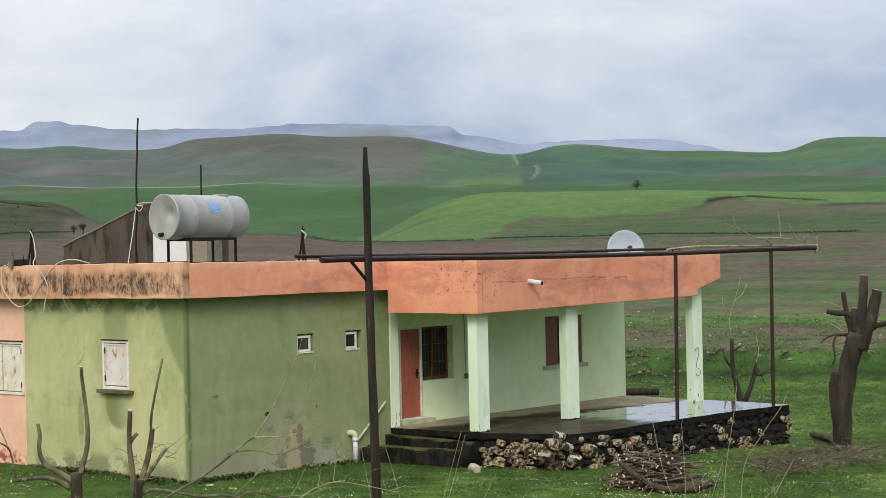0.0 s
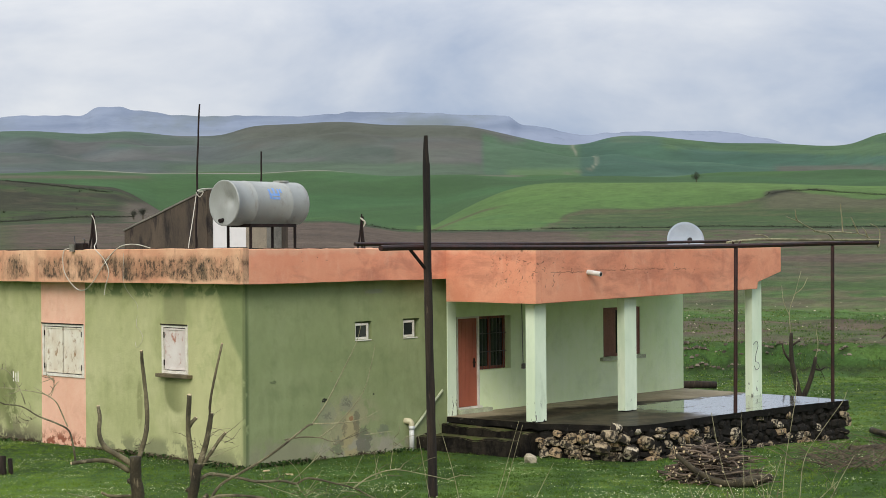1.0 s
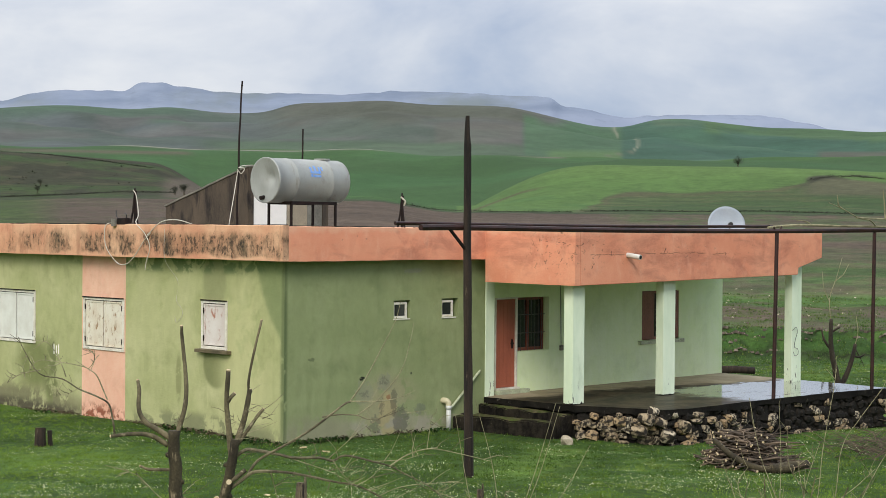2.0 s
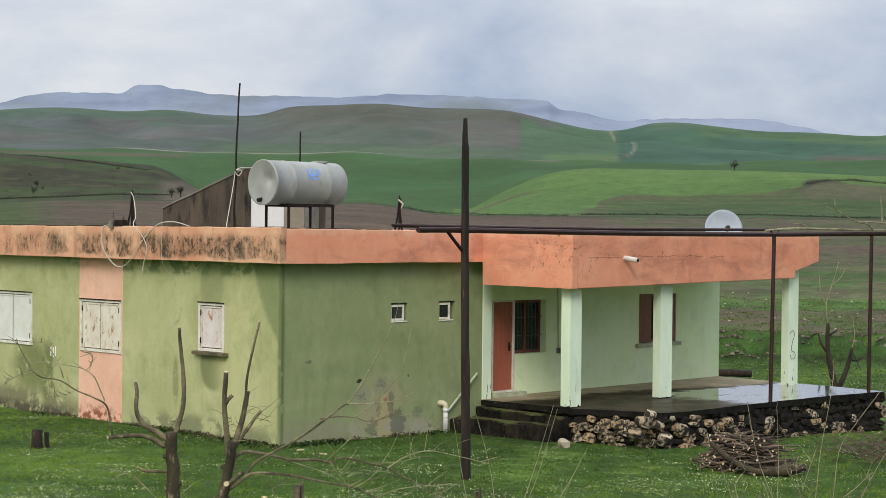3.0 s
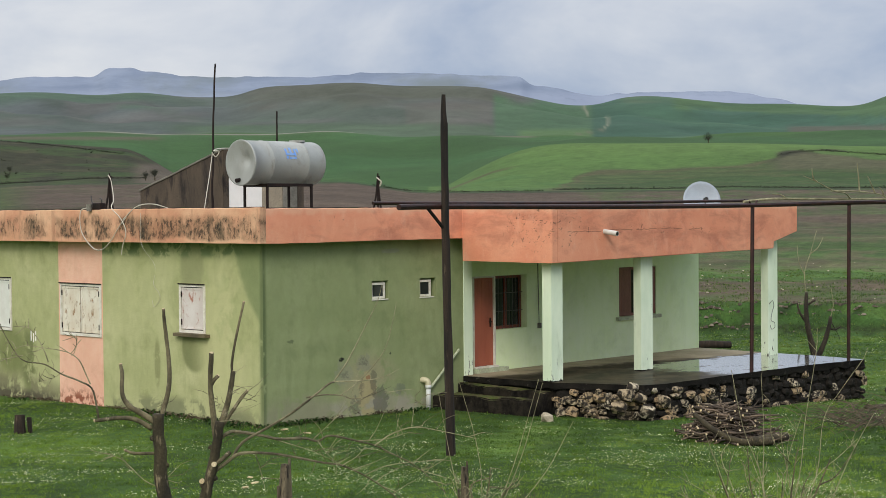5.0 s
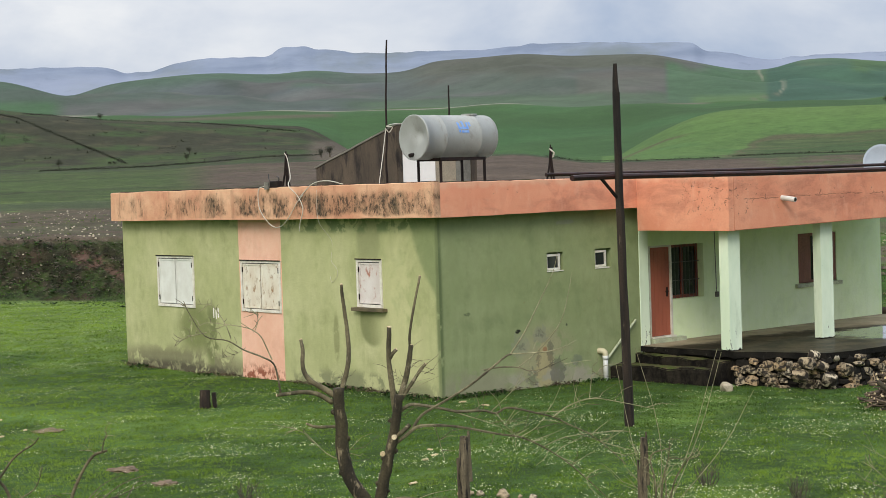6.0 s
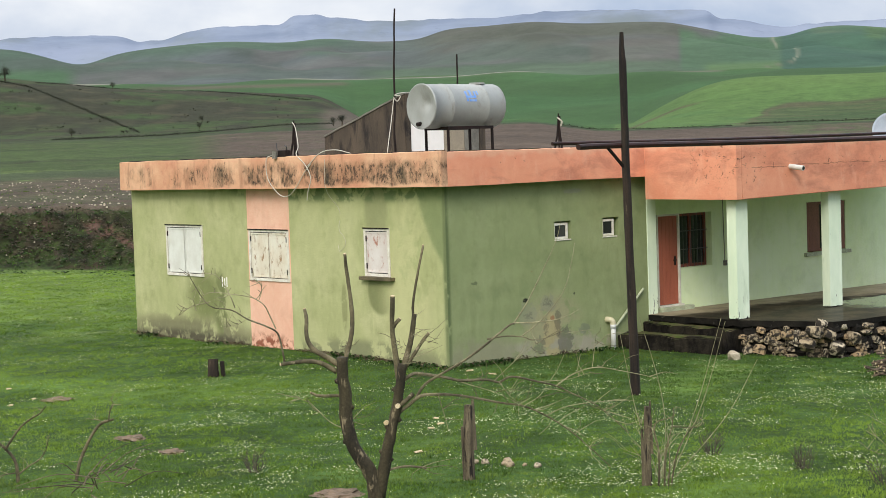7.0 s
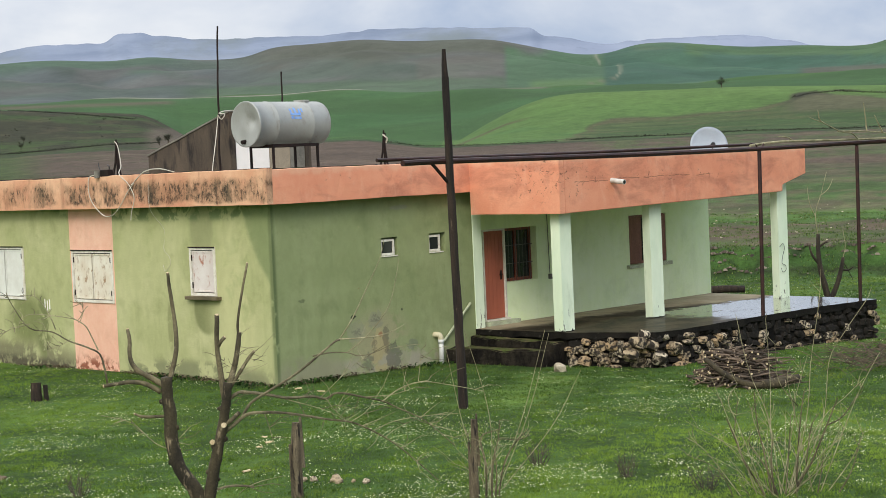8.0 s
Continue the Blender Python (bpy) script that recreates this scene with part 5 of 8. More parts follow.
part("conduit", tube(bmesh.new(), [(8.58, 0.215, 3.4), (8.6, 0.215, 2.5), (8.62, 0.215, 1.72)], 0.009, 6), concrete, house, "thin grey conduit")
part("socket_box", new_box(8.57, 8.66, 0.17, 0.229, 1.62, 1.74, bevel=0.01), concrete, house, "small grey socket box")
# chalk tally on the wall
for k, (dy, lean) in enumerate(((0.0, 0.02), (0.09, -0.01), (0.19, 0.02))):
    part("tally_mark", new_box(-0.006, -0.001, 7.98 + dy, 8.012 + dy, 1.46 + lean, 1.69 + lean), white_board, house)

# ---- the terrace ----
EDGE = [(5.74, -0.025), (5.70, -2.68), (5.93, -3.3), (6.12, -3.95), (6.30, -4.55), (6.95, -4.75), (9.0, -4.72), (12.1, -4.82), (14.2, -5.12),
        (14.55, -3.4), (14.68, -2.1), (14.95, -0.7), (15.1, 0.226)]
terrace = thing("terrace", "raised porch terrace on a rubble wall, its cement floor wet", "terrace", kind="structure")


def build_slab():
    rnd = random.Random(8)
    outline = []
    for (xa, ya), (xb, yb) in zip(EDGE, EDGE[1:]):
        n = max(1, int(math.hypot(xb - xa, yb - ya) / 0.22))
        for i in range(n):
            t = i / n
            j = rnd.uniform(-0.02, 0.02) if i else 0
            outline.append((xa + (xb - xa) * t + j, ya + (yb - ya) * t + j))
    outline += [EDGE[-1], (6.08, 0.226), (6.08, -0.025)]
    bm = bmesh.new()
    top = [bm.verts.new((x, y, slab_z(y))) for x, y in outline]
    rim = [bm.verts.new((x, y, slab_z(y) - rnd.uniform(0.10, 0.17))) for x, y in outline]
    bm.faces.new(top)
    for i in range(len(top)):
        k = (i + 1) % len(top)
        bm.faces.new((top[i], rim[i], rim[k], top[k]))
    bm.faces.new(rim[::-1])
    bmesh.ops.recalc_face_normals(bm, faces=bm.faces)
    ob = part("slab", bm, wet_cement, terrace, "wet cement slab with a blackened edge")
    ob.data.materials.append(black_cement)
    for p in ob.data.polygons:
        p.material_index = 0 if p.normal.z > 0.5 else 1
    inner = [(x + (10 - x) * 0.022, y + (-1.5 - y) * 0.03) for x, y in EDGE]
    bm = prism(bmesh.new(), inner + [(6.08, 0.226)], "z", -0.5, 0.64)
    part("core", bm, black_cement, terrace, "dark mortar between the stones")


build_slab()


def steps():
    """Two worn concrete steps up to the terrace, along its short side, the lower one narrowing outwards."""
    noses = ((0.575, [(5.53, -0.03), (5.50, -0.9), (5.46, -1.7), (5.42, -2.52)]), (0.41, [(4.75, -0.03), (4.86, -0.8), (5.02, -1.5), (5.22, -2.4)]))
    for z, nose in noses:
        bm = bmesh.new()
        prism(bm, nose + [(5.85, nose[-1][1] - 0.03), (5.85, -0.03)], "z", -0.3, z)
        bmesh.ops.bevel(bm, geom=list(bm.edges), offset=0.02, segments=2, affect="EDGES")
        bmesh.ops.subdivide_edges(bm, edges=[e for e in bm.edges if e.calc_length() > 0.25], cuts=9, use_grid_fill=True)
        for v in bm.verts:
            v.co += Vector((noise.noise(v.co * 2.3), 0, noise.noise(v.co * 2.7 + Vector((7, 0, 0))))) * 0.05
            v.co += Vector((noise.noise(v.co * 9), 0, noise.noise(v.co * 8 + Vector((3, 0, 0))))) * 0.022
        part("step", bm, mossy_steps, terrace, "mossy dark concrete step")


steps()


def stone_mesh(seed):
    """A rough broken stone about one unit across."""
    rnd = random.Random(seed)
    bm = bmesh.new()
    bmesh.ops.create_cube(bm, size=1.0)
    bmesh.ops.subdivide_edges(bm, edges=list(bm.edges), cuts=1, use_grid_fill=True)
    push = [Vector((rnd.uniform(-1, 1), rnd.uniform(-1, 1), rnd.uniform(-1, 1))).normalized() for _ in range(5)]
    for v in bm.verts:
        v.co = v.co * (1.0 - 0.22 * max(0.0, v.co.length - 0.5) / 0.366)
        for n in push:
            d = v.co.dot(n) - 0.46
            if d > 0:
                v.co -= n * d
        v.co += Vector((rnd.uniform(-1, 1), rnd.uniform(-1, 1), rnd.uniform(-1, 1))) * 0.045
    return mesh_of("stone", bm)


def rubble_wall():
    """Loose courses of uneven stones along the terrace's open sides."""
    rnd = random.Random(5)
    pale, dark = [stone_mesh(k) for k in range(10)], [stone_mesh(20 + k) for k in range(10)]
    for me in pale:
        me.materials.append(limestone)
    for me in dark:
        me.materials.append(black_stone)
    run = EDGE[1:9]
    for (xa, ya), (xb, yb) in zip(run, run[1:]):
        length = math.hypot(xb - xa, yb - ya)
        heading = math.atan2(yb - ya, xb - xa)
        out = Vector((math.sin(heading), -math.cos(heading), 0))
        level = 0.0
        while level < 0.95:
            h = rnd.uniform(0.11, 0.21)
            s = rnd.uniform(-0.1, 0.05)
            while s < length:
                w = rnd.choice((rnd.uniform(0.1, 0.17), rnd.uniform(0.16, 0.26), rnd.uniform(0.2, 0.36)))
                t = min(max((s + w / 2) / length, 0), 1)
                x, y = xa + (xb - xa) * t, ya + (yb - ya) * t
                z = slab_z(y) - 0.09 - level - h / 2 + rnd.uniform(-0.04, 0.04)
                if z < float(lawn_z(x, y)) - 0.12 or rnd.random() < 0.05:
                    s += w
                    continue
                # the side is mostly clean stone; along the front soot and lichen cover all but a few clusters
                clean = 0.72 if y > -4.4 else 0.5 if x < 8.6 else 0.12 + 0.6 * (noise.noise(Vector((x * 1.7, z * 3.1, 4.0))) > 0.26)
                blackened = rnd.random() > clean or (level < 0.04 and rnd.random() < 0.6)
                ob = new("stone", rnd.choice(dark if blackened else pale))
                ob.parent = terrace
                hh = h * rnd.uniform(0.72, 1.2)
                ob.matrix_local = Matrix.LocRotScale(Vector((x, y, z)) + out * (rnd.uniform(-0.13, 0.0 if x < 8.6 else -0.07) if not blackened else rnd.uniform(-0.17, -0.10)), Euler((rnd.uniform(-0.2, 0.2), rnd.gauss(0, 0.2), heading + rnd.uniform(-0.3, 0.3))), (w * 1.08, 0.24, hh * 1.14))
                s += w
            level += h


# ---- trellis of pipes over the terrace ----
def trellis():
    t = thing("trellis_frame", "rusty pipe trellis frame carried by a wooden pole", "trellis", (-0.5, -5.5, 0.1))
    part("upright", tube(bmesh.new(), [(10.10, -4.66, slab_z(-4.66) - 0.02), (10.26, -4.6, 4.42)], 0.045, 8), red_iron, t)
    part("upright", tube(bmesh.new(), [(14.02, -4.80, slab_z(-4.8) - 0.02), (14.1, -4.78, 4.45)], 0.045, 8), red_iron, t)
    part("rail", tube(bmesh.new(), smooth_path([(-1.75, -5.56, 4.46), (-0.5, -5.4, 4.465), (5.0, -4.98, 4.44), (10.26, -4.6, 4.45), (14.1, -4.8, 4.49), (15.75, -5.06, 4.50)], 6), 0.05, 8), red_iron, t)
    part("rail", tube(bmesh.new(), smooth_path([(-1.9, -5.1, 4.53), (4.0, -4.7, 4.52), (10.0, -4.3, 4.55), (10.4, -4.3, 4.56)], 6), 0.032, 8), red_iron, t)
    part("stick", tube(bmesh.new(), smooth_path([(10.1, -4.48, 4.53), (11.3, -4.53, 4.59), (13.0, -4.73, 4.58), (15.85, -5.07, 4.57)], 5), (0.03, 0.022), 7, 0.1, 3), twig_bark, t, "pale dry stick laid along the rail")
    for pts in ([(14.1, -4.84, 4.56), (13.6, -4.95, 4.72), (13.11, -4.95, 4.77), (12.39, -4.95, 4.97), (11.81, -4.95, 5.10)], [(12.39, -4.95, 4.97), (12.22, -4.95, 5.06), (12.16, -4.95, 5.27)],
                [(13.0, -4.95, 4.77), (14.33, -4.95, 4.75), (15.31, -4.95, 4.68), (15.67, -4.98, 4.53)], [(14.29, -4.95, 4.76), (14.24, -4.95, 5.1), (14.18, -4.95, 5.43)], [(15.02, -4.95, 4.72), (14.67, -4.95, 5.12)],
                [(15.75, -5.03, 4.52), (16.0, -4.95, 4.40), (16.04, -4.95, 4.81), (15.61, -4.95, 4.96)], [(15.45, -4.96, 4.62), (15.36, -4.95, 4.78), (15.25, -4.93, 4.86)], [(11.7, -4.57, 4.59), (11.5, -4.55, 4.68), (11.2, -4.5, 4.70)]):
        part("vine_twig", tube(bmesh.new(), smooth_path(pts, 4), (0.02, 0.009), 5), twig_bark, t, "pale dry vine twig")
    part("fork", tube(bmesh.new(), [(10.26, -4.6, 4.38), (10.10, -4.62, 4.54)], 0.02, 6), red_iron, t)
    part("fork", tube(bmesh.new(), [(10.26, -4.6, 4.38), (10.48, -4.58, 4.55)], 0.02, 6), red_iron, t)
    part("brace", tube(bmesh.new(), [(-0.95, -5.45, 4.44), (-0.56, -5.46, 4.08)], 0.03, 6), dark_iron, t)
    bm = tube(bmesh.new(), smooth_path([(-0.44, -5.46, 0.0), (-0.46, -5.46, 1.2), (-0.5, -5.46, 2.8), (-0.54, -5.47, 4.4), (-0.55, -5.47, 5.9)], 5), (0.085, 0.062), 10, 0.07, 4)
    part("pole", bm, black_wood, t, "weathered dark wooden pole")
    part("pole_top", tube(bmesh.new(), [(-0.55, -5.47, 5.85), (-0.555, -5.47, 6.1), (-0.565, -5.48, 6.38)], [0.058, 0.047, 0.034], 7, 0.12, 5), black_wood, t)


trellis()

# wire hanging on the far column
hung = part("wire_loop", tube(bmesh.new(), smooth_path([(14.0, -2.62, 2.02), (14.14, -2.63, 2.1), (14.2, -2.63, 1.98), (14.1, -2.64, 1.8), (14.06, -2.64, 1.62), (14.22, -2.63, 1.56), (14.24, -2.63, 1.44), (14.1, -2.63, 1.4), (14.02, -2.64, 1.5)], 5), 0.006, 6), black_plastic)
tagged(hung, "dark loop of wire hung on a mint column", "wire")

# ---- on the roof ----
ROOF = 4.02


def water_tank():
    t = thing("water_tank", "galvanised cylindrical water tank lying on a steel stand", "water tank", (2.4, 2.3, ROOF))
    x0, x1, y, z, r = 1.38, 3.40, 2.3, 5.44, 0.475
    bm = bmesh.new()
    prof = [(x0 + 0.06 * (1 - q * q), r * q) for q in (0.04, 0.12, 0.2, 0.28, 0.36, 0.44, 0.52, 0.6, 0.68, 0.76, 0.84, 0.91)] + [(x0, r * 0.985), (x0, r + 0.012), (x0 + 0.05, r + 0.012), (x0 + 0.055, r)]
    for k in (0.27, 0.76):
        xs = x0 + (x1 - x0) * k
        prof += [(xs - 0.02, r), (xs - 0.008, r + 0.008), (xs + 0.008, r + 0.008), (xs + 0.02, r)]
    prof += [(x1 - 0.04, r), (x1, r * 0.98), (x1 + 0.05, r * 0.6), (x1 + 0.06, r * 0.2)]
    rings = []
    for x, q in prof:
        rings.append([bm.verts.new((x, y + q * math.cos(a * math.pi / 24), z + q * math.sin(a * math.pi / 24))) for a in range(48)])
    for a, b in zip(rings, rings[1:]):
        for k in range(48):
            bm.faces.new((a[k], a[(k + 1) % 48], b[(k + 1) % 48], b[k]))
    bm.faces.new(rings[0])
    bm.faces.new(rings[-1])
    for v in bm.verts:
        if v.co.x < x0 + 0.07 and math.hypot(v.co.y - y, v.co.z - z) < r * 0.95:
            v.co.x += 0.075 * math.exp(-((v.co.y - y + 0.16) / 0.13) ** 2 - ((v.co.z - z - 0.06) / 0.15) ** 2) - 0.03 * math.exp(-((v.co.y - y - 0.1) / 0.16) ** 2 - ((v.co.z - z + 0.1) / 0.2) ** 2)
    bmesh.ops.recalc_face_normals(bm, faces=bm.faces)
    part("drum", bm, galvanised, t, "galvanised drum with rolled seams", True)
    part("outlet", tube(bmesh.new(), [(x0 + 0.04, y + 0.06, z - 0.36), (x0 - 0.07, y + 0.06, z - 0.38)], 0.045, 10), dark_iron, t)
    part("hatch", tube(bmesh.new(), [(x0 + 1.6, y, z + r - 0.01), (x0 + 1.6, y, z + r + 0.03)], 0.17, 16), galvanised, t)
    # faded paint marks on the drum, following its round side
    rnd = random.Random(3)
    for cx, ca, w, h in ((2.30, -2.62, 0.05, 0.16), (2.42, -2.6, 0.06, 0.2), (2.54, -2.64, 0.05, 0.17), (2.40, -2.75, 0.24, 0.05), (2.62, -2.55, 0.05, 0.10), (2.45, -2.92, 0.2, 0.05), (2.3, -2.9, 0.06, 0.06)):
        bm = bmesh.new()
        rows = []
        for i in range(5):
            a = ca + (i / 4 - 0.5) * h / r
            rows.append([bm.verts.new((cx + s * w / 2 + rnd.uniform(-0.008, 0.008), y + (r + 0.005) * math.cos(a + 0.0), z - (r + 0.005) * math.sin(a) * 1.0)) for s in (-1, 1)])
        for a, b in zip(rows, rows[1:]):
            bm.faces.new((a[0], a[1], b[1], b[0]))
        part("paint_mark", bm, blue_paint, t)
    for x in (1.80, 3.05):
        bm = bmesh.new()
        box(bm, x - 0.02, x + 0.02, y - 0.37, y + 0.37, z - r - 0.02, z - r + 0.03)
        part("cradle", bm, dark_iron, t)
    part("cradle", new_box(1.78, 3.07, y - 0.40, y - 0.35, z - r - 0.03, z - r + 0.035), dark_iron, t)
    part("cradle", new_box(1.78, 3.07, y + 0.35, y + 0.40, z - r - 0.03, z - r + 0.1), dark_iron, t)
    for x in (1.80, 3.05):
        for yy in (y - 0.37, y + 0.37):
            part("leg", new_box(x - 0.022, x + 0.022, yy - 0.022, yy + 0.022, ROOF - 0.005, z - r - 0.02), dark_iron, t)
    return t


water_tank()


def stairhead():
    s = thing("stairhead", "stained concrete stair enclosure with a sloping top", "stairhead", (4.2, 6.4, ROOF))
    bm = prism(bmesh.new(), [(6.25, ROOF - 0.01), (6.25, 5.90), (9.57, 4.955), (9.57, ROOF - 0.01)], "x", 4.12, 4.30)
    bmesh.ops.bevel(bm, geom=list(bm.edges), offset=0.015, segments=2, affect="EDGES")
    part("side_wall", bm, brown_concrete, s, "brown stained sloping side wall")
    bm = prism(bmesh.new(), [(6.24, 5.885), (6.24, 5.925), (9.59, 4.972), (9.59, 4.932)], "x", 4.095, 4.31)
    bmesh.ops.subdivide_edges(bm, edges=[e for e in bm.edges if e.calc_length() > 1], cuts=24)
    for v in bm.verts:
        v.co.z += 0.014 * noise.noise(v.co * 5)
    part("rim", bm, concrete, s, "pale ragged mortar rim")
    bm = prism(bmesh.new(), [(6.25, ROOF - 0.01), (6.25, 5.88), (9.57, 4.935), (9.57, ROOF - 0.01)], "x", 6.5, 6.68)
    part("side_wall", bm, brown_concrete, s)
    bm = prism(bmesh.new(), [(6.32, 5.74), (6.32, 5.85), (9.52, 4.94), (9.52, 4.83)], "x", 4.305, 6.495)
    part("cover_slab", bm, concrete, s)
    part("front_panel", new_box(4.305, 5.335, 6.27, 6.31, ROOF - 0.005, 5.68, bevel=0.006), white_board, s, "white sheet panel")
    part("front_panel", new_box(5.345, 6.00, 6.27, 6.31, ROOF - 0.005, 5.68, bevel=0.006), beige_board, s, "beige panel")
    part("front_panel", new_box(6.01, 6.49, 6.27, 6.31, ROOF - 0.005, 5.68, bevel=0.006), concrete, s)
    return s


stairhead()


def mast(x, y, z1, r, lean, label):
    m = thing("mast", label, "mast", (x, y, ROOF))
    rnd = random.Random(int(z1 * 10))
    pts = [(x, y, ROOF - 0.01)]
    for k in range(1, 9):
        u = k / 8
        pts.append((x + lean * u * u + rnd.uniform(-0.016, 0.016), y - lean * u * u, ROOF + (z1 - ROOF) * u))
    part("rod", tube(bmesh.new(), smooth_path(pts, 3), (r * 0.85, r * 0.55), 7, 0.14, int(z1 * 10)), dark_iron, m)
    return m


mast(3.5, 5.9, 7.88, 0.035, 0.08, "tall thin rusty mast beside the stair enclosure")
mast(5.95, 6.43, 6.88, 0.035, 0.02, "short rusty mast behind the tank")


def rebar_stub(x, y, z1, spread):
    s = thing("rebar_stub", "bundle of rusty reinforcing bars sticking up from the roof", "rebar", (x, y, ROOF), "rebar stubs")
    for k, (dx, dy, tip) in enumerate(((-0.10, 0.10, 0.0), (0.0, 0.0, 0.02), (0.06, -0.06, 0.0))):
        part("bar", tube(bmesh.new(), [(x + dx * spread, y + dy * spread, ROOF - 0.01), (x + dx * 0.3, y + dy * 0.3, ROOF + (z1 - ROOF) * 0.6), (x + tip, y - tip, z1 - 0.06 * k)], (0.028, 0.018), 6), dark_iron, s)
    return s


rebar_stub(0.46, 5.69, 5.28, 1.4)
stub = rebar_stub(5.04, 1.9, 5.24, 1.3)
part("rag", tube(bmesh.new(), smooth_path([(5.02, 1.92, 5.15), (5.08, 1.84, 5.05), (5.07, 1.88, 4.95)], 4), (0.022, 0.014), 7, 0.3, 2), cable_white, stub, "white rag tied on the bars")


def dish():
    d = thing("satellite_dish", "grey round satellite dish on the roof", "satellite dish", (12.2, -1.9, ROOF))
    c = Vector((12.2, -1.9, 4.585))
    n = (Vector((-0.62, -0.74, 0.22))).normalized()
    u = n.cross(Vector((0, 0, 1))).normalized()
    w = u.cross(n)
    bm = bmesh.new()
    rings = []
    for k in range(9):
        q = 0.46 * k / 8
        rings.append([bm.verts.new(c + n * (q * q * 0.45 - 0.08) + (u * math.cos(a * math.pi / 20) + w * math.sin(a * math.pi / 20)) * max(q, 0.004)) for a in range(40)])
    rings.append([bm.verts.new(v.co - n * 0.012) for v in rings[-1]])
    for a, b in zip(rings, rings[1:]):
        for k in range(40):
            bm.faces.new((a[k], a[(k + 1) % 40], b[(k + 1) % 40], b[k]))
    bmesh.ops.recalc_face_normals(bm, faces=bm.faces)
    part("reflector", bm, dish_grey, d, "shallow grey reflector", True)
    part("feed_arm", tube(bmesh.new(), [c - w * 0.38 - n * 0.02, c + n * 0.36 - w * 0.08], 0.014, 6), dark_iron, d)
    part("feed_horn", tube(bmesh.new(), [c + n * 0.40 - w * 0.07, c + n * 0.28 - w * 0.05], (0.055, 0.045), 10), black_plastic, d, "black feed horn")
    part("stand", tube(bmesh.new(), [(12.28, -1.81, ROOF - 0.01), (12.28, -1.81, 4.62), c - n * 0.09], 0.025, 7), dark_iron, d)


dish()


def pump_box():
    b = thing("junction_box", "small dark metal box with loose wires on the parapet", "junction box", (-0.23, 5.2, RIM))
    part("case", new_box(-0.30, -0.16, 4.98, 5.28, RIM - 0.01, RIM + 0.14, bevel=0.015), dark_iron, b)
    part("can", tube(bmesh.new(), [(-0.34, 5.33, RIM - 0.04), (-0.34, 5.33, RIM + 0.12)], 0.06, 10), concrete, b)
    part("wire", tube(bmesh.new(), smooth_path([(-0.25, 5.3, RIM + 0.1), (-0.26, 5.36, RIM + 0.2), (-0.25, 5.38, RIM + 0.3)], 3), 0.012, 5), black_plastic, b)
    part("wire", tube(bmesh.new(), smooth_path([(-0.22, 5.05, RIM + 0.1), (-0.24, 5.0, RIM + 0.2), (-0.22, 5.1, RIM + 0.24)], 3), 0.012, 5), black_plastic, b)


pump_box()


def cable(label, pts, r=0.010, material=None):
    c = part("cable", tube(bmesh.new(), smooth_path(pts, 6), r, 6), material or cable_white)
    return tagged(c, label, "cable")


cable("pale cable looping over the parapet", [(-0.25, 5.55, RIM + 0.03), (-0.34, 5.66, RIM - 0.05), (-0.36, 5.6, 4.0), (-0.36, 5.2, 3.66), (-0.36, 4.85, 3.62), (-0.35, 4.55, 3.8), (-0.34, 4.2, 4.15), (-0.33, 4.0, 4.3)])
cable("pale cable hanging from the roof bars over the parapet", [(0.44, 5.72, 5.24), (0.36, 5.5, 5.1), (0.1, 5.05, 4.7), (-0.26, 4.62, RIM + 0.03), (-0.33, 4.2, 4.28), (-0.36, 3.98, 4.0), (-0.36, 4.1, 3.7), (-0.35, 4.16, 3.52)])
cable("pale cable arched on the parapet's rim", [(-0.34, 4.1, 4.26), (-0.28, 3.7, RIM + 0.05), (-0.25, 3.2, RIM + 0.1), (-0.2, 2.75, RIM + 0.02)])
cable("guy wire from the tall mast to the roof", [(3.50, 5.88, 5.78), (3.25, 5.7, 5.2), (2.95, 5.5, 4.5), (2.85, 5.45, ROOF)], 0.010)
cable("pale rope tied round the tall mast and the stair wall", [(3.47, 5.86, 5.80), (3.55, 5.82, 5.70), (3.62, 5.78, 5.82), (3.5, 5.84, 5.84), (3.8, 6.0, 5.9), (4.4, 6.24, 5.93)], 0.013)
cable("pale wire hanging down the green wall", [(-0.33, 3.5, 4.4), (-0.345, 3.46, 3.75), (-0.02, 3.45, 3.3), (-0.015, 3.5, 2.9), (-0.015, 3.35, 2.75), (-0.015, 3.28, 2.62), (-0.015, 3.36, 2.5), (-0.015, 3.5, 2.42), (-0.015, 3.55, 2.55)], 0.004)


# ---- trees, stakes and brush ----
def limb(bm, base, right, pts, r0, r1, seed, seg=8, n=4, depth=0.25):
    """A limb from points (across, up) in a tree's own plane, with some wander in depth."""
    rnd = random.Random(seed)
    back = Vector((-right.y, right.x, 0))
    d, line = 0.0, []
    for i, (a, h) in enumerate(pts):
        line.append(Vector(base) + right * a + Vector((0, 0, h)) + back * d)
        d += rnd.uniform(-1, 1) * depth * 0.3
    line = smooth_path(line, n)
    return tube(bm, line, (r0, r1), seg, 0.09, seed), line


def cut_face(parent, p, q, r):
    """The pale sawn end of a limb that runs from p to q."""
    d = (q - p).normalized()
    part("cut_face", tube(bmesh.new(), [q - d * 0.006, q + d * 0.008], r * 0.97, 9), cut_wood, parent, "pale sawn wood")


ACROSS = Vector((math.cos(radians(40.5)), -math.sin(radians(40.5)), 0))


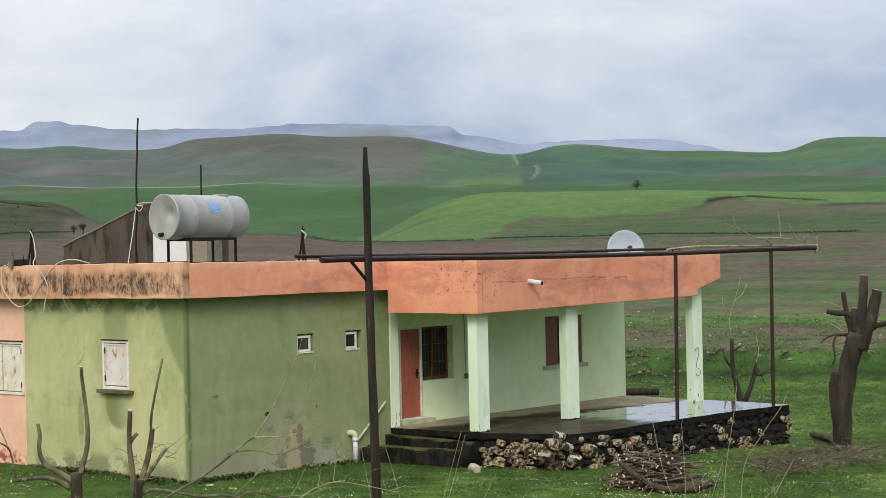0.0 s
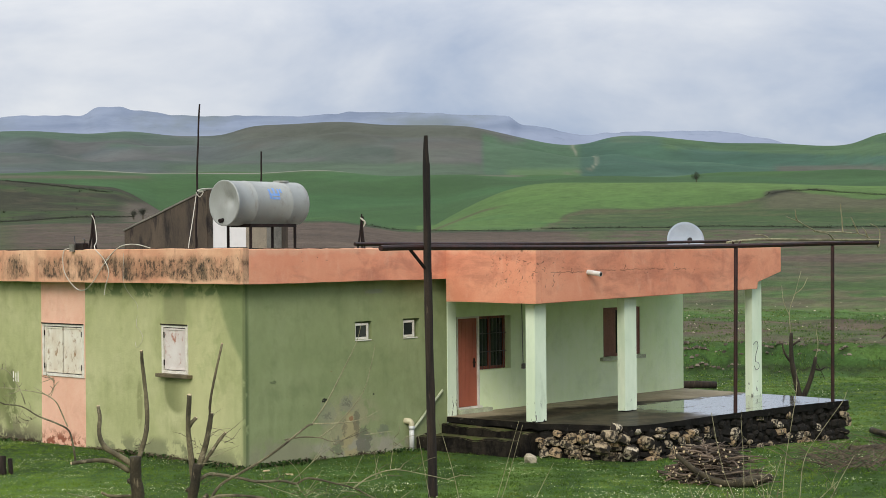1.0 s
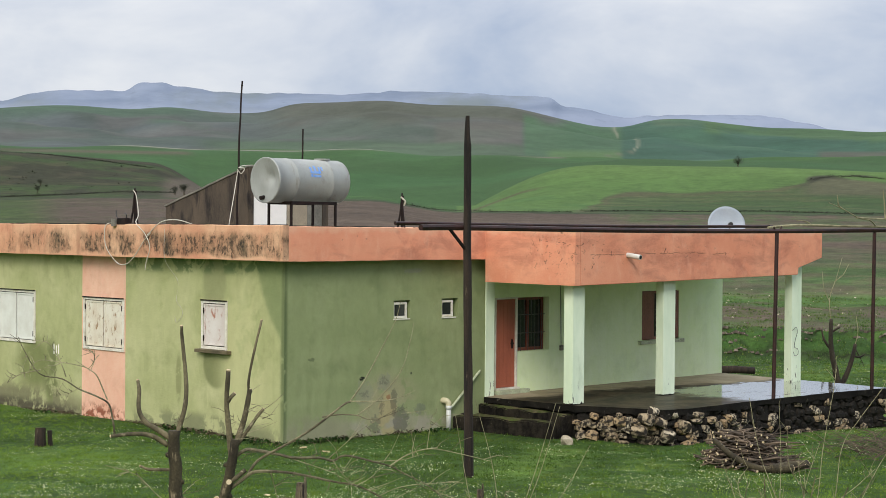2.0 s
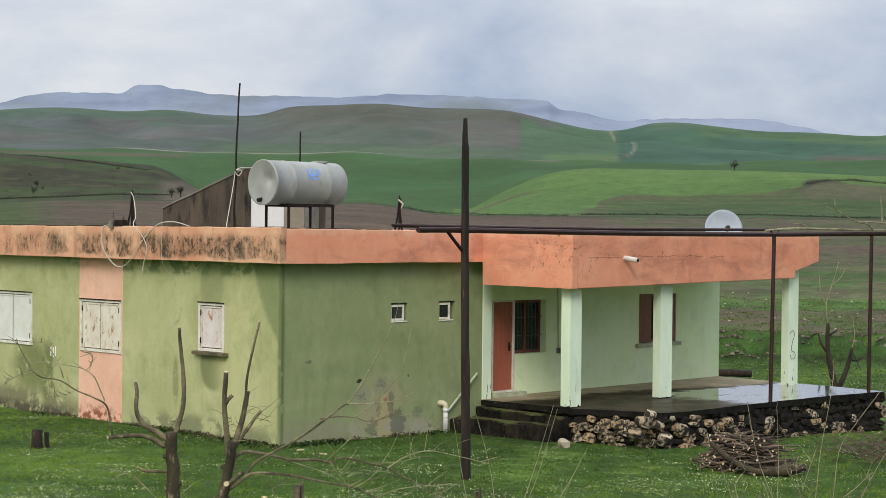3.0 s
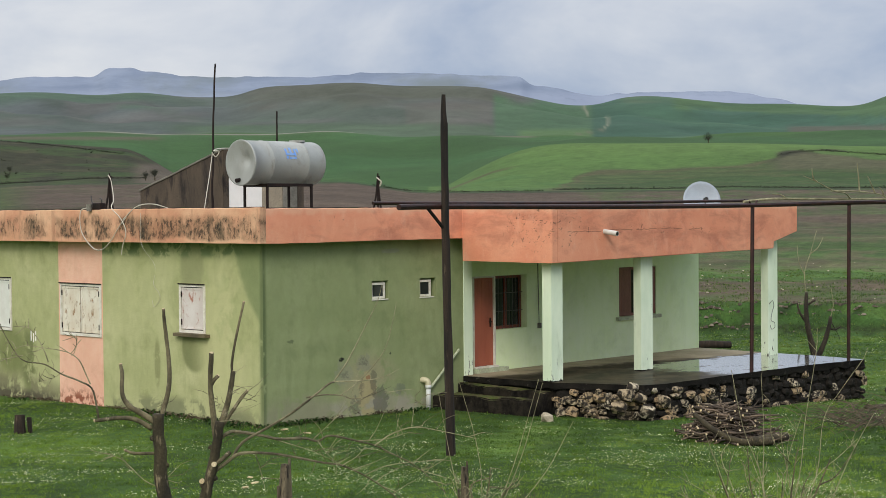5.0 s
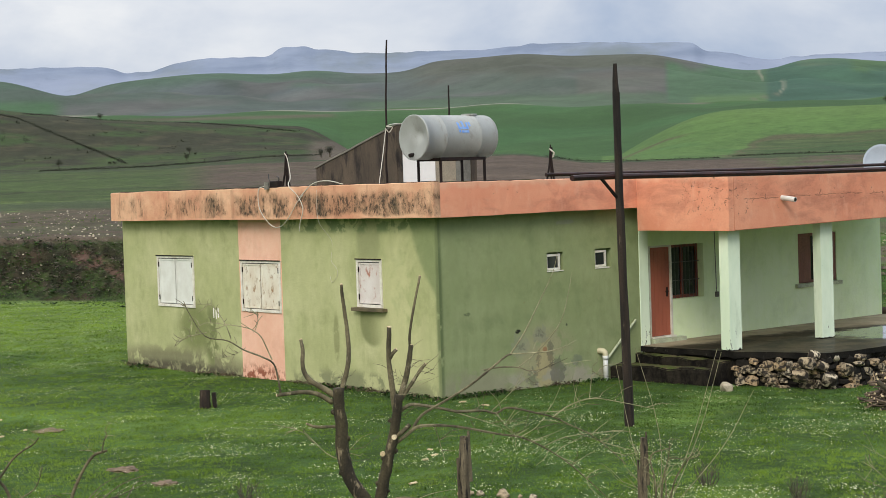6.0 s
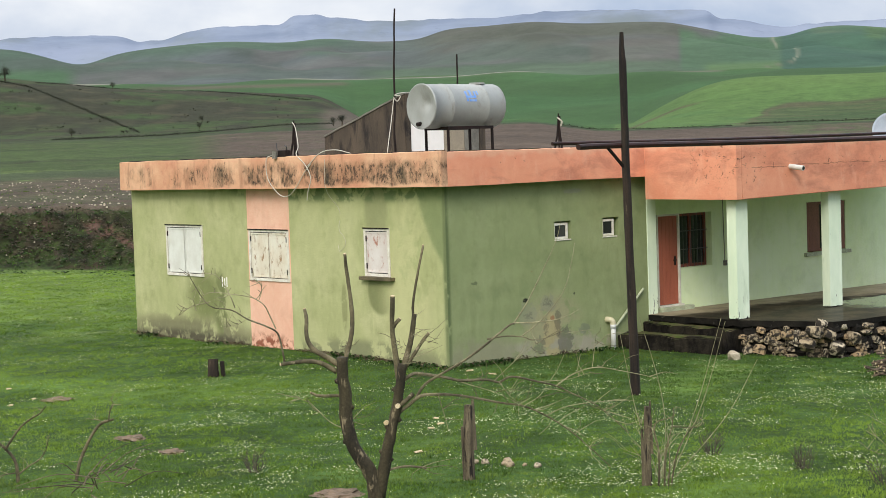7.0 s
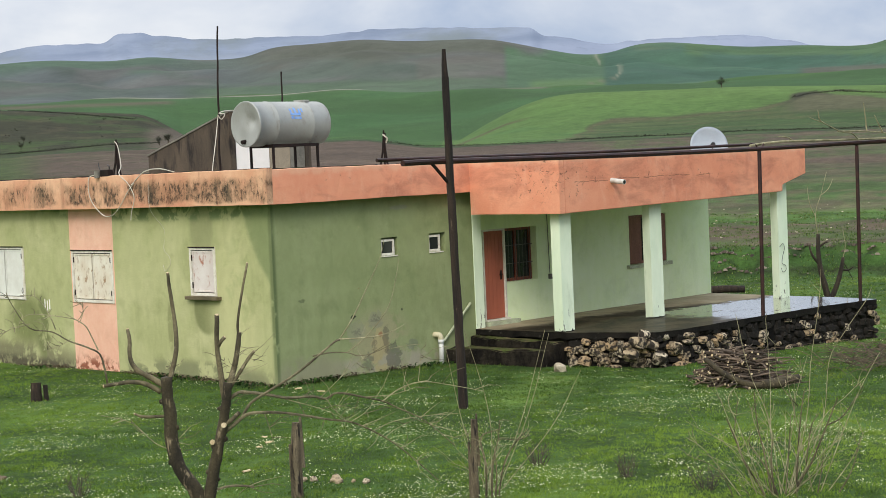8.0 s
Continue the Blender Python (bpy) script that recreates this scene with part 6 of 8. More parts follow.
def pruned_tree():
    base = Vector((-9.62, -10.01, 0.52))
    t = thing("pruned_tree", "leafless forked tree, hard pruned, with sawn limb ends", "tree", (-9.62, -10.01, 0.1))
    big = [("trunk", [(0.02, -0.5), (0.0, 0.0), (-0.05, 0.23), (-0.23, 0.54), (-0.31, 0.84), (-0.31, 1.17), (-0.33, 1.37), (-0.33, 1.60)], 0.19, 0.125, None),
           ("limb", [(0.03, -0.05), (0.13, 0.39), (0.2, 0.69), (0.28, 1.01), (0.33, 1.27), (0.36, 1.50)], 0.15, 0.095, None),
           ("limb", [(-0.36, 1.50), (-0.51, 1.6), (-0.67, 1.7), (-0.74, 1.84), (-0.74, 2.04), (-0.76, 2.16)], 0.065, 0.035, 1),
           ("limb", [(-0.30, 1.55), (-0.21, 1.89), (-0.21, 2.22), (-0.25, 2.61), (-0.26, 2.79)], 0.055, 0.032, 1),
           ("limb", [(-0.40, 1.43), (-0.58, 1.54), (-0.77, 1.57), (-1.04, 1.54)], 0.055, 0.036, 1),
           ("limb", [(-0.33, 1.15), (-0.6, 1.16), (-0.71, 1.19)], 0.035, 0.028, 1),
           ("limb", [(0.32, 1.25), (0.28, 1.67), (0.26, 1.93), (0.28, 2.29)], 0.065, 0.048, 1),
           ("limb", [(0.36, 1.40), (0.46, 1.73), (0.5, 1.93), (0.52, 2.07)], 0.065, 0.05, 1),
           ("limb", [(0.51, 2.03), (0.51, 2.19), (0.57, 2.51), (0.65, 2.86)], 0.03, 0.024, 1),
           ("limb", [(0.35, 1.38), (0.5, 1.6), (0.61, 1.76), (0.68, 1.84)], 0.04, 0.034, 1),
           ("limb", [(0.27, 1.92), (0.30, 1.97), (0.35, 2.02)], 0.045, 0.04, 1),
           ("limb", [(0.24, 1.0), (0.36, 1.05), (0.48, 1.15)], 0.06, 0.045, None)]
    for i, (name, pts, r0, r1, cut) in enumerate(big):
        k = 0.51 if i < 2 else 0.55
        r0, r1 = r0 * k, r1 * k
        bm, line = limb(bmesh.new(), base, ACROSS, pts, r0, r1, i + 3, 10, 4, 0.05 if i < 2 else 0.2)
        ob = part(name, bm, bark if i < 2 else limb_bark, t, "", True)
        if cut:
            cut_face(ob, line[-2], line[-1], r1)
        if i < 2:
            for k in range(5):
                p = line[3 + (k * 5 + i * 2) % (len(line) - 5)]
                bm = bmesh.new()
                bmesh.ops.create_icosphere(bm, subdivisions=2, radius=1.0)
                side = (1 if k % 2 else -1) * (r0 + r1) * 0.46
                for v in bm.verts:
                    v.co = p + ACROSS * side + v.co * 0.032 * (1 + 0.5 * noise.noise(v.co * 2 + Vector((k * 3.0, i, 0))))
                part("knot", bm, bark, ob, "", True)
    # sawn scars on the stem
    for a, h, s in ((0.16, 0.83, -0.12), (0.30, 1.02, -0.1)):
        p = base + ACROSS * a + Vector((0, 0, h)) - Vector((ACROSS.y * -1, ACROSS.x, 0)) * 0.06
        out = (-Vector((-ACROSS.y, ACROSS.x, 0)) * 0.8 + ACROSS * s * 2).normalized()
        part("cut_face", tube(bmesh.new(), [p, p + out * 0.03], 0.03, 9), cut_wood, t, "pale sawn wood")
    thin = [([(0.33, 1.27), (0.43, 1.35), (0.54, 1.37), (0.83, 1.33), (1.03, 1.29), (1.32, 1.28), (1.48, 1.24), (1.62, 1.31), (1.94, 1.24), (2.13, 1.18), (2.33, 1.08), (2.56, 0.97), (2.76, 0.8), (2.95, 0.62)], 0.028, 0.005),
            ([(0.26, 0.9), (0.42, 1.02), (0.55, 1.12), (0.68, 1.15), (0.97, 1.12), (1.23, 1.07), (1.52, 1.0), (1.75, 0.96), (2.01, 0.84), (2.27, 0.66), (2.5, 0.45), (2.75, 0.2)], 0.03, 0.005),
            ([(0.50, 1.08), (0.62, 1.25), (0.9, 1.42), (1.12, 1.55), (1.35, 1.72), (1.6, 1.91), (1.67, 1.93)], 0.022, 0.011),
            ([(1.67, 1.93), (1.83, 2.17), (2.02, 2.53), (2.18, 2.86), (2.24, 3.09)], 0.0115, 0.002),
            ([(1.67, 1.93), (1.93, 1.93), (2.14, 1.95), (2.29, 1.99), (2.42, 2.06)], 0.012, 0.002),
            ([(1.35, 1.75), (1.54, 1.78), (1.75, 1.77), (1.88, 1.73), (2.06, 1.76), (2.32, 1.87)], 0.013, 0.002),
            ([(1.75, 1.77), (1.99, 1.95), (2.25, 2.27), (2.36, 2.63), (2.4, 2.83)], 0.009, 0.002),
            ([(2.26, 1.79), (2.49, 1.82), (2.6, 1.82)], 0.004, 0.002),
            ([(2.13, 1.18), (2.33, 1.31), (2.59, 1.39), (2.92, 1.33), (3.31, 1.24)], 0.011, 0.003),
            ([(1.42, 1.26), (1.51, 1.36), (1.8, 1.62), (1.96, 1.72)], 0.005, 0.002),
            ([(1.48, 1.24), (1.61, 1.07), (1.76, 0.96)], 0.006, 0.002),
            ([(1.94, 1.24), (2.26, 1.26), (2.52, 1.33)], 0.007, 0.002),
            ([(2.56, 1.39), (2.6, 1.62), (2.61, 1.75)], 0.005, 0.002),
            ([(1.75, 0.96), (1.94, 1.07), (2.07, 1.23)], 0.006, 0.002),
            ([(0.76, 1.13), (0.81, 0.94), (0.87, 0.71)], 0.009, 0.003),
            ([(0.83, 1.33), (1.16, 1.23), (1.42, 1.13), (1.68, 1.01)], 0.008, 0.002),
            ([(2.01, 0.84), (2.27, 0.93), (2.66, 0.97), (2.99, 0.97)], 0.008, 0.002),
            ([(-1.0, 1.55), (-1.02, 1.73), (-1.07, 1.91), (-1.21, 2.0), (-1.4, 2.08), (-1.59, 2.19), (-1.84, 2.25), (-2.02, 2.52), (-2.08, 2.66)], 0.016, 0.004),
            ([(-1.085, 1.95), (-1.14, 2.08), (-1.2, 2.22), (-1.28, 2.29), (-1.38, 2.33), (-1.57, 2.37), (-1.83, 2.4), (-1.96, 2.32)], 0.010, 0.003),
            ([(-1.55, 2.21), (-1.59, 2.34), (-1.66, 2.47), (-1.77, 2.6), (-1.93, 2.62)], 0.009, 0.003),
            ([(-1.83, 2.29), (-2.06, 2.24), (-2.2, 2.14)], 0.008, 0.003),
            ([(-1.27, 2.29), (-1.23, 2.4), (-1.25, 2.5)], 0.005, 0.002),
            ([(-1.38, 2.1), (-1.52, 2.02), (-1.7, 1.98)], 0.005, 0.002),
            ([(-0.3, 0.75), (-0.5, 0.85), (-0.75, 1.1), (-1.1, 1.2)], 0.008, 0.003),
            ([(0.1, 0.25), (0.35, 0.3), (0.6, 0.27)], 0.02, 0.014)]
    rnd = random.Random(12)
    for i, (pts, r0, r1) in enumerate(thin):
        bm, line = limb(bmesh.new(), base, ACROSS, pts, r0 * 0.8, r1, i + 40, 6, 4, 0.12 if pts[0][1] > 1.5 else 0.3)
        branch = part("branch", bm, branch_bark if r0 > 0.012 else twig_bark, t, "thin bare branch with twigs")
        wild = 16 if i < 2 else 0 if 2 <= i <= 7 else 8 if pts[-1][0] < 0 else 4
        for k in range(wild):
            p = rnd.choice(line[len(line) // 3:])
            d = Vector((rnd.uniform(-0.4, 1) if pts[-1][0] > 0 else rnd.uniform(-1, 0.4), rnd.uniform(-1, 0.6), rnd.uniform(-0.5, 0.9))).normalized() * (rnd.uniform(0.15, 0.45) if wild != 8 else rnd.uniform(0.06, 0.2))
            d = ACROSS * d.x + Vector((0, 0, d.z)) + Vector((-ACROSS.y, ACROSS.x, 0)) * d.y
            kink = Vector((rnd.uniform(-1, 1), rnd.uniform(-1, 1), rnd.uniform(-1, 1))) * 0.16 * d.length
            part("twig", tube(bmesh.new(), [p, p + d * 0.45 + kink, p + d * 0.75 + kink * 0.6, p + d], (0.0048, 0.0016), 4), twig_bark if k % 3 else branch_bark, branch)
    # water shoots on the upper limbs
    for k in range(34):
        a, h = rnd.choice(((0.30, 1.55), (0.33, 1.7), (0.45, 1.62), (0.56, 1.7), (0.5, 1.9), (0.64, 1.8), (-0.3, 1.7), (-0.26, 0.85), (0.4, 1.3)))
        p = base + ACROSS * (a + rnd.uniform(-0.04, 0.04)) + Vector((0, 0, h + rnd.uniform(-0.1, 0.1)))
        d = ACROSS * rnd.uniform(-0.25, 0.4) + Vector((-ACROSS.y, ACROSS.x, 0)) * rnd.uniform(-0.3, 0.3) + Vector((0, 0, rnd.uniform(-0.08, 0.22)))
        kink = Vector((rnd.uniform(-1, 1), rnd.uniform(-1, 1), rnd.uniform(-1, 1))) * 0.05
        part("twig", tube(bmesh.new(), [p, p + d * 0.5 + kink, p + d], (0.0042, 0.0016), 4), twig_bark if k % 2 else branch_bark, t)


pruned_tree()


def pollard():
    base = Vector((13.75, -6.75, -0.13))
    t = thing("pollarded_tree", "thick dark pollarded tree with sawn limbs", "tree", (13.75, -6.75, -0.2))
    right = Vector((0.469, -0.883, 0))
    rows = [("trunk", [(0.0, -0.2), (0.0, 0.73), (0.07, 1.4), (0.21, 2.06), (0.38, 2.66)], 0.21, 0.22, None),
            ("limb", [(-0.06, 0.5), (-0.13, 1.0), (-0.16, 1.46), (-0.10, 1.78)], 0.16, 0.11, None),
            ("limb", [(0.40, 2.4), (0.46, 2.75), (0.5, 3.26), (0.56, 3.98)], 0.17, 0.088, 1), ("limb", [(0.40, 2.3), (0.55, 2.7), (0.7, 3.06), (0.85, 3.64)], 0.20, 0.115, 1),
            ("limb", [(0.32, 2.5), (0.24, 2.8), (0.15, 3.12), (0.08, 3.6)], 0.10, 0.05, None), ("limb", [(0.30, 3.0), (0.15, 3.11), (-0.05, 3.12), (-0.30, 3.17)], 0.08, 0.055, None),
            ("limb", [(0.34, 2.7), (0.33, 3.0), (0.35, 3.22)], 0.12, 0.10, 1), ("limb", [(0.2, 2.62), (-0.09, 2.62), (-0.28, 2.58), (-0.45, 2.43)], 0.045, 0.012, None),
            ("limb", [(0.5, 2.6), (0.75, 2.8), (1.05, 2.88)], 0.09, 0.06, None), ("limb", [(-0.1, 2.6), (-0.16, 2.4), (-0.13, 2.1), (-0.2, 1.95)], 0.03, 0.02, None)]
    for i, (name, pts, r0, r1, cut) in enumerate(rows):
        bm, line = limb(bmesh.new(), base, right, pts, r0, r1, i + 70, 11, 5, 0.1)
        ob = part(name, bm, wet_bark, t, "", True)
        if cut:
            cut_face(ob, line[-2], line[-1], r1)
    rnd = random.Random(4)
    for i in range(26):
        bm = bmesh.new()
        p = base + right * rnd.uniform(0.05, 0.6) + Vector((0, 0, rnd.uniform(2.1, 3.2)))
        d = right * rnd.choice((-1, -0.8, 1)) * rnd.uniform(0.3, 0.7) + Vector((0, 0, rnd.uniform(-0.3, 0.4)))
        tube(bm, smooth_path([p, p + d * 0.6 + Vector((0, 0, 0.06)), p + d], 3), (0.011, 0.003), 5)
        part("twig", bm, twig_bark, t)


pollard()


def far_stump_tree():
    base = Vector((21.7, 0.7, 0.0))
    t = thing("stunted_tree", "stunted dark tree stump with three bare shoots", "tree", (21.7, 0.7, 0.0))
    for i, (pts, r0, r1) in enumerate((([(0.0, -0.2), (-0.14, 0.4), (-0.26, 0.9), (-0.3, 1.4), (-0.29, 1.9)], 0.14, 0.07), ([(0.0, -0.1), (0.2, 0.35), (0.34, 0.8), (0.42, 1.19)], 0.12, 0.07),
                                       ([(-0.27, 1.0), (-0.48, 1.3), (-0.56, 1.6)], 0.06, 0.03), ([(-0.29, 1.5), (-0.12, 1.62), (-0.02, 1.66)], 0.05, 0.035), ([(0.36, 0.85), (0.55, 0.8), (0.72, 0.9)], 0.05, 0.02), ([(0.4, 1.1), (0.62, 0.7), (0.7, 0.5)], 0.02, 0.008))):
        bm, line = limb(bmesh.new(), base, Vector((0.69, -0.72, 0)), pts, r0 * 0.75, r1 * 0.75, i + 90, 8, 4, 0.1)
        part("trunk" if i == 0 else "limb", bm, wet_bark, t, "", True)
    for i, pts in enumerate(([(-0.29, 1.8), (-0.34, 2.5), (-0.15, 3.1), (0.02, 3.7)], [(-0.33, 2.4), (-0.5, 2.8), (-0.55, 3.3)], [(-0.2, 3.0), (0.05, 3.2), (0.2, 3.5)], [(0.4, 1.1), (0.5, 1.5), (0.45, 2.0)])):
        part("shoot", limb(bmesh.new(), base, Vector((0.69, -0.72, 0)), pts, 0.014, 0.006, i + 190, 5, 4, 0.1)[0], twig_bark, t, "thin pale shoot")


far_stump_tree()


def stump():
    z = float(lawn_z(-3.44, 3.26))
    s = thing("tree_stump", "short grey weathered stump in the grass", "stump", (-3.44, 3.26, z))
    part("stem", tube(bmesh.new(), [(-3.44, 3.26, z - 0.1), (-3.44, 3.26, z + 0.2), (-3.43, 3.27, z + 0.36)], [0.12, 0.105, 0.1], 10, 0.1, 6), black_wood, s)
    part("slab_of_wood", tube(bmesh.new(), [(-3.30, 3.12, z - 0.1), (-3.31, 3.13, z + 0.31)], 0.05, 6, 0.2, 7), black_wood, s)


stump()


def stake(x, y, h, r, seed):
    z = float(lawn_z(x, y))
    s = thing("wooden_stake", "old split wooden stake standing in the grass", "stake", (x, y, z), "old stakes")
    part("post", tube(bmesh.new(), [(x, y, z - 0.1), (x - 0.02, y, z + h * 0.5), (x + 0.01, y, z + h)], [r, r * 0.9, r * 0.7], 9, 0.28, seed), stake_wood, s)
    part("splinter", tube(bmesh.new(), [(x - r, y + 0.02, z - 0.1), (x - r * 1.2, y + 0.03, z + h * 0.72)], (r * 0.5, r * 0.25), 6, 0.2, seed + 1), stake_wood, s)
    part("splinter", tube(bmesh.new(), [(x + r * 0.4, y - r * 0.5, z + h * 0.4), (x + r * 0.55, y - r * 0.4, z + h * 1.07)], (r * 0.55, r * 0.2), 6, 0.3, seed + 2), stake_wood, s)
    part("splinter", tube(bmesh.new(), [(x - r * 0.5, y - r * 0.6, z + h * 0.2), (x - r * 0.3, y - r * 0.5, z + h * 0.95)], (r * 0.5, r * 0.2), 6, 0.3, seed + 3), stake_wood, s)


stake(-7.18, -8.88, 0.98, 0.078, 3)
stake(-5.98, -10.92, 1.0, 0.06, 7)


def thicket(name, x, y, n, height, spread, seed, label, whips=(), shade=None, whip_twigs=0):
    """A leafless bush: many thin shoots from one foot, branching."""
    rnd = random.Random(seed)
    z = float(lawn_z(x, y))
    t = thing(name, label, "bush", (x, y, z))
    for i in range(n):
        bm = bmesh.new()
        a = rnd.uniform(0, 6.28)
        foot = Vector((x + math.cos(a) * spread * 0.4 * rnd.random(), y + math.sin(a) * spread * 0.4 * rnd.random(), z - 0.05))
        tip = foot + Vector((math.cos(a) * spread * rnd.uniform(0.3, 1), math.sin(a) * spread * rnd.uniform(0.3, 1), height * rnd.uniform(0.5, 1.0)))
        mid = (foot + tip) / 2 + Vector((rnd.uniform(-0.2, 0.2), rnd.uniform(-0.2, 0.2), rnd.uniform(-0.05, 0.15))) * min(1.0, height)
        line = smooth_path([foot, mid, tip], 4)
        tube(bm, line, (rnd.uniform(0.004, 0.0075), 0.002), 5)
        shoot = part("shoot", bm, shade or twig_bark, t)
        for k in range(2 if height < 0.5 else 5):
            p = rnd.choice(line[2:])
            d = (tip - foot).normalized() * rnd.uniform(0.1, 0.4) + Vector((rnd.uniform(-0.25, 0.25), rnd.uniform(-0.25, 0.25), rnd.uniform(-0.05, 0.2)))
            d *= min(1.0, height)
            part("twig", tube(bmesh.new(), [p, p + d * 0.5 + Vector((0, 0, 0.02)), p + d], (0.003, 0.0015), 4), shade or twig_bark, shoot)
    for pts in whips:
        line = smooth_path([(x + ACROSS.x * a, y + ACROSS.y * a, z + h) for a, h in pts], 5)
        whip = part("whip", tube(bmesh.new(), line, (0.0065, 0.003), 5), twig_bark, t)
        for k in range(whip_twigs):
            p = Vector(rnd.choice(line[4:]))
            d = ACROSS * rnd.uniform(-0.15, 0.15) + Vector((0, 0, rnd.uniform(0.06, 0.28)))
            part("twig", tube(bmesh.new(), [p, p + d * 0.5 + ACROSS * rnd.uniform(-0.02, 0.02), p + d], (0.0045, 0.002), 4), branch_bark if k % 2 else twig_bark, whip)



thicket("bare_bush", -5.6, -10.74, 7, 0.7, 0.7, 21, "leafless bush of thin pale shoots",
        [[(0.05, 0.0), (0.1, 0.7), (0.02, 1.3), (-0.2, 2.1)], [(0.0, 0.0), (-0.25, 0.8), (-0.45, 1.9)], [(0.1, 0.0), (0.5, 0.9), (0.85, 2.05)], [(0.15, 0.0), (0.6, 1.0), (0.9, 2.0)], [(0.2, 0.0), (0.9, 0.8), (1.3, 1.5)]])
thicket("bare_bush", -3.9, -14.1, 16, 1.0, 1.1, 22, "wide leafless bush of pale grey shoots", [
    [(0.1, 0.0), (0.35, 0.91), (0.43, 1.61), (0.54, 2.24), (0.59, 2.59)], [(0.2, 0.0), (0.56, 0.9), (0.66, 1.61), (0.87, 1.96), (1.16, 2.34)], [(-0.1, 0.0), (-0.1, 0.91), (-0.09, 1.48), (-0.12, 2.17)],
    [(0.0, 0.0), (-0.12, 0.91), (-0.35, 1.55), (-0.49, 2.24)], [(-0.2, 0.0), (-0.49, 0.83), (-0.62, 1.19), (-0.5, 1.39)], [(-0.3, 0.0), (-0.56, 0.77), (-0.82, 1.48)],
    [(0.1, 0.0), (0.51, 0.84), (0.87, 1.17), (1.09, 1.37)], [(0.6, 0.0), (0.92, 0.4), (1.09, 0.74)], [(0.05, 0.0), (-0.28, 0.82), (-0.34, 1.1)], [(0.4, 0.0), (0.16, 1.21), (0.13, 1.42)],
    [(-0.5, 0.0), (-0.92, 0.58), (-1.16, 0.77)], [(0.0, 0.0), (0.18, 0.86), (0.23, 1.21), (0.39, 1.69)], [(0.5, 0.0), (0.88, 0.9), (1.09, 1.33), (1.3, 1.68)]], whip_twigs=4)


def sapling(x, y, label, limbs, seed, twigs=6):
    """A small bare tree: each limb as (points across and up, radii), twigs along all of them."""
    rnd = random.Random(seed)
    z = float(lawn_z(x, y))
    t = thing("sapling", label, "sapling", (x, y, z), "bare saplings")
    for i, (pts, r0, r1) in enumerate(limbs):
        bm, line = limb(bmesh.new(), (x, y, 0.15), ACROSS, pts, r0 * 1.15, r1 * 1.15, seed + i, 7, 4, 0.08)
        stem = part("stem" if i == 0 else "branch", bm, limb_bark if r0 > 0.0095 else branch_bark, t, "", True)
        for k in range(twigs):
            p = rnd.choice(line[2:])
            d = ACROSS * rnd.uniform(-0.16, 0.16) + Vector((0, 0, rnd.uniform(-0.03, 0.18)))
            part("twig", tube(bmesh.new(), [p, p + d * 0.5 + Vector((rnd.uniform(-0.03, 0.03), 0, 0.01)), p + d], (0.004, 0.0015), 4), twig_bark, stem)


sapling(-11.4, -4.1, "leafless forked sapling with dark thin limbs", [
    ([(0.14, -0.2), (0.13, 0.14), (0.09, 0.31), (-0.02, 0.45), (-0.12, 0.55), (-0.25, 0.71), (-0.34, 0.84), (-0.37, 0.99)], 0.024, 0.008),
    ([(-0.02, 0.45), (0.07, 0.58), (0.19, 0.74), (0.33, 0.85), (0.47, 0.93), (0.56, 1.03)], 0.016, 0.006),
    ([(0.14, 0.1), (0.3, 0.22), (0.44, 0.3), (0.53, 0.43), (0.59, 0.63)], 0.010, 0.004),
    ([(0.12, 0.13), (-0.08, 0.1), (-0.18, 0.02)], 0.008, 0.004),
    ([(-0.12, 0.55), (-0.14, 0.42), (-0.1, 0.33)], 0.007, 0.003)], 23)
sapling(-10.75, -4.75, "single bent sapling with a cut tip", [
    ([(0.0, -0.2), (0.07, 0.19), (0.16, 0.42), (0.27, 0.62), (0.39, 0.77), (0.57, 0.83)], 0.022, 0.016),
    ([(0.51, 0.82), (0.54, 0.96), (0.58, 1.05), (0.55, 1.09)], 0.009, 0.005),
    ([(0.43, 0.8), (0.35, 0.83), (0.25, 0.85)], 0.005, 0.003)], 24)
sapling(-5.99, -11.05, "clump of brown leafless shoots beside a stake", [
    ([(0.03, -0.1), (0.05, 0.45), (0.0, 0.8), (0.25, 0.89)], 0.014, 0.005),
    ([(0.1, -0.1), (0.14, 0.45), (0.22, 0.77), (0.25, 1.0)], 0.013, 0.004),
    ([(0.17, -0.1), (0.28, 0.45), (0.45, 0.73), (0.6, 0.87)], 0.010, 0.004),
    ([(0.14, -0.1), (0.18, 0.3), (0.17, 0.62)], 0.011, 0.004),
    ([(0.22, 0.77), (0.5, 0.75), (0.62, 0.8)], 0.006, 0.003),
    ([(0.05, 0.5), (-0.12, 0.7), (-0.2, 0.95)], 0.006, 0.003)], 61, 9)
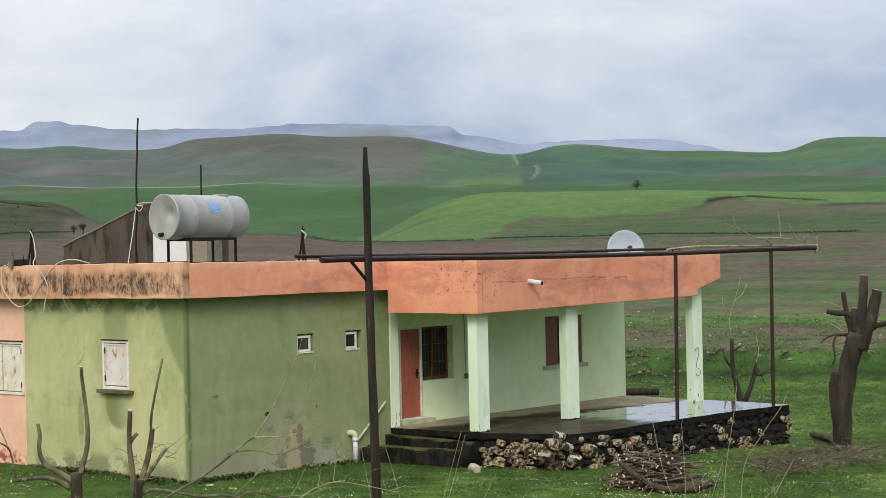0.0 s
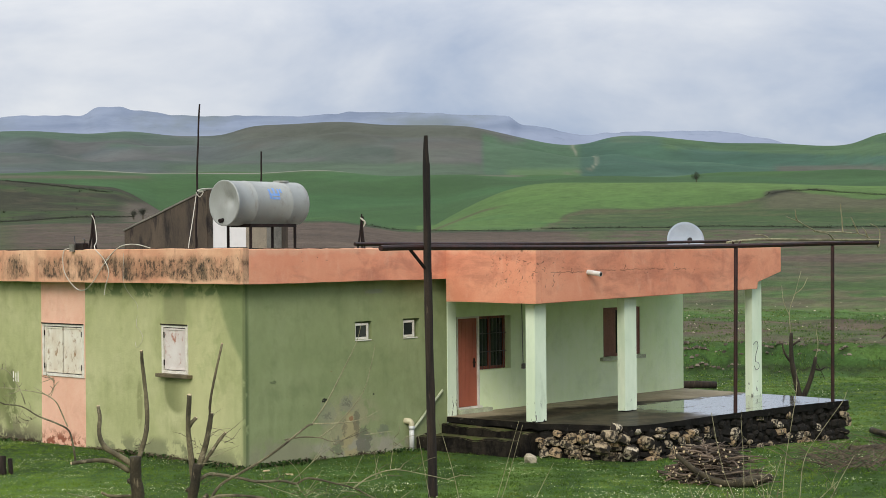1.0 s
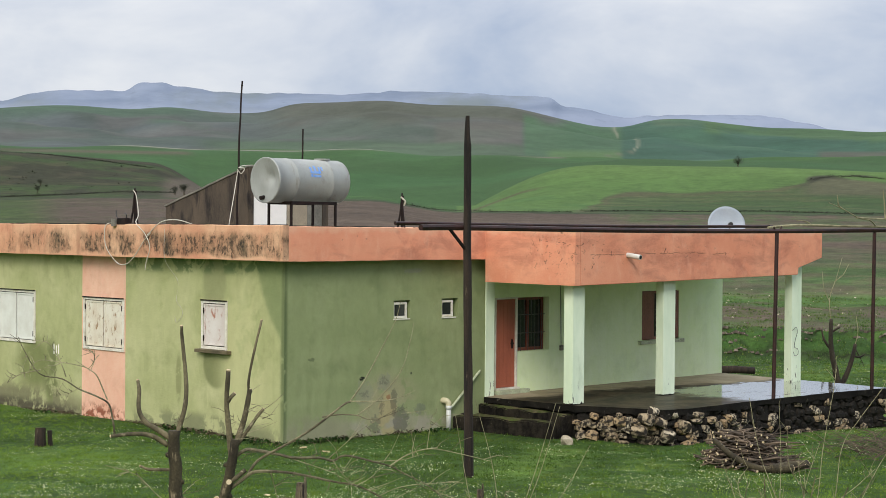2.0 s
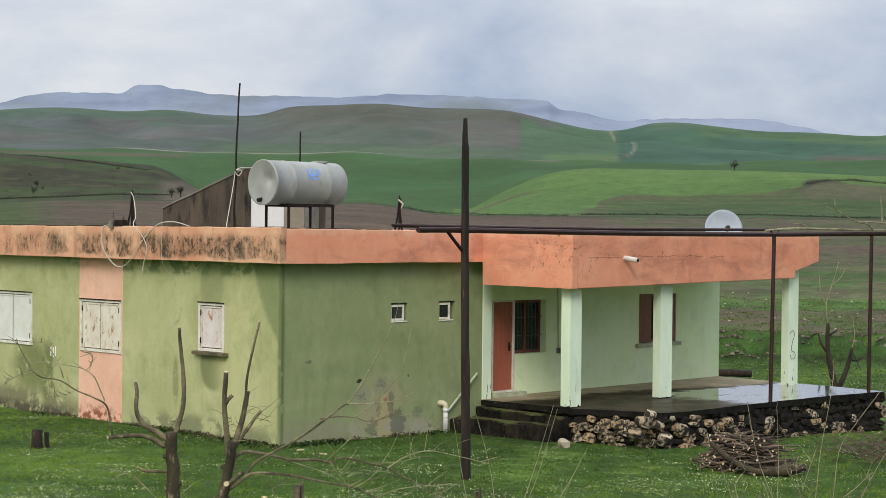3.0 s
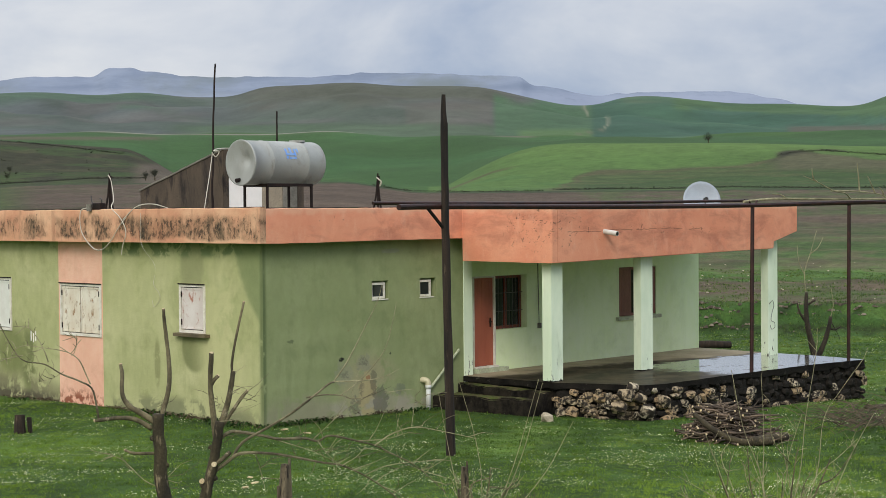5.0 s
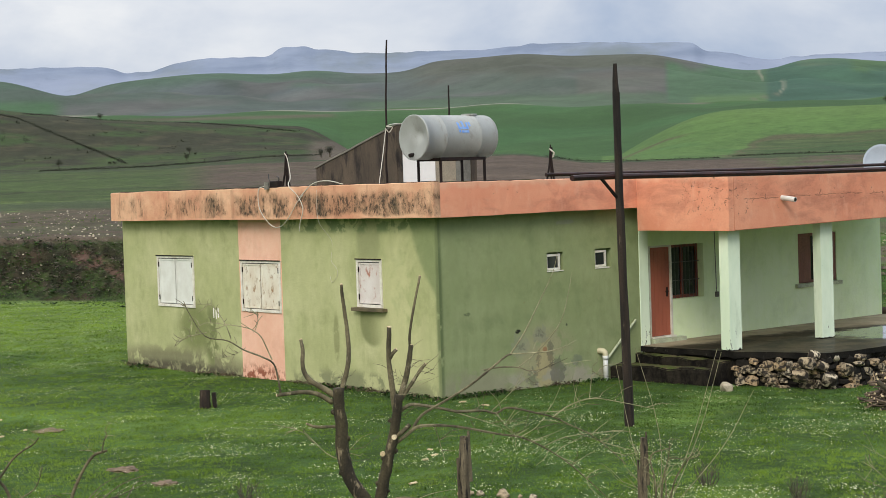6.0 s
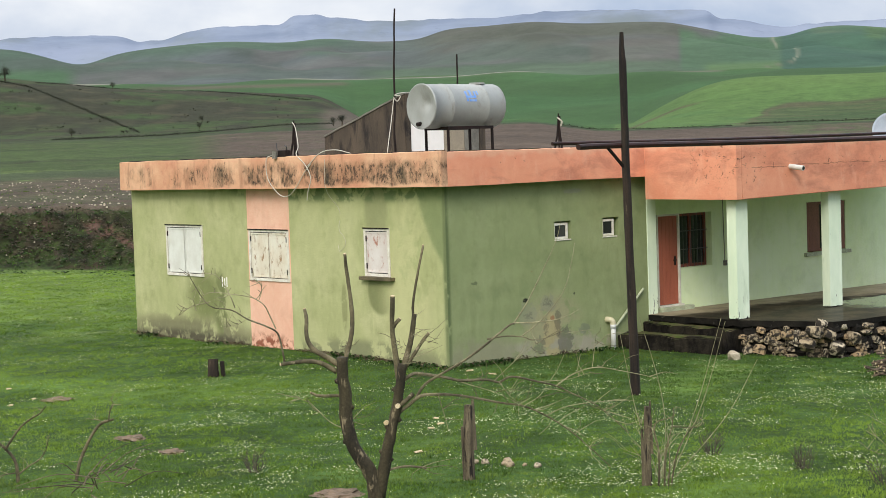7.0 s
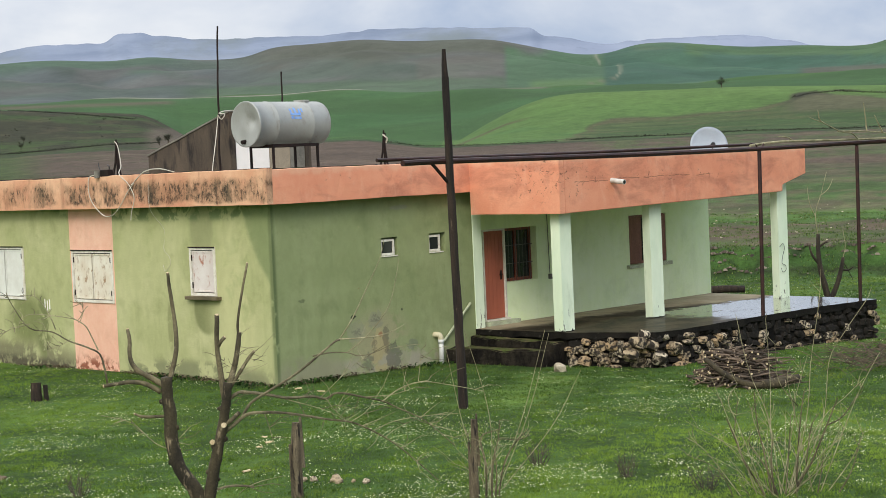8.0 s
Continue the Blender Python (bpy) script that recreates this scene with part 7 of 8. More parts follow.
sapling(-3.94, -14.14, "spreading bush of grey leafless shoots", [
    ([(0.14, -0.1), (0.2, 0.15), (0.385, 0.43), (0.6, 0.89), (0.735, 1.2)], 0.017, 0.006),
    ([(-0.16, -0.1), (-0.28, 0.17), (-0.455, 0.47), (-0.57, 0.78), (-0.665, 1.03)], 0.013, 0.005),
    ([(-0.57, 0.85), (-0.51, 1.27)], 0.006, 0.003),
    ([(0.0, -0.1), (-0.175, 0.36), (-0.35, 0.64), (-0.4, 0.75)], 0.010, 0.004),
    ([(-0.1, -0.1), (-0.21, 0.57), (-0.28, 0.92), (-0.315, 1.34)], 0.011, 0.004),
    ([(-0.07, -0.1), (-0.12, 0.43), (-0.09, 0.75)], 0.012, 0.005),
    ([(0.6, 0.87), (0.8, 0.98), (1.05, 1.34)], 0.009, 0.004),
    ([(0.18, 0.1), (0.23, 0.71), (0.28, 1.13), (0.33, 1.34)], 0.011, 0.004),
    ([(0.23, 1.13), (0.0, 1.45), (-0.03, 1.9)], 0.006, 0.003),
    ([(0.315, 0.4), (0.385, 0.85), (0.49, 1.03)], 0.008, 0.004),
    ([(0.63, -0.1), (0.875, 0.29), (1.0, 0.71)], 0.009, 0.004),
    ([(0.03, -0.1), (0.1, 0.57), (0.14, 1.0)], 0.009, 0.004),
    ([(0.42, -0.1), (0.52, 0.36), (0.54, 0.57)], 0.008, 0.003),
    ([(-0.3, -0.1), (-0.54, 0.26)], 0.007, 0.003),
    ([(-0.55, -0.1), (-0.77, 0.38), (-1.15, 0.6)], 0.007, 0.003)], 81, 5)
for gx, gy, gs in ((-3.82, -10.09, 0.16), (-3.92, -11.73, 0.12), (-4.15, -13.18, 0.22), (-8.83, -6.28, 0.15)):
    thicket("dry_weed", gx, gy, 22, 0.36, gs, int(gx * 10) + 199, "small tuft of dark dead weed", (), weed_stalk)


def firewood():
    """A heap of cut branches."""
    rnd = random.Random(31)
    z = float(lawn_z(5.2, -6.9)) + 0.0
    h = thing("firewood_pile", "heap of cut branches and a log on the grass", "firewood", (5.4, -7.1, z))
    right = Vector((0.70, -0.71, 0))
    back = Vector((0.71, 0.70, 0))
    HEAP = Vector((5.1, -7.45, z))
    meshes = []
    for k in range(8):
        bm = bmesh.new()
        q = random.Random(50 + k)
        pts = [Vector((s, q.uniform(-0.05, 0.05), q.uniform(-0.04, 0.04))) for s in (-0.5, -0.2, 0.15, 0.5)]
        tube(bm, smooth_path(pts, 3), (0.015, 0.008), 6, 0.1, k)
        if k % 2:
            tube(bm, [pts[2], pts[2] + Vector((0.15, 0.1, 0.05))], (0.012, 0.006), 5)
        me = mesh_of("stick", bm)
        me.materials.append(stick_bark)
        me.materials.append(cut_wood)
        for p in me.polygons:
            p.material_index = 1 if len(p.vertices) == 6 else 0
            p.use_smooth = len(p.vertices) != 6
        meshes.append(me)
    for i in range(290):
        layer = rnd.random()
        a, d = rnd.gauss(-0.05, 0.4) * (1.15 - layer * 0.7), rnd.gauss(0, 0.42) * (1.1 - layer * 0.6)
        p = HEAP + right * max(-0.62, min(0.62, a)) + back * max(-0.75, min(0.75, d)) + Vector((0, 0, 0.05 + layer * 0.62 * math.exp(-(a * a + d * d) * 1.1)))
        ob = new("stick", rnd.choice(meshes))
        ob.parent = h
        s = rnd.uniform(0.45, 1.1)
        ob.matrix_local = h.matrix_world.inverted() @ Matrix.LocRotScale(p, Euler((rnd.uniform(0, 6.28), rnd.uniform(-0.25, 0.25), rnd.gauss(*rnd.choice(((-0.75, 0.35), (-0.6, 0.5), (0.3, 0.5)))))), (s, *[rnd.uniform(0.7, 1.7)] * 2))
    def log(pts, r0, r1, seed):
        line = smooth_path([HEAP + right * a + back * d + Vector((0, 0, q)) for a, d, q in pts], 5)
        ob = part("log", tube(bmesh.new(), line, (r0, r1), 10, 0.06, seed), bark, h, "", True)
        cut_face(ob, line[-2], line[-1], r1)
    log([(-0.75, -0.45, 0.55), (-0.45, -0.75, 0.3), (0.0, -0.95, 0.1), (0.62, -0.9, 0.1)], 0.045, 0.075, 2)
    log([(0.2, -1.0, 0.1), (0.5, -0.8, 0.12), (0.95, -0.55, 0.13)], 0.085, 0.085, 3)
    log([(-0.2, 0.1, 0.6), (0.3, 0.2, 0.5), (0.7, 0.1, 0.42)], 0.04, 0.04, 4)


firewood()


def brush_heap(x, y, n, size, seed, label):
    rnd = random.Random(seed)
    z = float(lawn_z(x, y))
    h = thing("brush_heap", label, "brush", (x, y, z))
    for i in range(n * 5):
        bm = bmesh.new()
        a, l = rnd.uniform(0, 6.28), rnd.uniform(0.4, 1.2)
        p = Vector((x + rnd.gauss(0, size * 0.5), y + rnd.gauss(0, size * 0.4), z + rnd.uniform(0.02, 0.3)))
        d = Vector((math.cos(a) * l, math.sin(a) * l, rnd.uniform(-0.1, 0.35)))
        line = smooth_path([p, p + d * 0.5 + Vector((0, 0, rnd.uniform(0, 0.15))), p + d], 3)
        for v in line:
            v.z = max(v.z, z + 0.01)
        tube(bm, line, (0.008, 0.003), 5)
        part("branch", bm, stick_bark, h)


brush_heap(8.2, -8.4, 26, 0.95, 41, "low heap of dead grey brushwood on the grass")
brush_heap(-10.95, -5.75, 5, 0.5, 43, "few dead pale twigs lying in the grass")
brush_heap(10.7, -8.6, 24, 1.5, 42, "scattered dead brushwood round the pollarded tree")
for pts, r in (([(15.6, -4.95, -0.06), (14.8, -5.85, -0.05), (13.95, -6.55, -0.04)], 0.08), ([(11.7, -6.57, -0.03), (12.3, -6.8, -0.03), (13.1, -7.15, -0.04)], 0.06)):
    lg = part("fallen_log", tube(bmesh.new(), smooth_path(pts, 4), r, 9, 0.1, 3), bark, None, "", True)
    tagged(lg, "dark fallen log lying on the grass", "log", "fallen logs")


x, y = 23.1, 5.4
lg = part("fallen_log", tube(bmesh.new(), [(x - 0.5, y + 0.4, 0.04), (x, y, 0.06), (x + 0.45, y - 0.5, 0.04)], (0.13, 0.11), 10, 0.2, 9), black_wood, None, "", True)
tagged(lg, "thick dark log lying in the grass behind the house", "log", "fallen logs")


def boulder(x, y, size, seed, material, label, group=""):
    rnd = random.Random(seed)
    z = float(lawn_z(x, y))
    bm = bmesh.new()
    bmesh.ops.create_icosphere(bm, subdivisions=2, radius=1.0)
    for v in bm.verts:
        n = noise.noise(v.co * 1.4 + Vector((seed * 3.1, 0, 0)))
        v.co *= 1 + 0.45 * n + 0.16 * noise.noise(v.co * 4.0 + Vector((0, seed, 0)))
        v.co = Vector((v.co.x * size * rnd.uniform(0.98, 1.02), v.co.y * size * 0.8, v.co.z * size * 0.7))
    ob = part("stone", bm, material, None, "", False)
    ob.location, ob.rotation_euler = (x, y, z + size * 0.35), (0, 0, rnd.uniform(0, 6))
    return tagged(ob, label, "stone", group)


boulder(4.95, -3.1, 0.17, 1, field_stone, "pale round boulder at the foot of the steps")
for i, (x, y, s) in enumerate(((-6.45, -8.1, 0.07), (-6.35, -8.22, 0.06), (-6.2, -8.5, 0.09), (-6.25, -8.62, 0.07), (-6.05, -8.95, 0.06), (-6.5, -7.98, 0.05), (-6.1, -8.75, 0.04))):
    boulder(x, y, s, 10 + i, limestone, "pale stone in a short row on the grass", "stones in the grass")
for i, (x, y, z, s) in enumerate(((5.93, -4.38, 0.58, 0.18), (6.16, -4.38, 0.73, 0.15), (6.26, -4.48, 0.51, 0.16), (6.56, -4.58, 0.66, 0.10), (5.80, -4.29, 0.36, 0.17), (6.34, -4.62, 0.24, 0.17), (6.75, -4.72, 0.42, 0.15))):
    me = stone_mesh(60 + i)
    me.materials.append(field_stone if i == 3 else limestone)
    ob = new("stone", me)
    ob.matrix_world = Matrix.LocRotScale(Vector((x, y, z)), Euler((0.2 * i, 0.3 - 0.1 * i, 0.5 * i)), (s * 1.9, s * 1.7, s * 1.5))
    tagged(ob, "large loose stone bulging from the terrace wall's corner", "stone", "stones on the terrace")


def wood_chip(x, y, length, seed):
    """A pale chip of split wood lying in the grass."""
    rnd = random.Random(seed)
    bm = new_box(-length * 0.24, length * 0.24, -0.02, 0.02, 0.0, 0.018, bevel=0.006)
    for v in bm.verts:
        v.co += Vector((rnd.uniform(-0.02, 0.02), rnd.uniform(-0.012, 0.012), rnd.uniform(-0.006, 0.006)))
    ob = part("wood_chip", bm, cut_wood)
    ob.location, ob.rotation_euler = (x, y, float(lawn_z(x, y)) + 0.012), (0.1, rnd.uniform(-0.15, 0.15), rnd.uniform(-1.2, 0.2))
    return tagged(ob, "pale chip of split wood in the grass", "wood chip", "wood chips")


for i, (x, y, q) in enumerate(((-4.3, -4.72, 0.16), (-4.61, -5.21, 0.2), (-4.98, -5.42, 0.14), (-0.09, -0.71, 0.26), (-0.1, -1.39, 0.3), (-7.12, 4.77, 0.16), (-7.39, 3.18, 0.12), (-8.04, 2.78, 0.12), (-6.4, -6.84, 0.3))):
    wood_chip(x, y, q, i)


def molehill(x, y, r, seed):
    z = float(lawn_z(x, y))
    bm = bmesh.new()
    bmesh.ops.create_icosphere(bm, subdivisions=3, radius=1.0)
    for v in bm.verts:
        n = noise.noise(v.co * 2.2 + Vector((seed, 0, 0)))
        fine = noise.noise(v.co * 7 + Vector((0, seed, 0)))
        v.co = Vector((v.co.x * r * (1 + 0.5 * n + 0.25 * fine), v.co.y * r * (1 + 0.5 * n + 0.25 * fine), v.co.z * 0.04 * (1 + 0.9 * n + 0.8 * fine)))
    ob = part("molehill", bm, soil, None)
    ob.location = (x, y, z + 0.002)
    return tagged(ob, "low mound of bare brown soil in the grass", "molehill", "molehills")


molehill(-7.11, 2.76, 0.27, 1)
molehill(-8.58, -2.48, 0.22, 2)
molehill(-8.76, -3.99, 0.18, 3)
molehill(-8.97, -8.38, 0.3, 4)


# ---- distant trees, field stones ----
def far_tree(b, r, h, seed, label, bare=True):
    rnd = random.Random(seed)
    x, y, z = land_at(b, r)
    t = thing("field_tree", label, "tree", (x, y, z), "trees in the fields")
    part("trunk", tube(bmesh.new(), [(x, y, z - 0.3), (x, y, z + h * 0.3), (x, y, z + h * 0.5)], [h * 0.05, h * 0.04, h * 0.02], 7), bark, t)
    bm = bmesh.new()
    clumps = []
    for i in range(22):
        v = Vector((rnd.gauss(0, 1), rnd.gauss(0, 1), rnd.gauss(0, 0.9))).normalized() * rnd.uniform(0.1, 1.0) ** 0.7
        clumps.append((Vector((v.x * h * 0.34, v.y * h * 0.34, h * 0.56 + v.z * h * 0.32)), h * rnd.uniform(0.07, 0.15)))
    for i in range(2600):
        c, w = rnd.choice(clumps)
        p = Vector((x, y, z)) + c + Vector((rnd.gauss(0, w), rnd.gauss(0, w), rnd.gauss(0, w * 0.8)))
        q = h * rnd.uniform(0.012, 0.03)
        bm.faces.new([bm.verts.new(p + Vector((rnd.uniform(-q, q), rnd.uniform(-q, q), rnd.uniform(-q, q)))) for _ in range(3)])
    part("crown", bm, far_leaf, t)
    bm = bmesh.new()
    for i in range(9):
        a = rnd.uniform(0, 6.28)
        tube(bm, [(x, y, z + h * 0.3), (x + math.cos(a) * h * 0.2, y + math.sin(a) * h * 0.2, z + h * rnd.uniform(0.5, 0.75))], (h * 0.014, h * 0.004), 5)
    part("limb", bm, far_leaf, t)


far_tree(9.75, 640, 4.6, 1, "lone dark round tree in the green fields")
far_tree(-20.9, 548, 6.0, 2, "dark bushy tree on the hedge line")
far_tree(-19.95, 540, 5.4, 3, "dark bushy tree on the hedge line")
for i, (b, r, h) in enumerate(((-16.5, 540, 2.6), (-13.6, 430, 2.0), (-9.2, 350, 2.2), (-8.9, 352, 2.8), (-13.7, 400, 1.8), (-17.9, 380, 2.0))):
    far_tree(b, r, h, 10 + i, "small dark shrub on the hillside")


def scatter_stones():
    """Pale stones strewn over the ploughed strips and along the bank."""
    rnd = np.random.RandomState(6)
    verts, faces = [], []
    base = np.array([(-1, -1, -0.4), (1, -0.8, -0.4), (0.9, 1, -0.4), (-1, 0.9, -0.4), (-0.5, -0.6, 0.6), (0.6, -0.5, 0.7), (0.5, 0.5, 0.5), (-0.6, 0.6, 0.6)])
    quads = np.array([(0, 1, 5, 4), (1, 2, 6, 5), (2, 3, 7, 6), (3, 0, 4, 7), (4, 5, 6, 7)])
    b = np.concatenate([rnd.uniform(-24, -9, 760), rnd.uniform(5, 21, 220)])
    r = np.concatenate([rnd.uniform(78, 125, 760), rnd.uniform(66, 100, 220)])
    size = np.concatenate([rnd.choice([0.025, 0.03, 0.035, 0.045, 0.06], 760), rnd.choice([0.02, 0.025, 0.03, 0.05], 220)])
    for n, (p, q) in enumerate(zip(land_many(b, r), size)):
        v = base * q * (1 + 0.3 * rnd.uniform(-1, 1, (8, 3)))
        a = rnd.uniform(0, 6.28)
        rot = np.array([[math.cos(a), -math.sin(a), 0], [math.sin(a), math.cos(a), 0], [0, 0, 1]])
        verts.append(v @ rot.T + p + (0, 0, q * 0.2))
        faces.append(quads + 8 * n)
    me = raw_mesh("field_stones", np.concatenate(verts), np.concatenate(faces), 4, field_stone)
    tagged(new("field_stones", me), "pale stones strewn over the ploughed strips", "stones", kind="stuff")
    r = np.linspace(68, 84, 60)
    slope = land_many(np.full(60, -20.43), r)
    x, y, z = slope[int(np.argmax(np.degrees(np.arctan2(slope[:, 2] - 4.44, r)) >= -1.6))]
    big = boulder(x, y, 0.2, 77, field_stone, "large pale stone on the bank")
    big.location.z = z + 0.06


scatter_stones()


def places_at(b, e, lo=302.0, hi=562.0, steps=90):
    """Places on the land at bearings b that show e degrees above eye level."""
    r = np.linspace(lo, hi, steps)
    B, Rr = np.meshgrid(b, r, indexing="ij")
    z = land_many(B, Rr)[..., 2]
    seen = np.degrees(np.arctan2(z - 4.44, Rr)) >= np.asarray(e)[:, None]
    k = np.where(seen.any(1), seen.argmax(1), len(r) - 1)
    return land_many(b, r[k])


def rubble_bank():
    """Dull rubble along the foot of the bank."""
    rnd = np.random.RandomState(16)
    base = np.array([(-1, -1, -0.4), (1, -0.8, -0.4), (0.9, 1, -0.4), (-1, 0.9, -0.4), (-0.5, -0.6, 0.6), (0.6, -0.5, 0.7), (0.5, 0.5, 0.5), (-0.6, 0.6, 0.6)])
    quads = np.array([(0, 1, 5, 4), (1, 2, 6, 5), (2, 3, 7, 6), (3, 0, 4, 7), (4, 5, 6, 7)])
    verts, faces = [], []
    piles = ((9.3, -3.62, 0.35), (10.35, -3.58, 0.45), (12.55, -3.5, 0.5), (13.1, -3.45, 0.35), (11.6, -3.45, 0.3), (10.2, -4.1, 0.7), (14.6, -3.4, 0.5), (9.6, -3.35, 0.3))
    b = np.concatenate([c + rnd.normal(0, w * 1.2, 34) for c, _, w in piles])
    e = np.concatenate([h + rnd.normal(0, 0.15, 34) for _, h, _ in piles])
    for (x, y, z), sz in zip(places_at(b, e, 46.0, 110.0), rnd.choice([0.03, 0.04, 0.05, 0.06, 0.08], len(b))):
        a = rnd.uniform(0, 6.28)
        rot = np.array([[math.cos(a), -math.sin(a), 0], [math.sin(a), math.cos(a), 0], [0, 0, 1]])
        faces.append(quads + 8 * len(verts))
        verts.append((base * sz * (1 + 0.3 * rnd.uniform(-1, 1, (8, 3)))) @ rot.T + (x, y, z + sz * 0.2))
    me = raw_mesh("bank_rubble", np.concatenate(verts), np.concatenate(faces), 4, bank_stone)
    tagged(new("bank_rubble", me), "dull rubble strewn along the grassy bank", "stones", kind="stuff")


rubble_bank()


def bank_weeds(name, n, size, material, lo, seed, label):
    """Ragged clods and weeds over the western bank's face."""
    rnd = np.random.RandomState(seed)
    b = rnd.uniform(-25, -14.5, n)
    e = rnd.uniform(lo, -1.28, n) - 0.08 * np.clip(b + 20, 0, 6)
    p = np.repeat(places_at(b, e, 46.0, 90.0, 600), 6, axis=0)
    s = np.repeat(size * rnd.choice([0.4, 0.6, 0.8, 1.0, 1.6], n), 6)[:, None]
    c = p + rnd.normal(0, 1, p.shape) * s * (1, 1, 0.0) + np.abs(rnd.normal(0, 1, p.shape)) * s * (0, 0, 0.4)
    tri = c[:, None, :] + rnd.uniform(-1, 1, (len(c), 3, 3)) * s[:, None] * (0.9, 0.9, 0.5)
    me = raw_mesh(name, tri.reshape(-1, 3), np.arange(len(c) * 3).reshape(-1, 3), 3, material)
    tagged(new(name, me), label, "weeds", kind="stuff")


bank_weeds("bank_weeds", 2600, 0.07, weed_leaf, -3.5, 61, "dark green weeds over the earth bank")
bank_weeds("bank_clods", 3000, 0.06, bank_stone, -3.1, 62, "dark brown clods and dead weeds on the earth bank")


def hedge(name, line, size, per_degree, seed, label):
    """A thin broken hedge along a line of (bearing, height) in degrees: many small dark clumps."""
    rnd = np.random.RandomState(seed)
    b, e = [], []
    for (b0, e0), (b1, e1) in zip(line, line[1:]):
        n = max(2, int(math.hypot(b1 - b0, e1 - e0) * per_degree))
        t = (np.arange(n) + rnd.uniform(0, 1, n)) / n
        b.append(b0 + (b1 - b0) * t)
        e.append(e0 + (e1 - e0) * t + rnd.normal(0, 0.008, n))
    b, e = np.concatenate(b), np.concatenate(e)
    p = np.repeat(places_at(b, e), 10, axis=0)
    s = np.repeat(size * rnd.choice([0.4, 0.6, 0.8, 1.0, 1.5], len(b)), 10)[:, None]
    c = p + rnd.normal(0, 1, p.shape) * s * (1, 1, 0.0) + np.abs(rnd.normal(0, 1, p.shape)) * s * (0, 0, 0.5)
    tri = c[:, None, :] + rnd.uniform(-1, 1, (len(c), 3, 3)) * s[:, None] * 0.55
    me = raw_mesh(name, tri.reshape(-1, 3), np.arange(len(c) * 3).reshape(-1, 3), 3, far_leaf)
    tagged(new(name, me), label, "hedge", kind="stuff")


hedge("hedge", [(-21.5, 2.95), (-20.0, 2.80), (-19.2, 2.62), (-18.4, 2.25), (-17.1, 1.65), (-15.7, 1.02)], 0.25, 170, 1, "thin dark hedge running down the hillside")
hedge("hedge", [(-19.0, 2.76), (-16.5, 2.58), (-14.2, 2.40), (-11.9, 2.18), (-10.0, 1.93)], 0.26, 110, 2, "low dark hedge along the hill's crest")
hedge("hedge", [(-18.5, 0.86), (-15.0, 0.90), (-13.0, 1.0), (-11.0, 1.12), (-9.2, 1.12)], 0.2, 140, 3, "low dark hedge at the foot of the hill")
hedge("hedge", [(4.6, 0.62), (6.5, 0.64), (8.2, 0.62), (10.5, 0.66), (13.0, 0.6), (17.0, 0.5)], 0.2, 90, 4, "dark weeds along a field edge")
hedge("hedge", [(12.0, 1.66), (12.7, 1.80), (13.6, 1.82), (14.6, 1.72), (16.0, 1.62)], 0.26, 90, 5, "dark scrub round a fallow knoll")
hedge("hedge", [(-1.6, 0.66), (0.5, 0.60), (2.5, 0.56), (4.2, 0.54)], 0.18, 70, 6, "dark weeds along a field edge")


def hillside_scrub():
    """Low dark scrub dotted singly over the western pasture."""
    rnd = np.random.RandomState(44)
    n = 170
    b, e = rnd.uniform(-23.5, -9.0, n), rnd.uniform(1.0, 2.7, n)
    keep = e < 2.9 - 0.0775 * (b + 21)
    p = np.repeat(places_at(b[keep], e[keep]), 14, axis=0)
    s = np.repeat(rnd.choice([0.15, 0.2, 0.25, 0.4, 0.7], int(keep.sum())), 14)[:, None]
    c = p + rnd.normal(0, 1, p.shape) * s * (0.8, 0.8, 0.0) + np.abs(rnd.normal(0, 1, p.shape)) * s * (0, 0, 0.6)
    tri = c[:, None, :] + rnd.uniform(-1, 1, (len(c), 3, 3)) * s[:, None] * 0.5
    me = raw_mesh("scrub", tri.reshape(-1, 3), np.arange(len(c) * 3).reshape(-1, 3), 3, far_leaf)
    tagged(new("scrub", me), "low dark scrub dotted over the hillside pasture", "scrub", kind="stuff")


hillside_scrub()


# ---- grass and daisies ----
def in_house(x, y):
    house_plan = (x > -0.03) & (y > -0.03) & (x < 15.2) & (y < 12.3)
    steps_plan = (x > 4.75 + 0.2 * np.clip(-y, 0, 3)) & (x < 6) & (y > -2.55) & (y < 0)
    terrace_plan = (x > 5.72 - 0.24 * (y + 2.6)) & (x < 14.6) & (y > -4.75 - 0.05 * np.clip(x - 9, 0, 9)) & (y < 0.3)
    return house_plan | steps_plan | terrace_plan


def spots(n, seed, lo=19.5, hi=74.0, power=0.8, bank=False):
    rnd = np.random.RandomState(seed)
    b = rnd.uniform(-24, 20.5, n)
    r = lo + (hi - lo) * rnd.uniform(0, 1, n) ** (1 / power)
    az = np.radians(AXIS + b)
    x, y = HOME[0] + r * np.sin(az), HOME[1] + r * np.cos(az)
    s = 0.896 * x + 0.444 * y + 0.5 * ripple(x, y, 9.0, 5)
    keep = ~in_house(x, y) & ((s > 29.6) & (s < 62) if bank else (s < 30.0))
    x, y, r, b = x[keep], y[keep], r[keep], b[keep]
    return x, y, land_z(b, r, x, y)[0], rnd, r


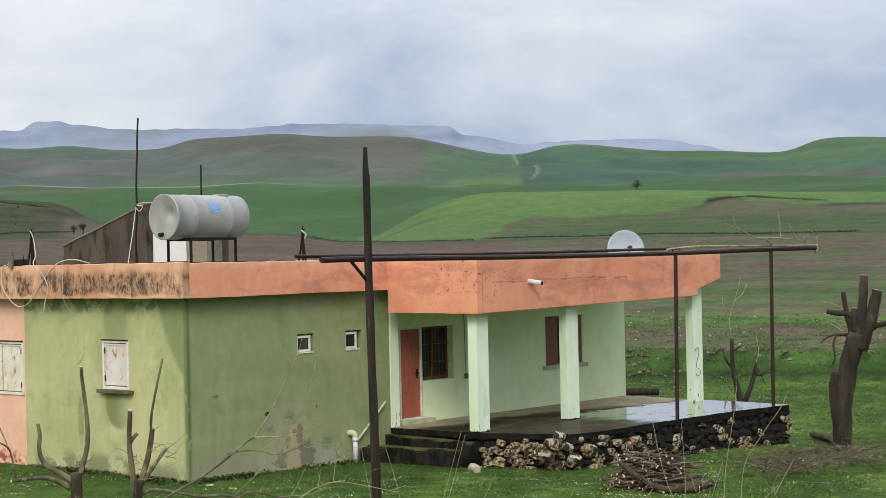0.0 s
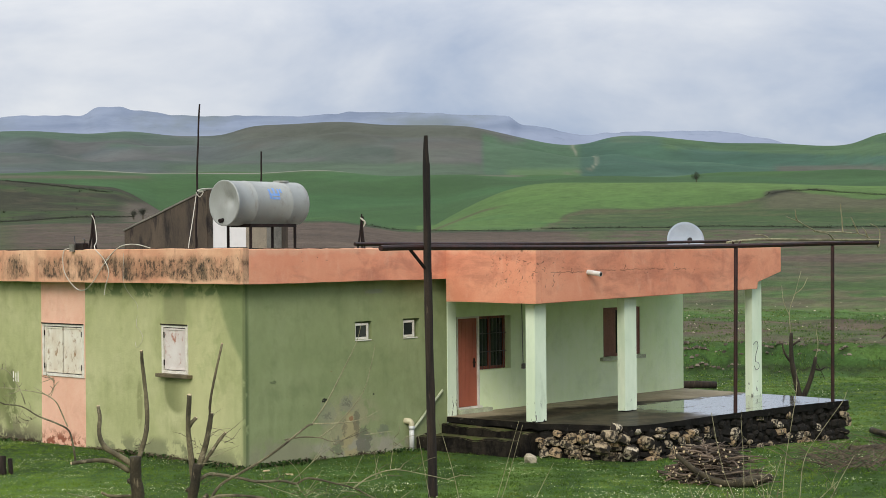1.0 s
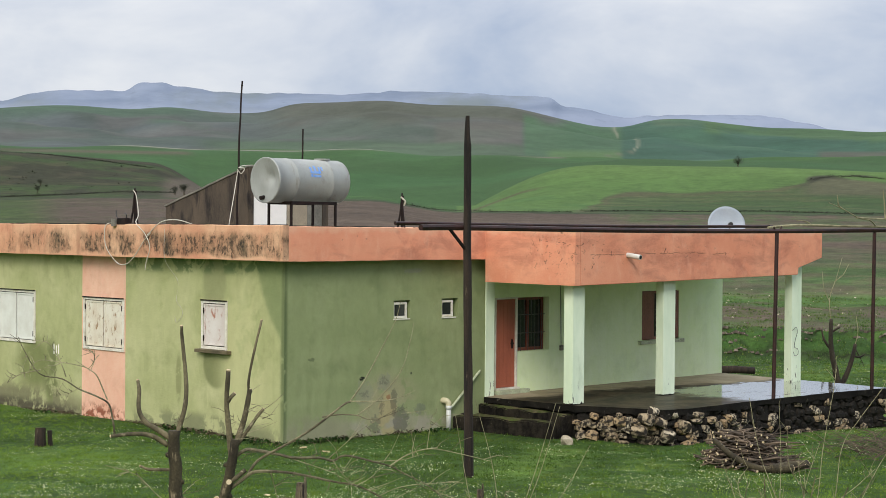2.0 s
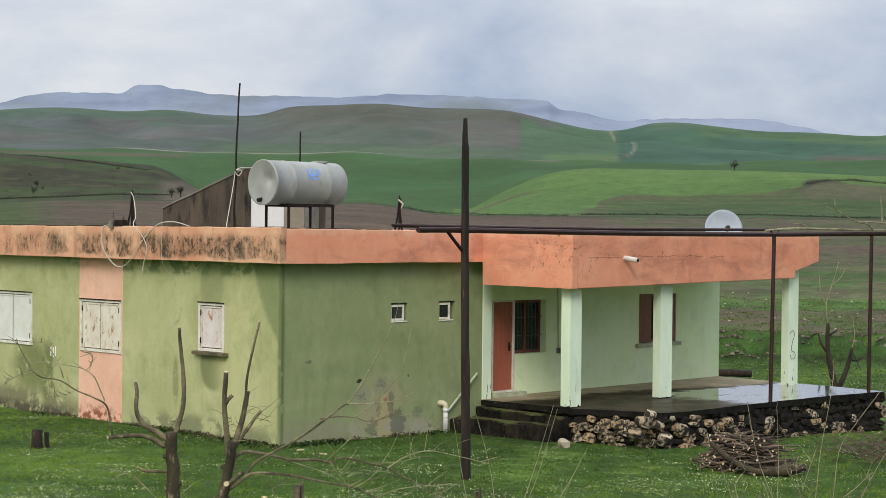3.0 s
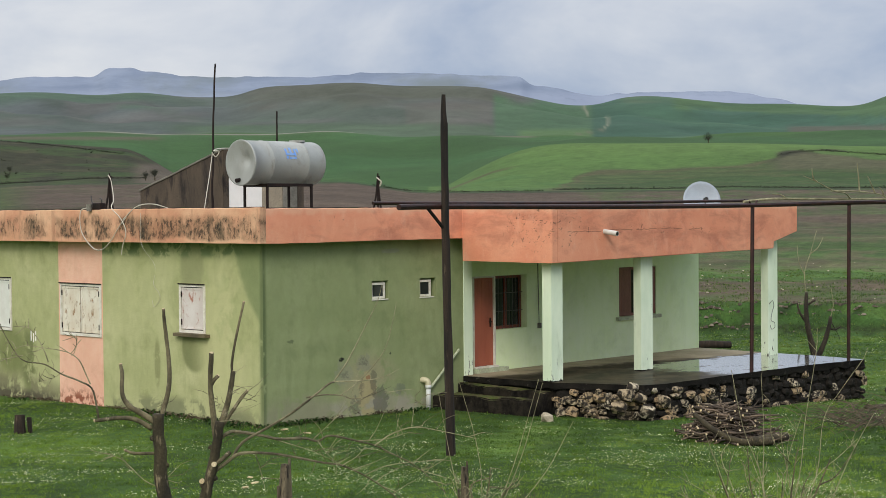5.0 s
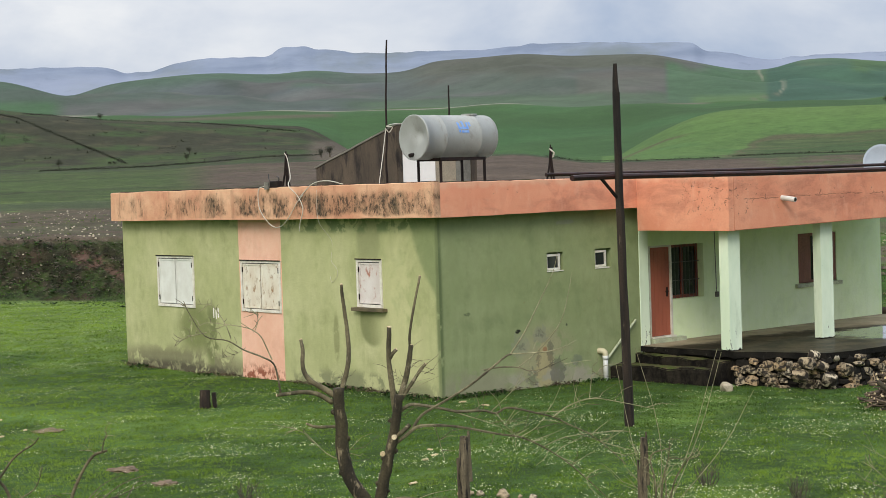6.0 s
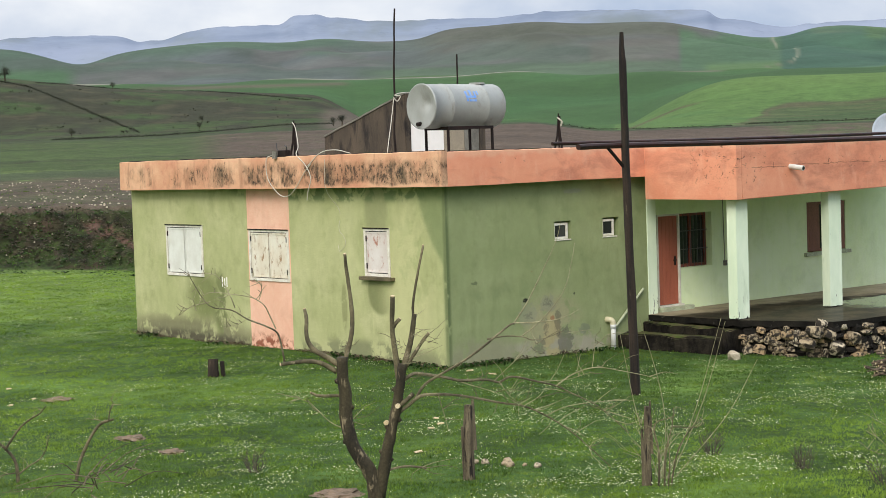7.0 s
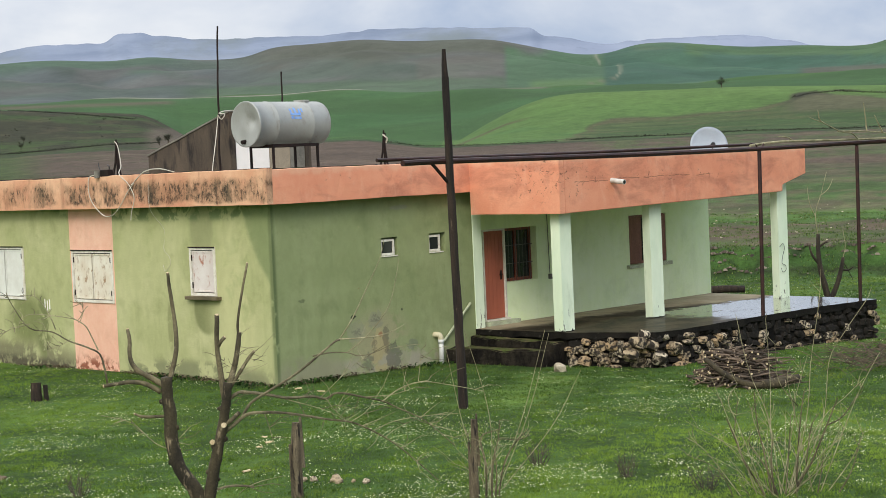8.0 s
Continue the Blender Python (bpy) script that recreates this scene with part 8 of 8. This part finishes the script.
def grass():
    x, y, z, rnd, r = spots(165000, 3, power=0.75)
    blades = 5
    n = len(x) * blades
    X, Y, Z = (np.repeat(v, blades) for v in (x, y, z))
    X = X + rnd.normal(0, 0.035, n)
    Y = Y + rnd.normal(0, 0.035, n)
    tall = np.clip(ripple(X, Y, 1.6, 17) + 0.9 * ripple(X, Y, 0.55, 18), -0.75, 1.8)
    h = rnd.uniform(0.014, 0.038, n) * (1.0 + 0.5 * tall)
    a, lean = rnd.uniform(0, 6.28, n), rnd.uniform(0.2, 1.5, n) * h
    w = rnd.uniform(0.005, 0.010, n) * np.repeat(np.clip(r / 30, 0.8, 2.0), blades)
    d = rnd.uniform(0, 6.28, n)
    p0 = np.stack([X + np.cos(a) * w, Y + np.sin(a) * w, Z - 0.01], -1)
    p1 = np.stack([X - np.cos(a) * w, Y - np.sin(a) * w, Z - 0.01], -1)
    p2 = np.stack([X + np.cos(d) * lean, Y + np.sin(d) * lean, Z + h], -1)
    verts = np.stack([p0, p1, p2], 1).reshape(-1, 3)
    me = raw_mesh("grass", verts, np.arange(n * 3).reshape(-1, 3), 3, grass_blades)
    tagged(new("grass", me), "short green grass blades over the lawn", "grass", kind="stuff")


def daisies():
    x, y, z, rnd, r = spots(230000, 9, power=0.85)
    dense = 0.8 * ripple(x, y, 4.5, 71) + 0.7 * ripple(x, y, 1.3, 72) + 0.35 * ripple(x, y, 0.6, 73) + 0.5 * np.exp(-((x + 2) ** 2 + (y + 8.5) ** 2) / 30)
    keep = rnd.uniform(0, 1, len(x)) < np.clip((dense - 0.15) * 0.9, 0.02, 0.95)
    x, y, z = x[keep], y[keep], z[keep]
    n = len(x)
    h, q = rnd.uniform(0.025, 0.05, n), rnd.uniform(0.005, 0.0105, n)
    tx, ty = rnd.normal(0, 0.35, n), rnd.normal(0, 0.35, n)
    ring = []
    for k in range(6):
        a = k * math.pi / 3
        dx, dy = np.cos(a) * q, np.sin(a) * q
        ring.append(np.stack([x + dx, y + dy, z + h + dx * tx + dy * ty], -1))
    verts = np.stack(ring, 1).reshape(-1, 3)
    me = raw_mesh("daisies", verts, np.arange(n * 6).reshape(-1, 6), 6, petal)
    tagged(new("daisies", me), "small white daisies scattered in the grass", "flowers", kind="stuff")


def bank_tufts():
    """Coarser, darker and drier tufts on the bank and the rough strips behind it."""
    x, y, z, rnd, r = spots(150000, 13, lo=50, hi=120, power=0.62, bank=True)
    keep = rnd.uniform(0, 1, len(x)) < np.clip(0.45 + 0.5 * ripple(x, y, 4, 81), 0.05, 1) * (1 - 0.55 * ease(0.896 * x + 0.444 * y, 33, 36)) * np.where(y > 1.1 * x, 0.2, 1.0)
    x, y, z, r = x[keep], y[keep], z[keep], r[keep]
    blades = 4
    n = len(x) * blades
    X, Y, Z, Rr = (np.repeat(v, blades) for v in (x, y, z, r))
    X, Y = X + rnd.normal(0, 0.07, n), Y + rnd.normal(0, 0.07, n)
    h, a, d = rnd.uniform(0.03, 0.085, n), rnd.uniform(0, 6.28, n), rnd.uniform(0, 6.28, n)
    w, lean = rnd.uniform(0.012, 0.024, n) * Rr / 60, rnd.uniform(0.1, 0.9, n) * h
    p0 = np.stack([X + np.cos(a) * w, Y + np.sin(a) * w, Z - 0.02], -1)
    p1 = np.stack([X - np.cos(a) * w, Y - np.sin(a) * w, Z - 0.02], -1)
    p2 = np.stack([X + np.cos(d) * lean, Y + np.sin(d) * lean, Z + h], -1)
    me = raw_mesh("rough_grass", np.stack([p0, p1, p2], 1).reshape(-1, 3), np.arange(n * 3).reshape(-1, 3), 3, rough_blades)
    tagged(new("rough_grass", me), "rough dark and dry grass on the bank", "grass", kind="stuff")


def litter():
    """Dead leaves, clods and weeds along the foot of the walls."""
    rnd = np.random.RandomState(19)
    n = 2600
    side = rnd.uniform(0, 1, n) < 0.72
    clump = rnd.choice([0.6, 1.5, 2.2, 3.0, 3.7, 4.6, 7.4, 7.9, 8.6, 10.9, 11.8], n) + rnd.normal(0, 0.28, n)
    x = np.where(side, -0.04 - np.abs(rnd.normal(0, 0.12, n)), rnd.choice([0.3, 0.9, 1.6, 3.2], n) + rnd.normal(0, 0.3, n))
    y = np.where(side, np.clip(clump, -0.1, 12.3), -0.05 - np.abs(rnd.normal(0, 0.1, n)))
    c = np.stack([x, y, lawn_z(x, y) + np.abs(rnd.normal(0, 0.03, n)) + 0.015], -1)
    tri = c[:, None, :] + rnd.uniform(-1, 1, (n, 3, 3)) * (0.04, 0.04, 0.02)
    me = raw_mesh("leaf_litter", tri.reshape(-1, 3), np.arange(n * 3).reshape(-1, 3), 3, dead_leaf)
    tagged(new("leaf_litter", me), "dark dead leaves and clods along the wall's foot", "leaf litter", kind="stuff")
    k = 500
    side = rnd.uniform(0, 1, k) < 0.6
    x = np.where(side, -0.06 - np.abs(rnd.normal(0, 0.22, k)), rnd.choice([0.2, 0.6, 1.1, 4.2], k) + rnd.normal(0, 0.3, k))
    y = np.where(side, rnd.choice([0.4, 0.9, 1.3, 2.6, 3.3, 7.9, 11.2], k) + rnd.normal(0, 0.22, k), -0.06 - np.abs(rnd.normal(0, 0.16, k)))
    h, a = rnd.uniform(0.03, 0.10, k), rnd.uniform(0, 6.28, k)
    b = np.stack([x, y, lawn_z(x, y)], -1)
    d = np.stack([np.cos(a), np.sin(a), 0 * a], -1)
    tri = np.stack([b, b + d * 0.045 + np.stack([0 * h, 0 * h, h * 0.8], -1), b + np.stack([d[:, 1] * 0.05, -d[:, 0] * 0.05, h], -1)], 1)
    me = raw_mesh("weeds", tri.reshape(-1, 3), np.arange(k * 3).reshape(-1, 3), 3, weed_leaf)
    tagged(new("weeds", me), "low dark green weeds along the wall's foot", "weeds", kind="stuff")


grass()
daisies()
bank_tufts()
litter()
rubble_wall()
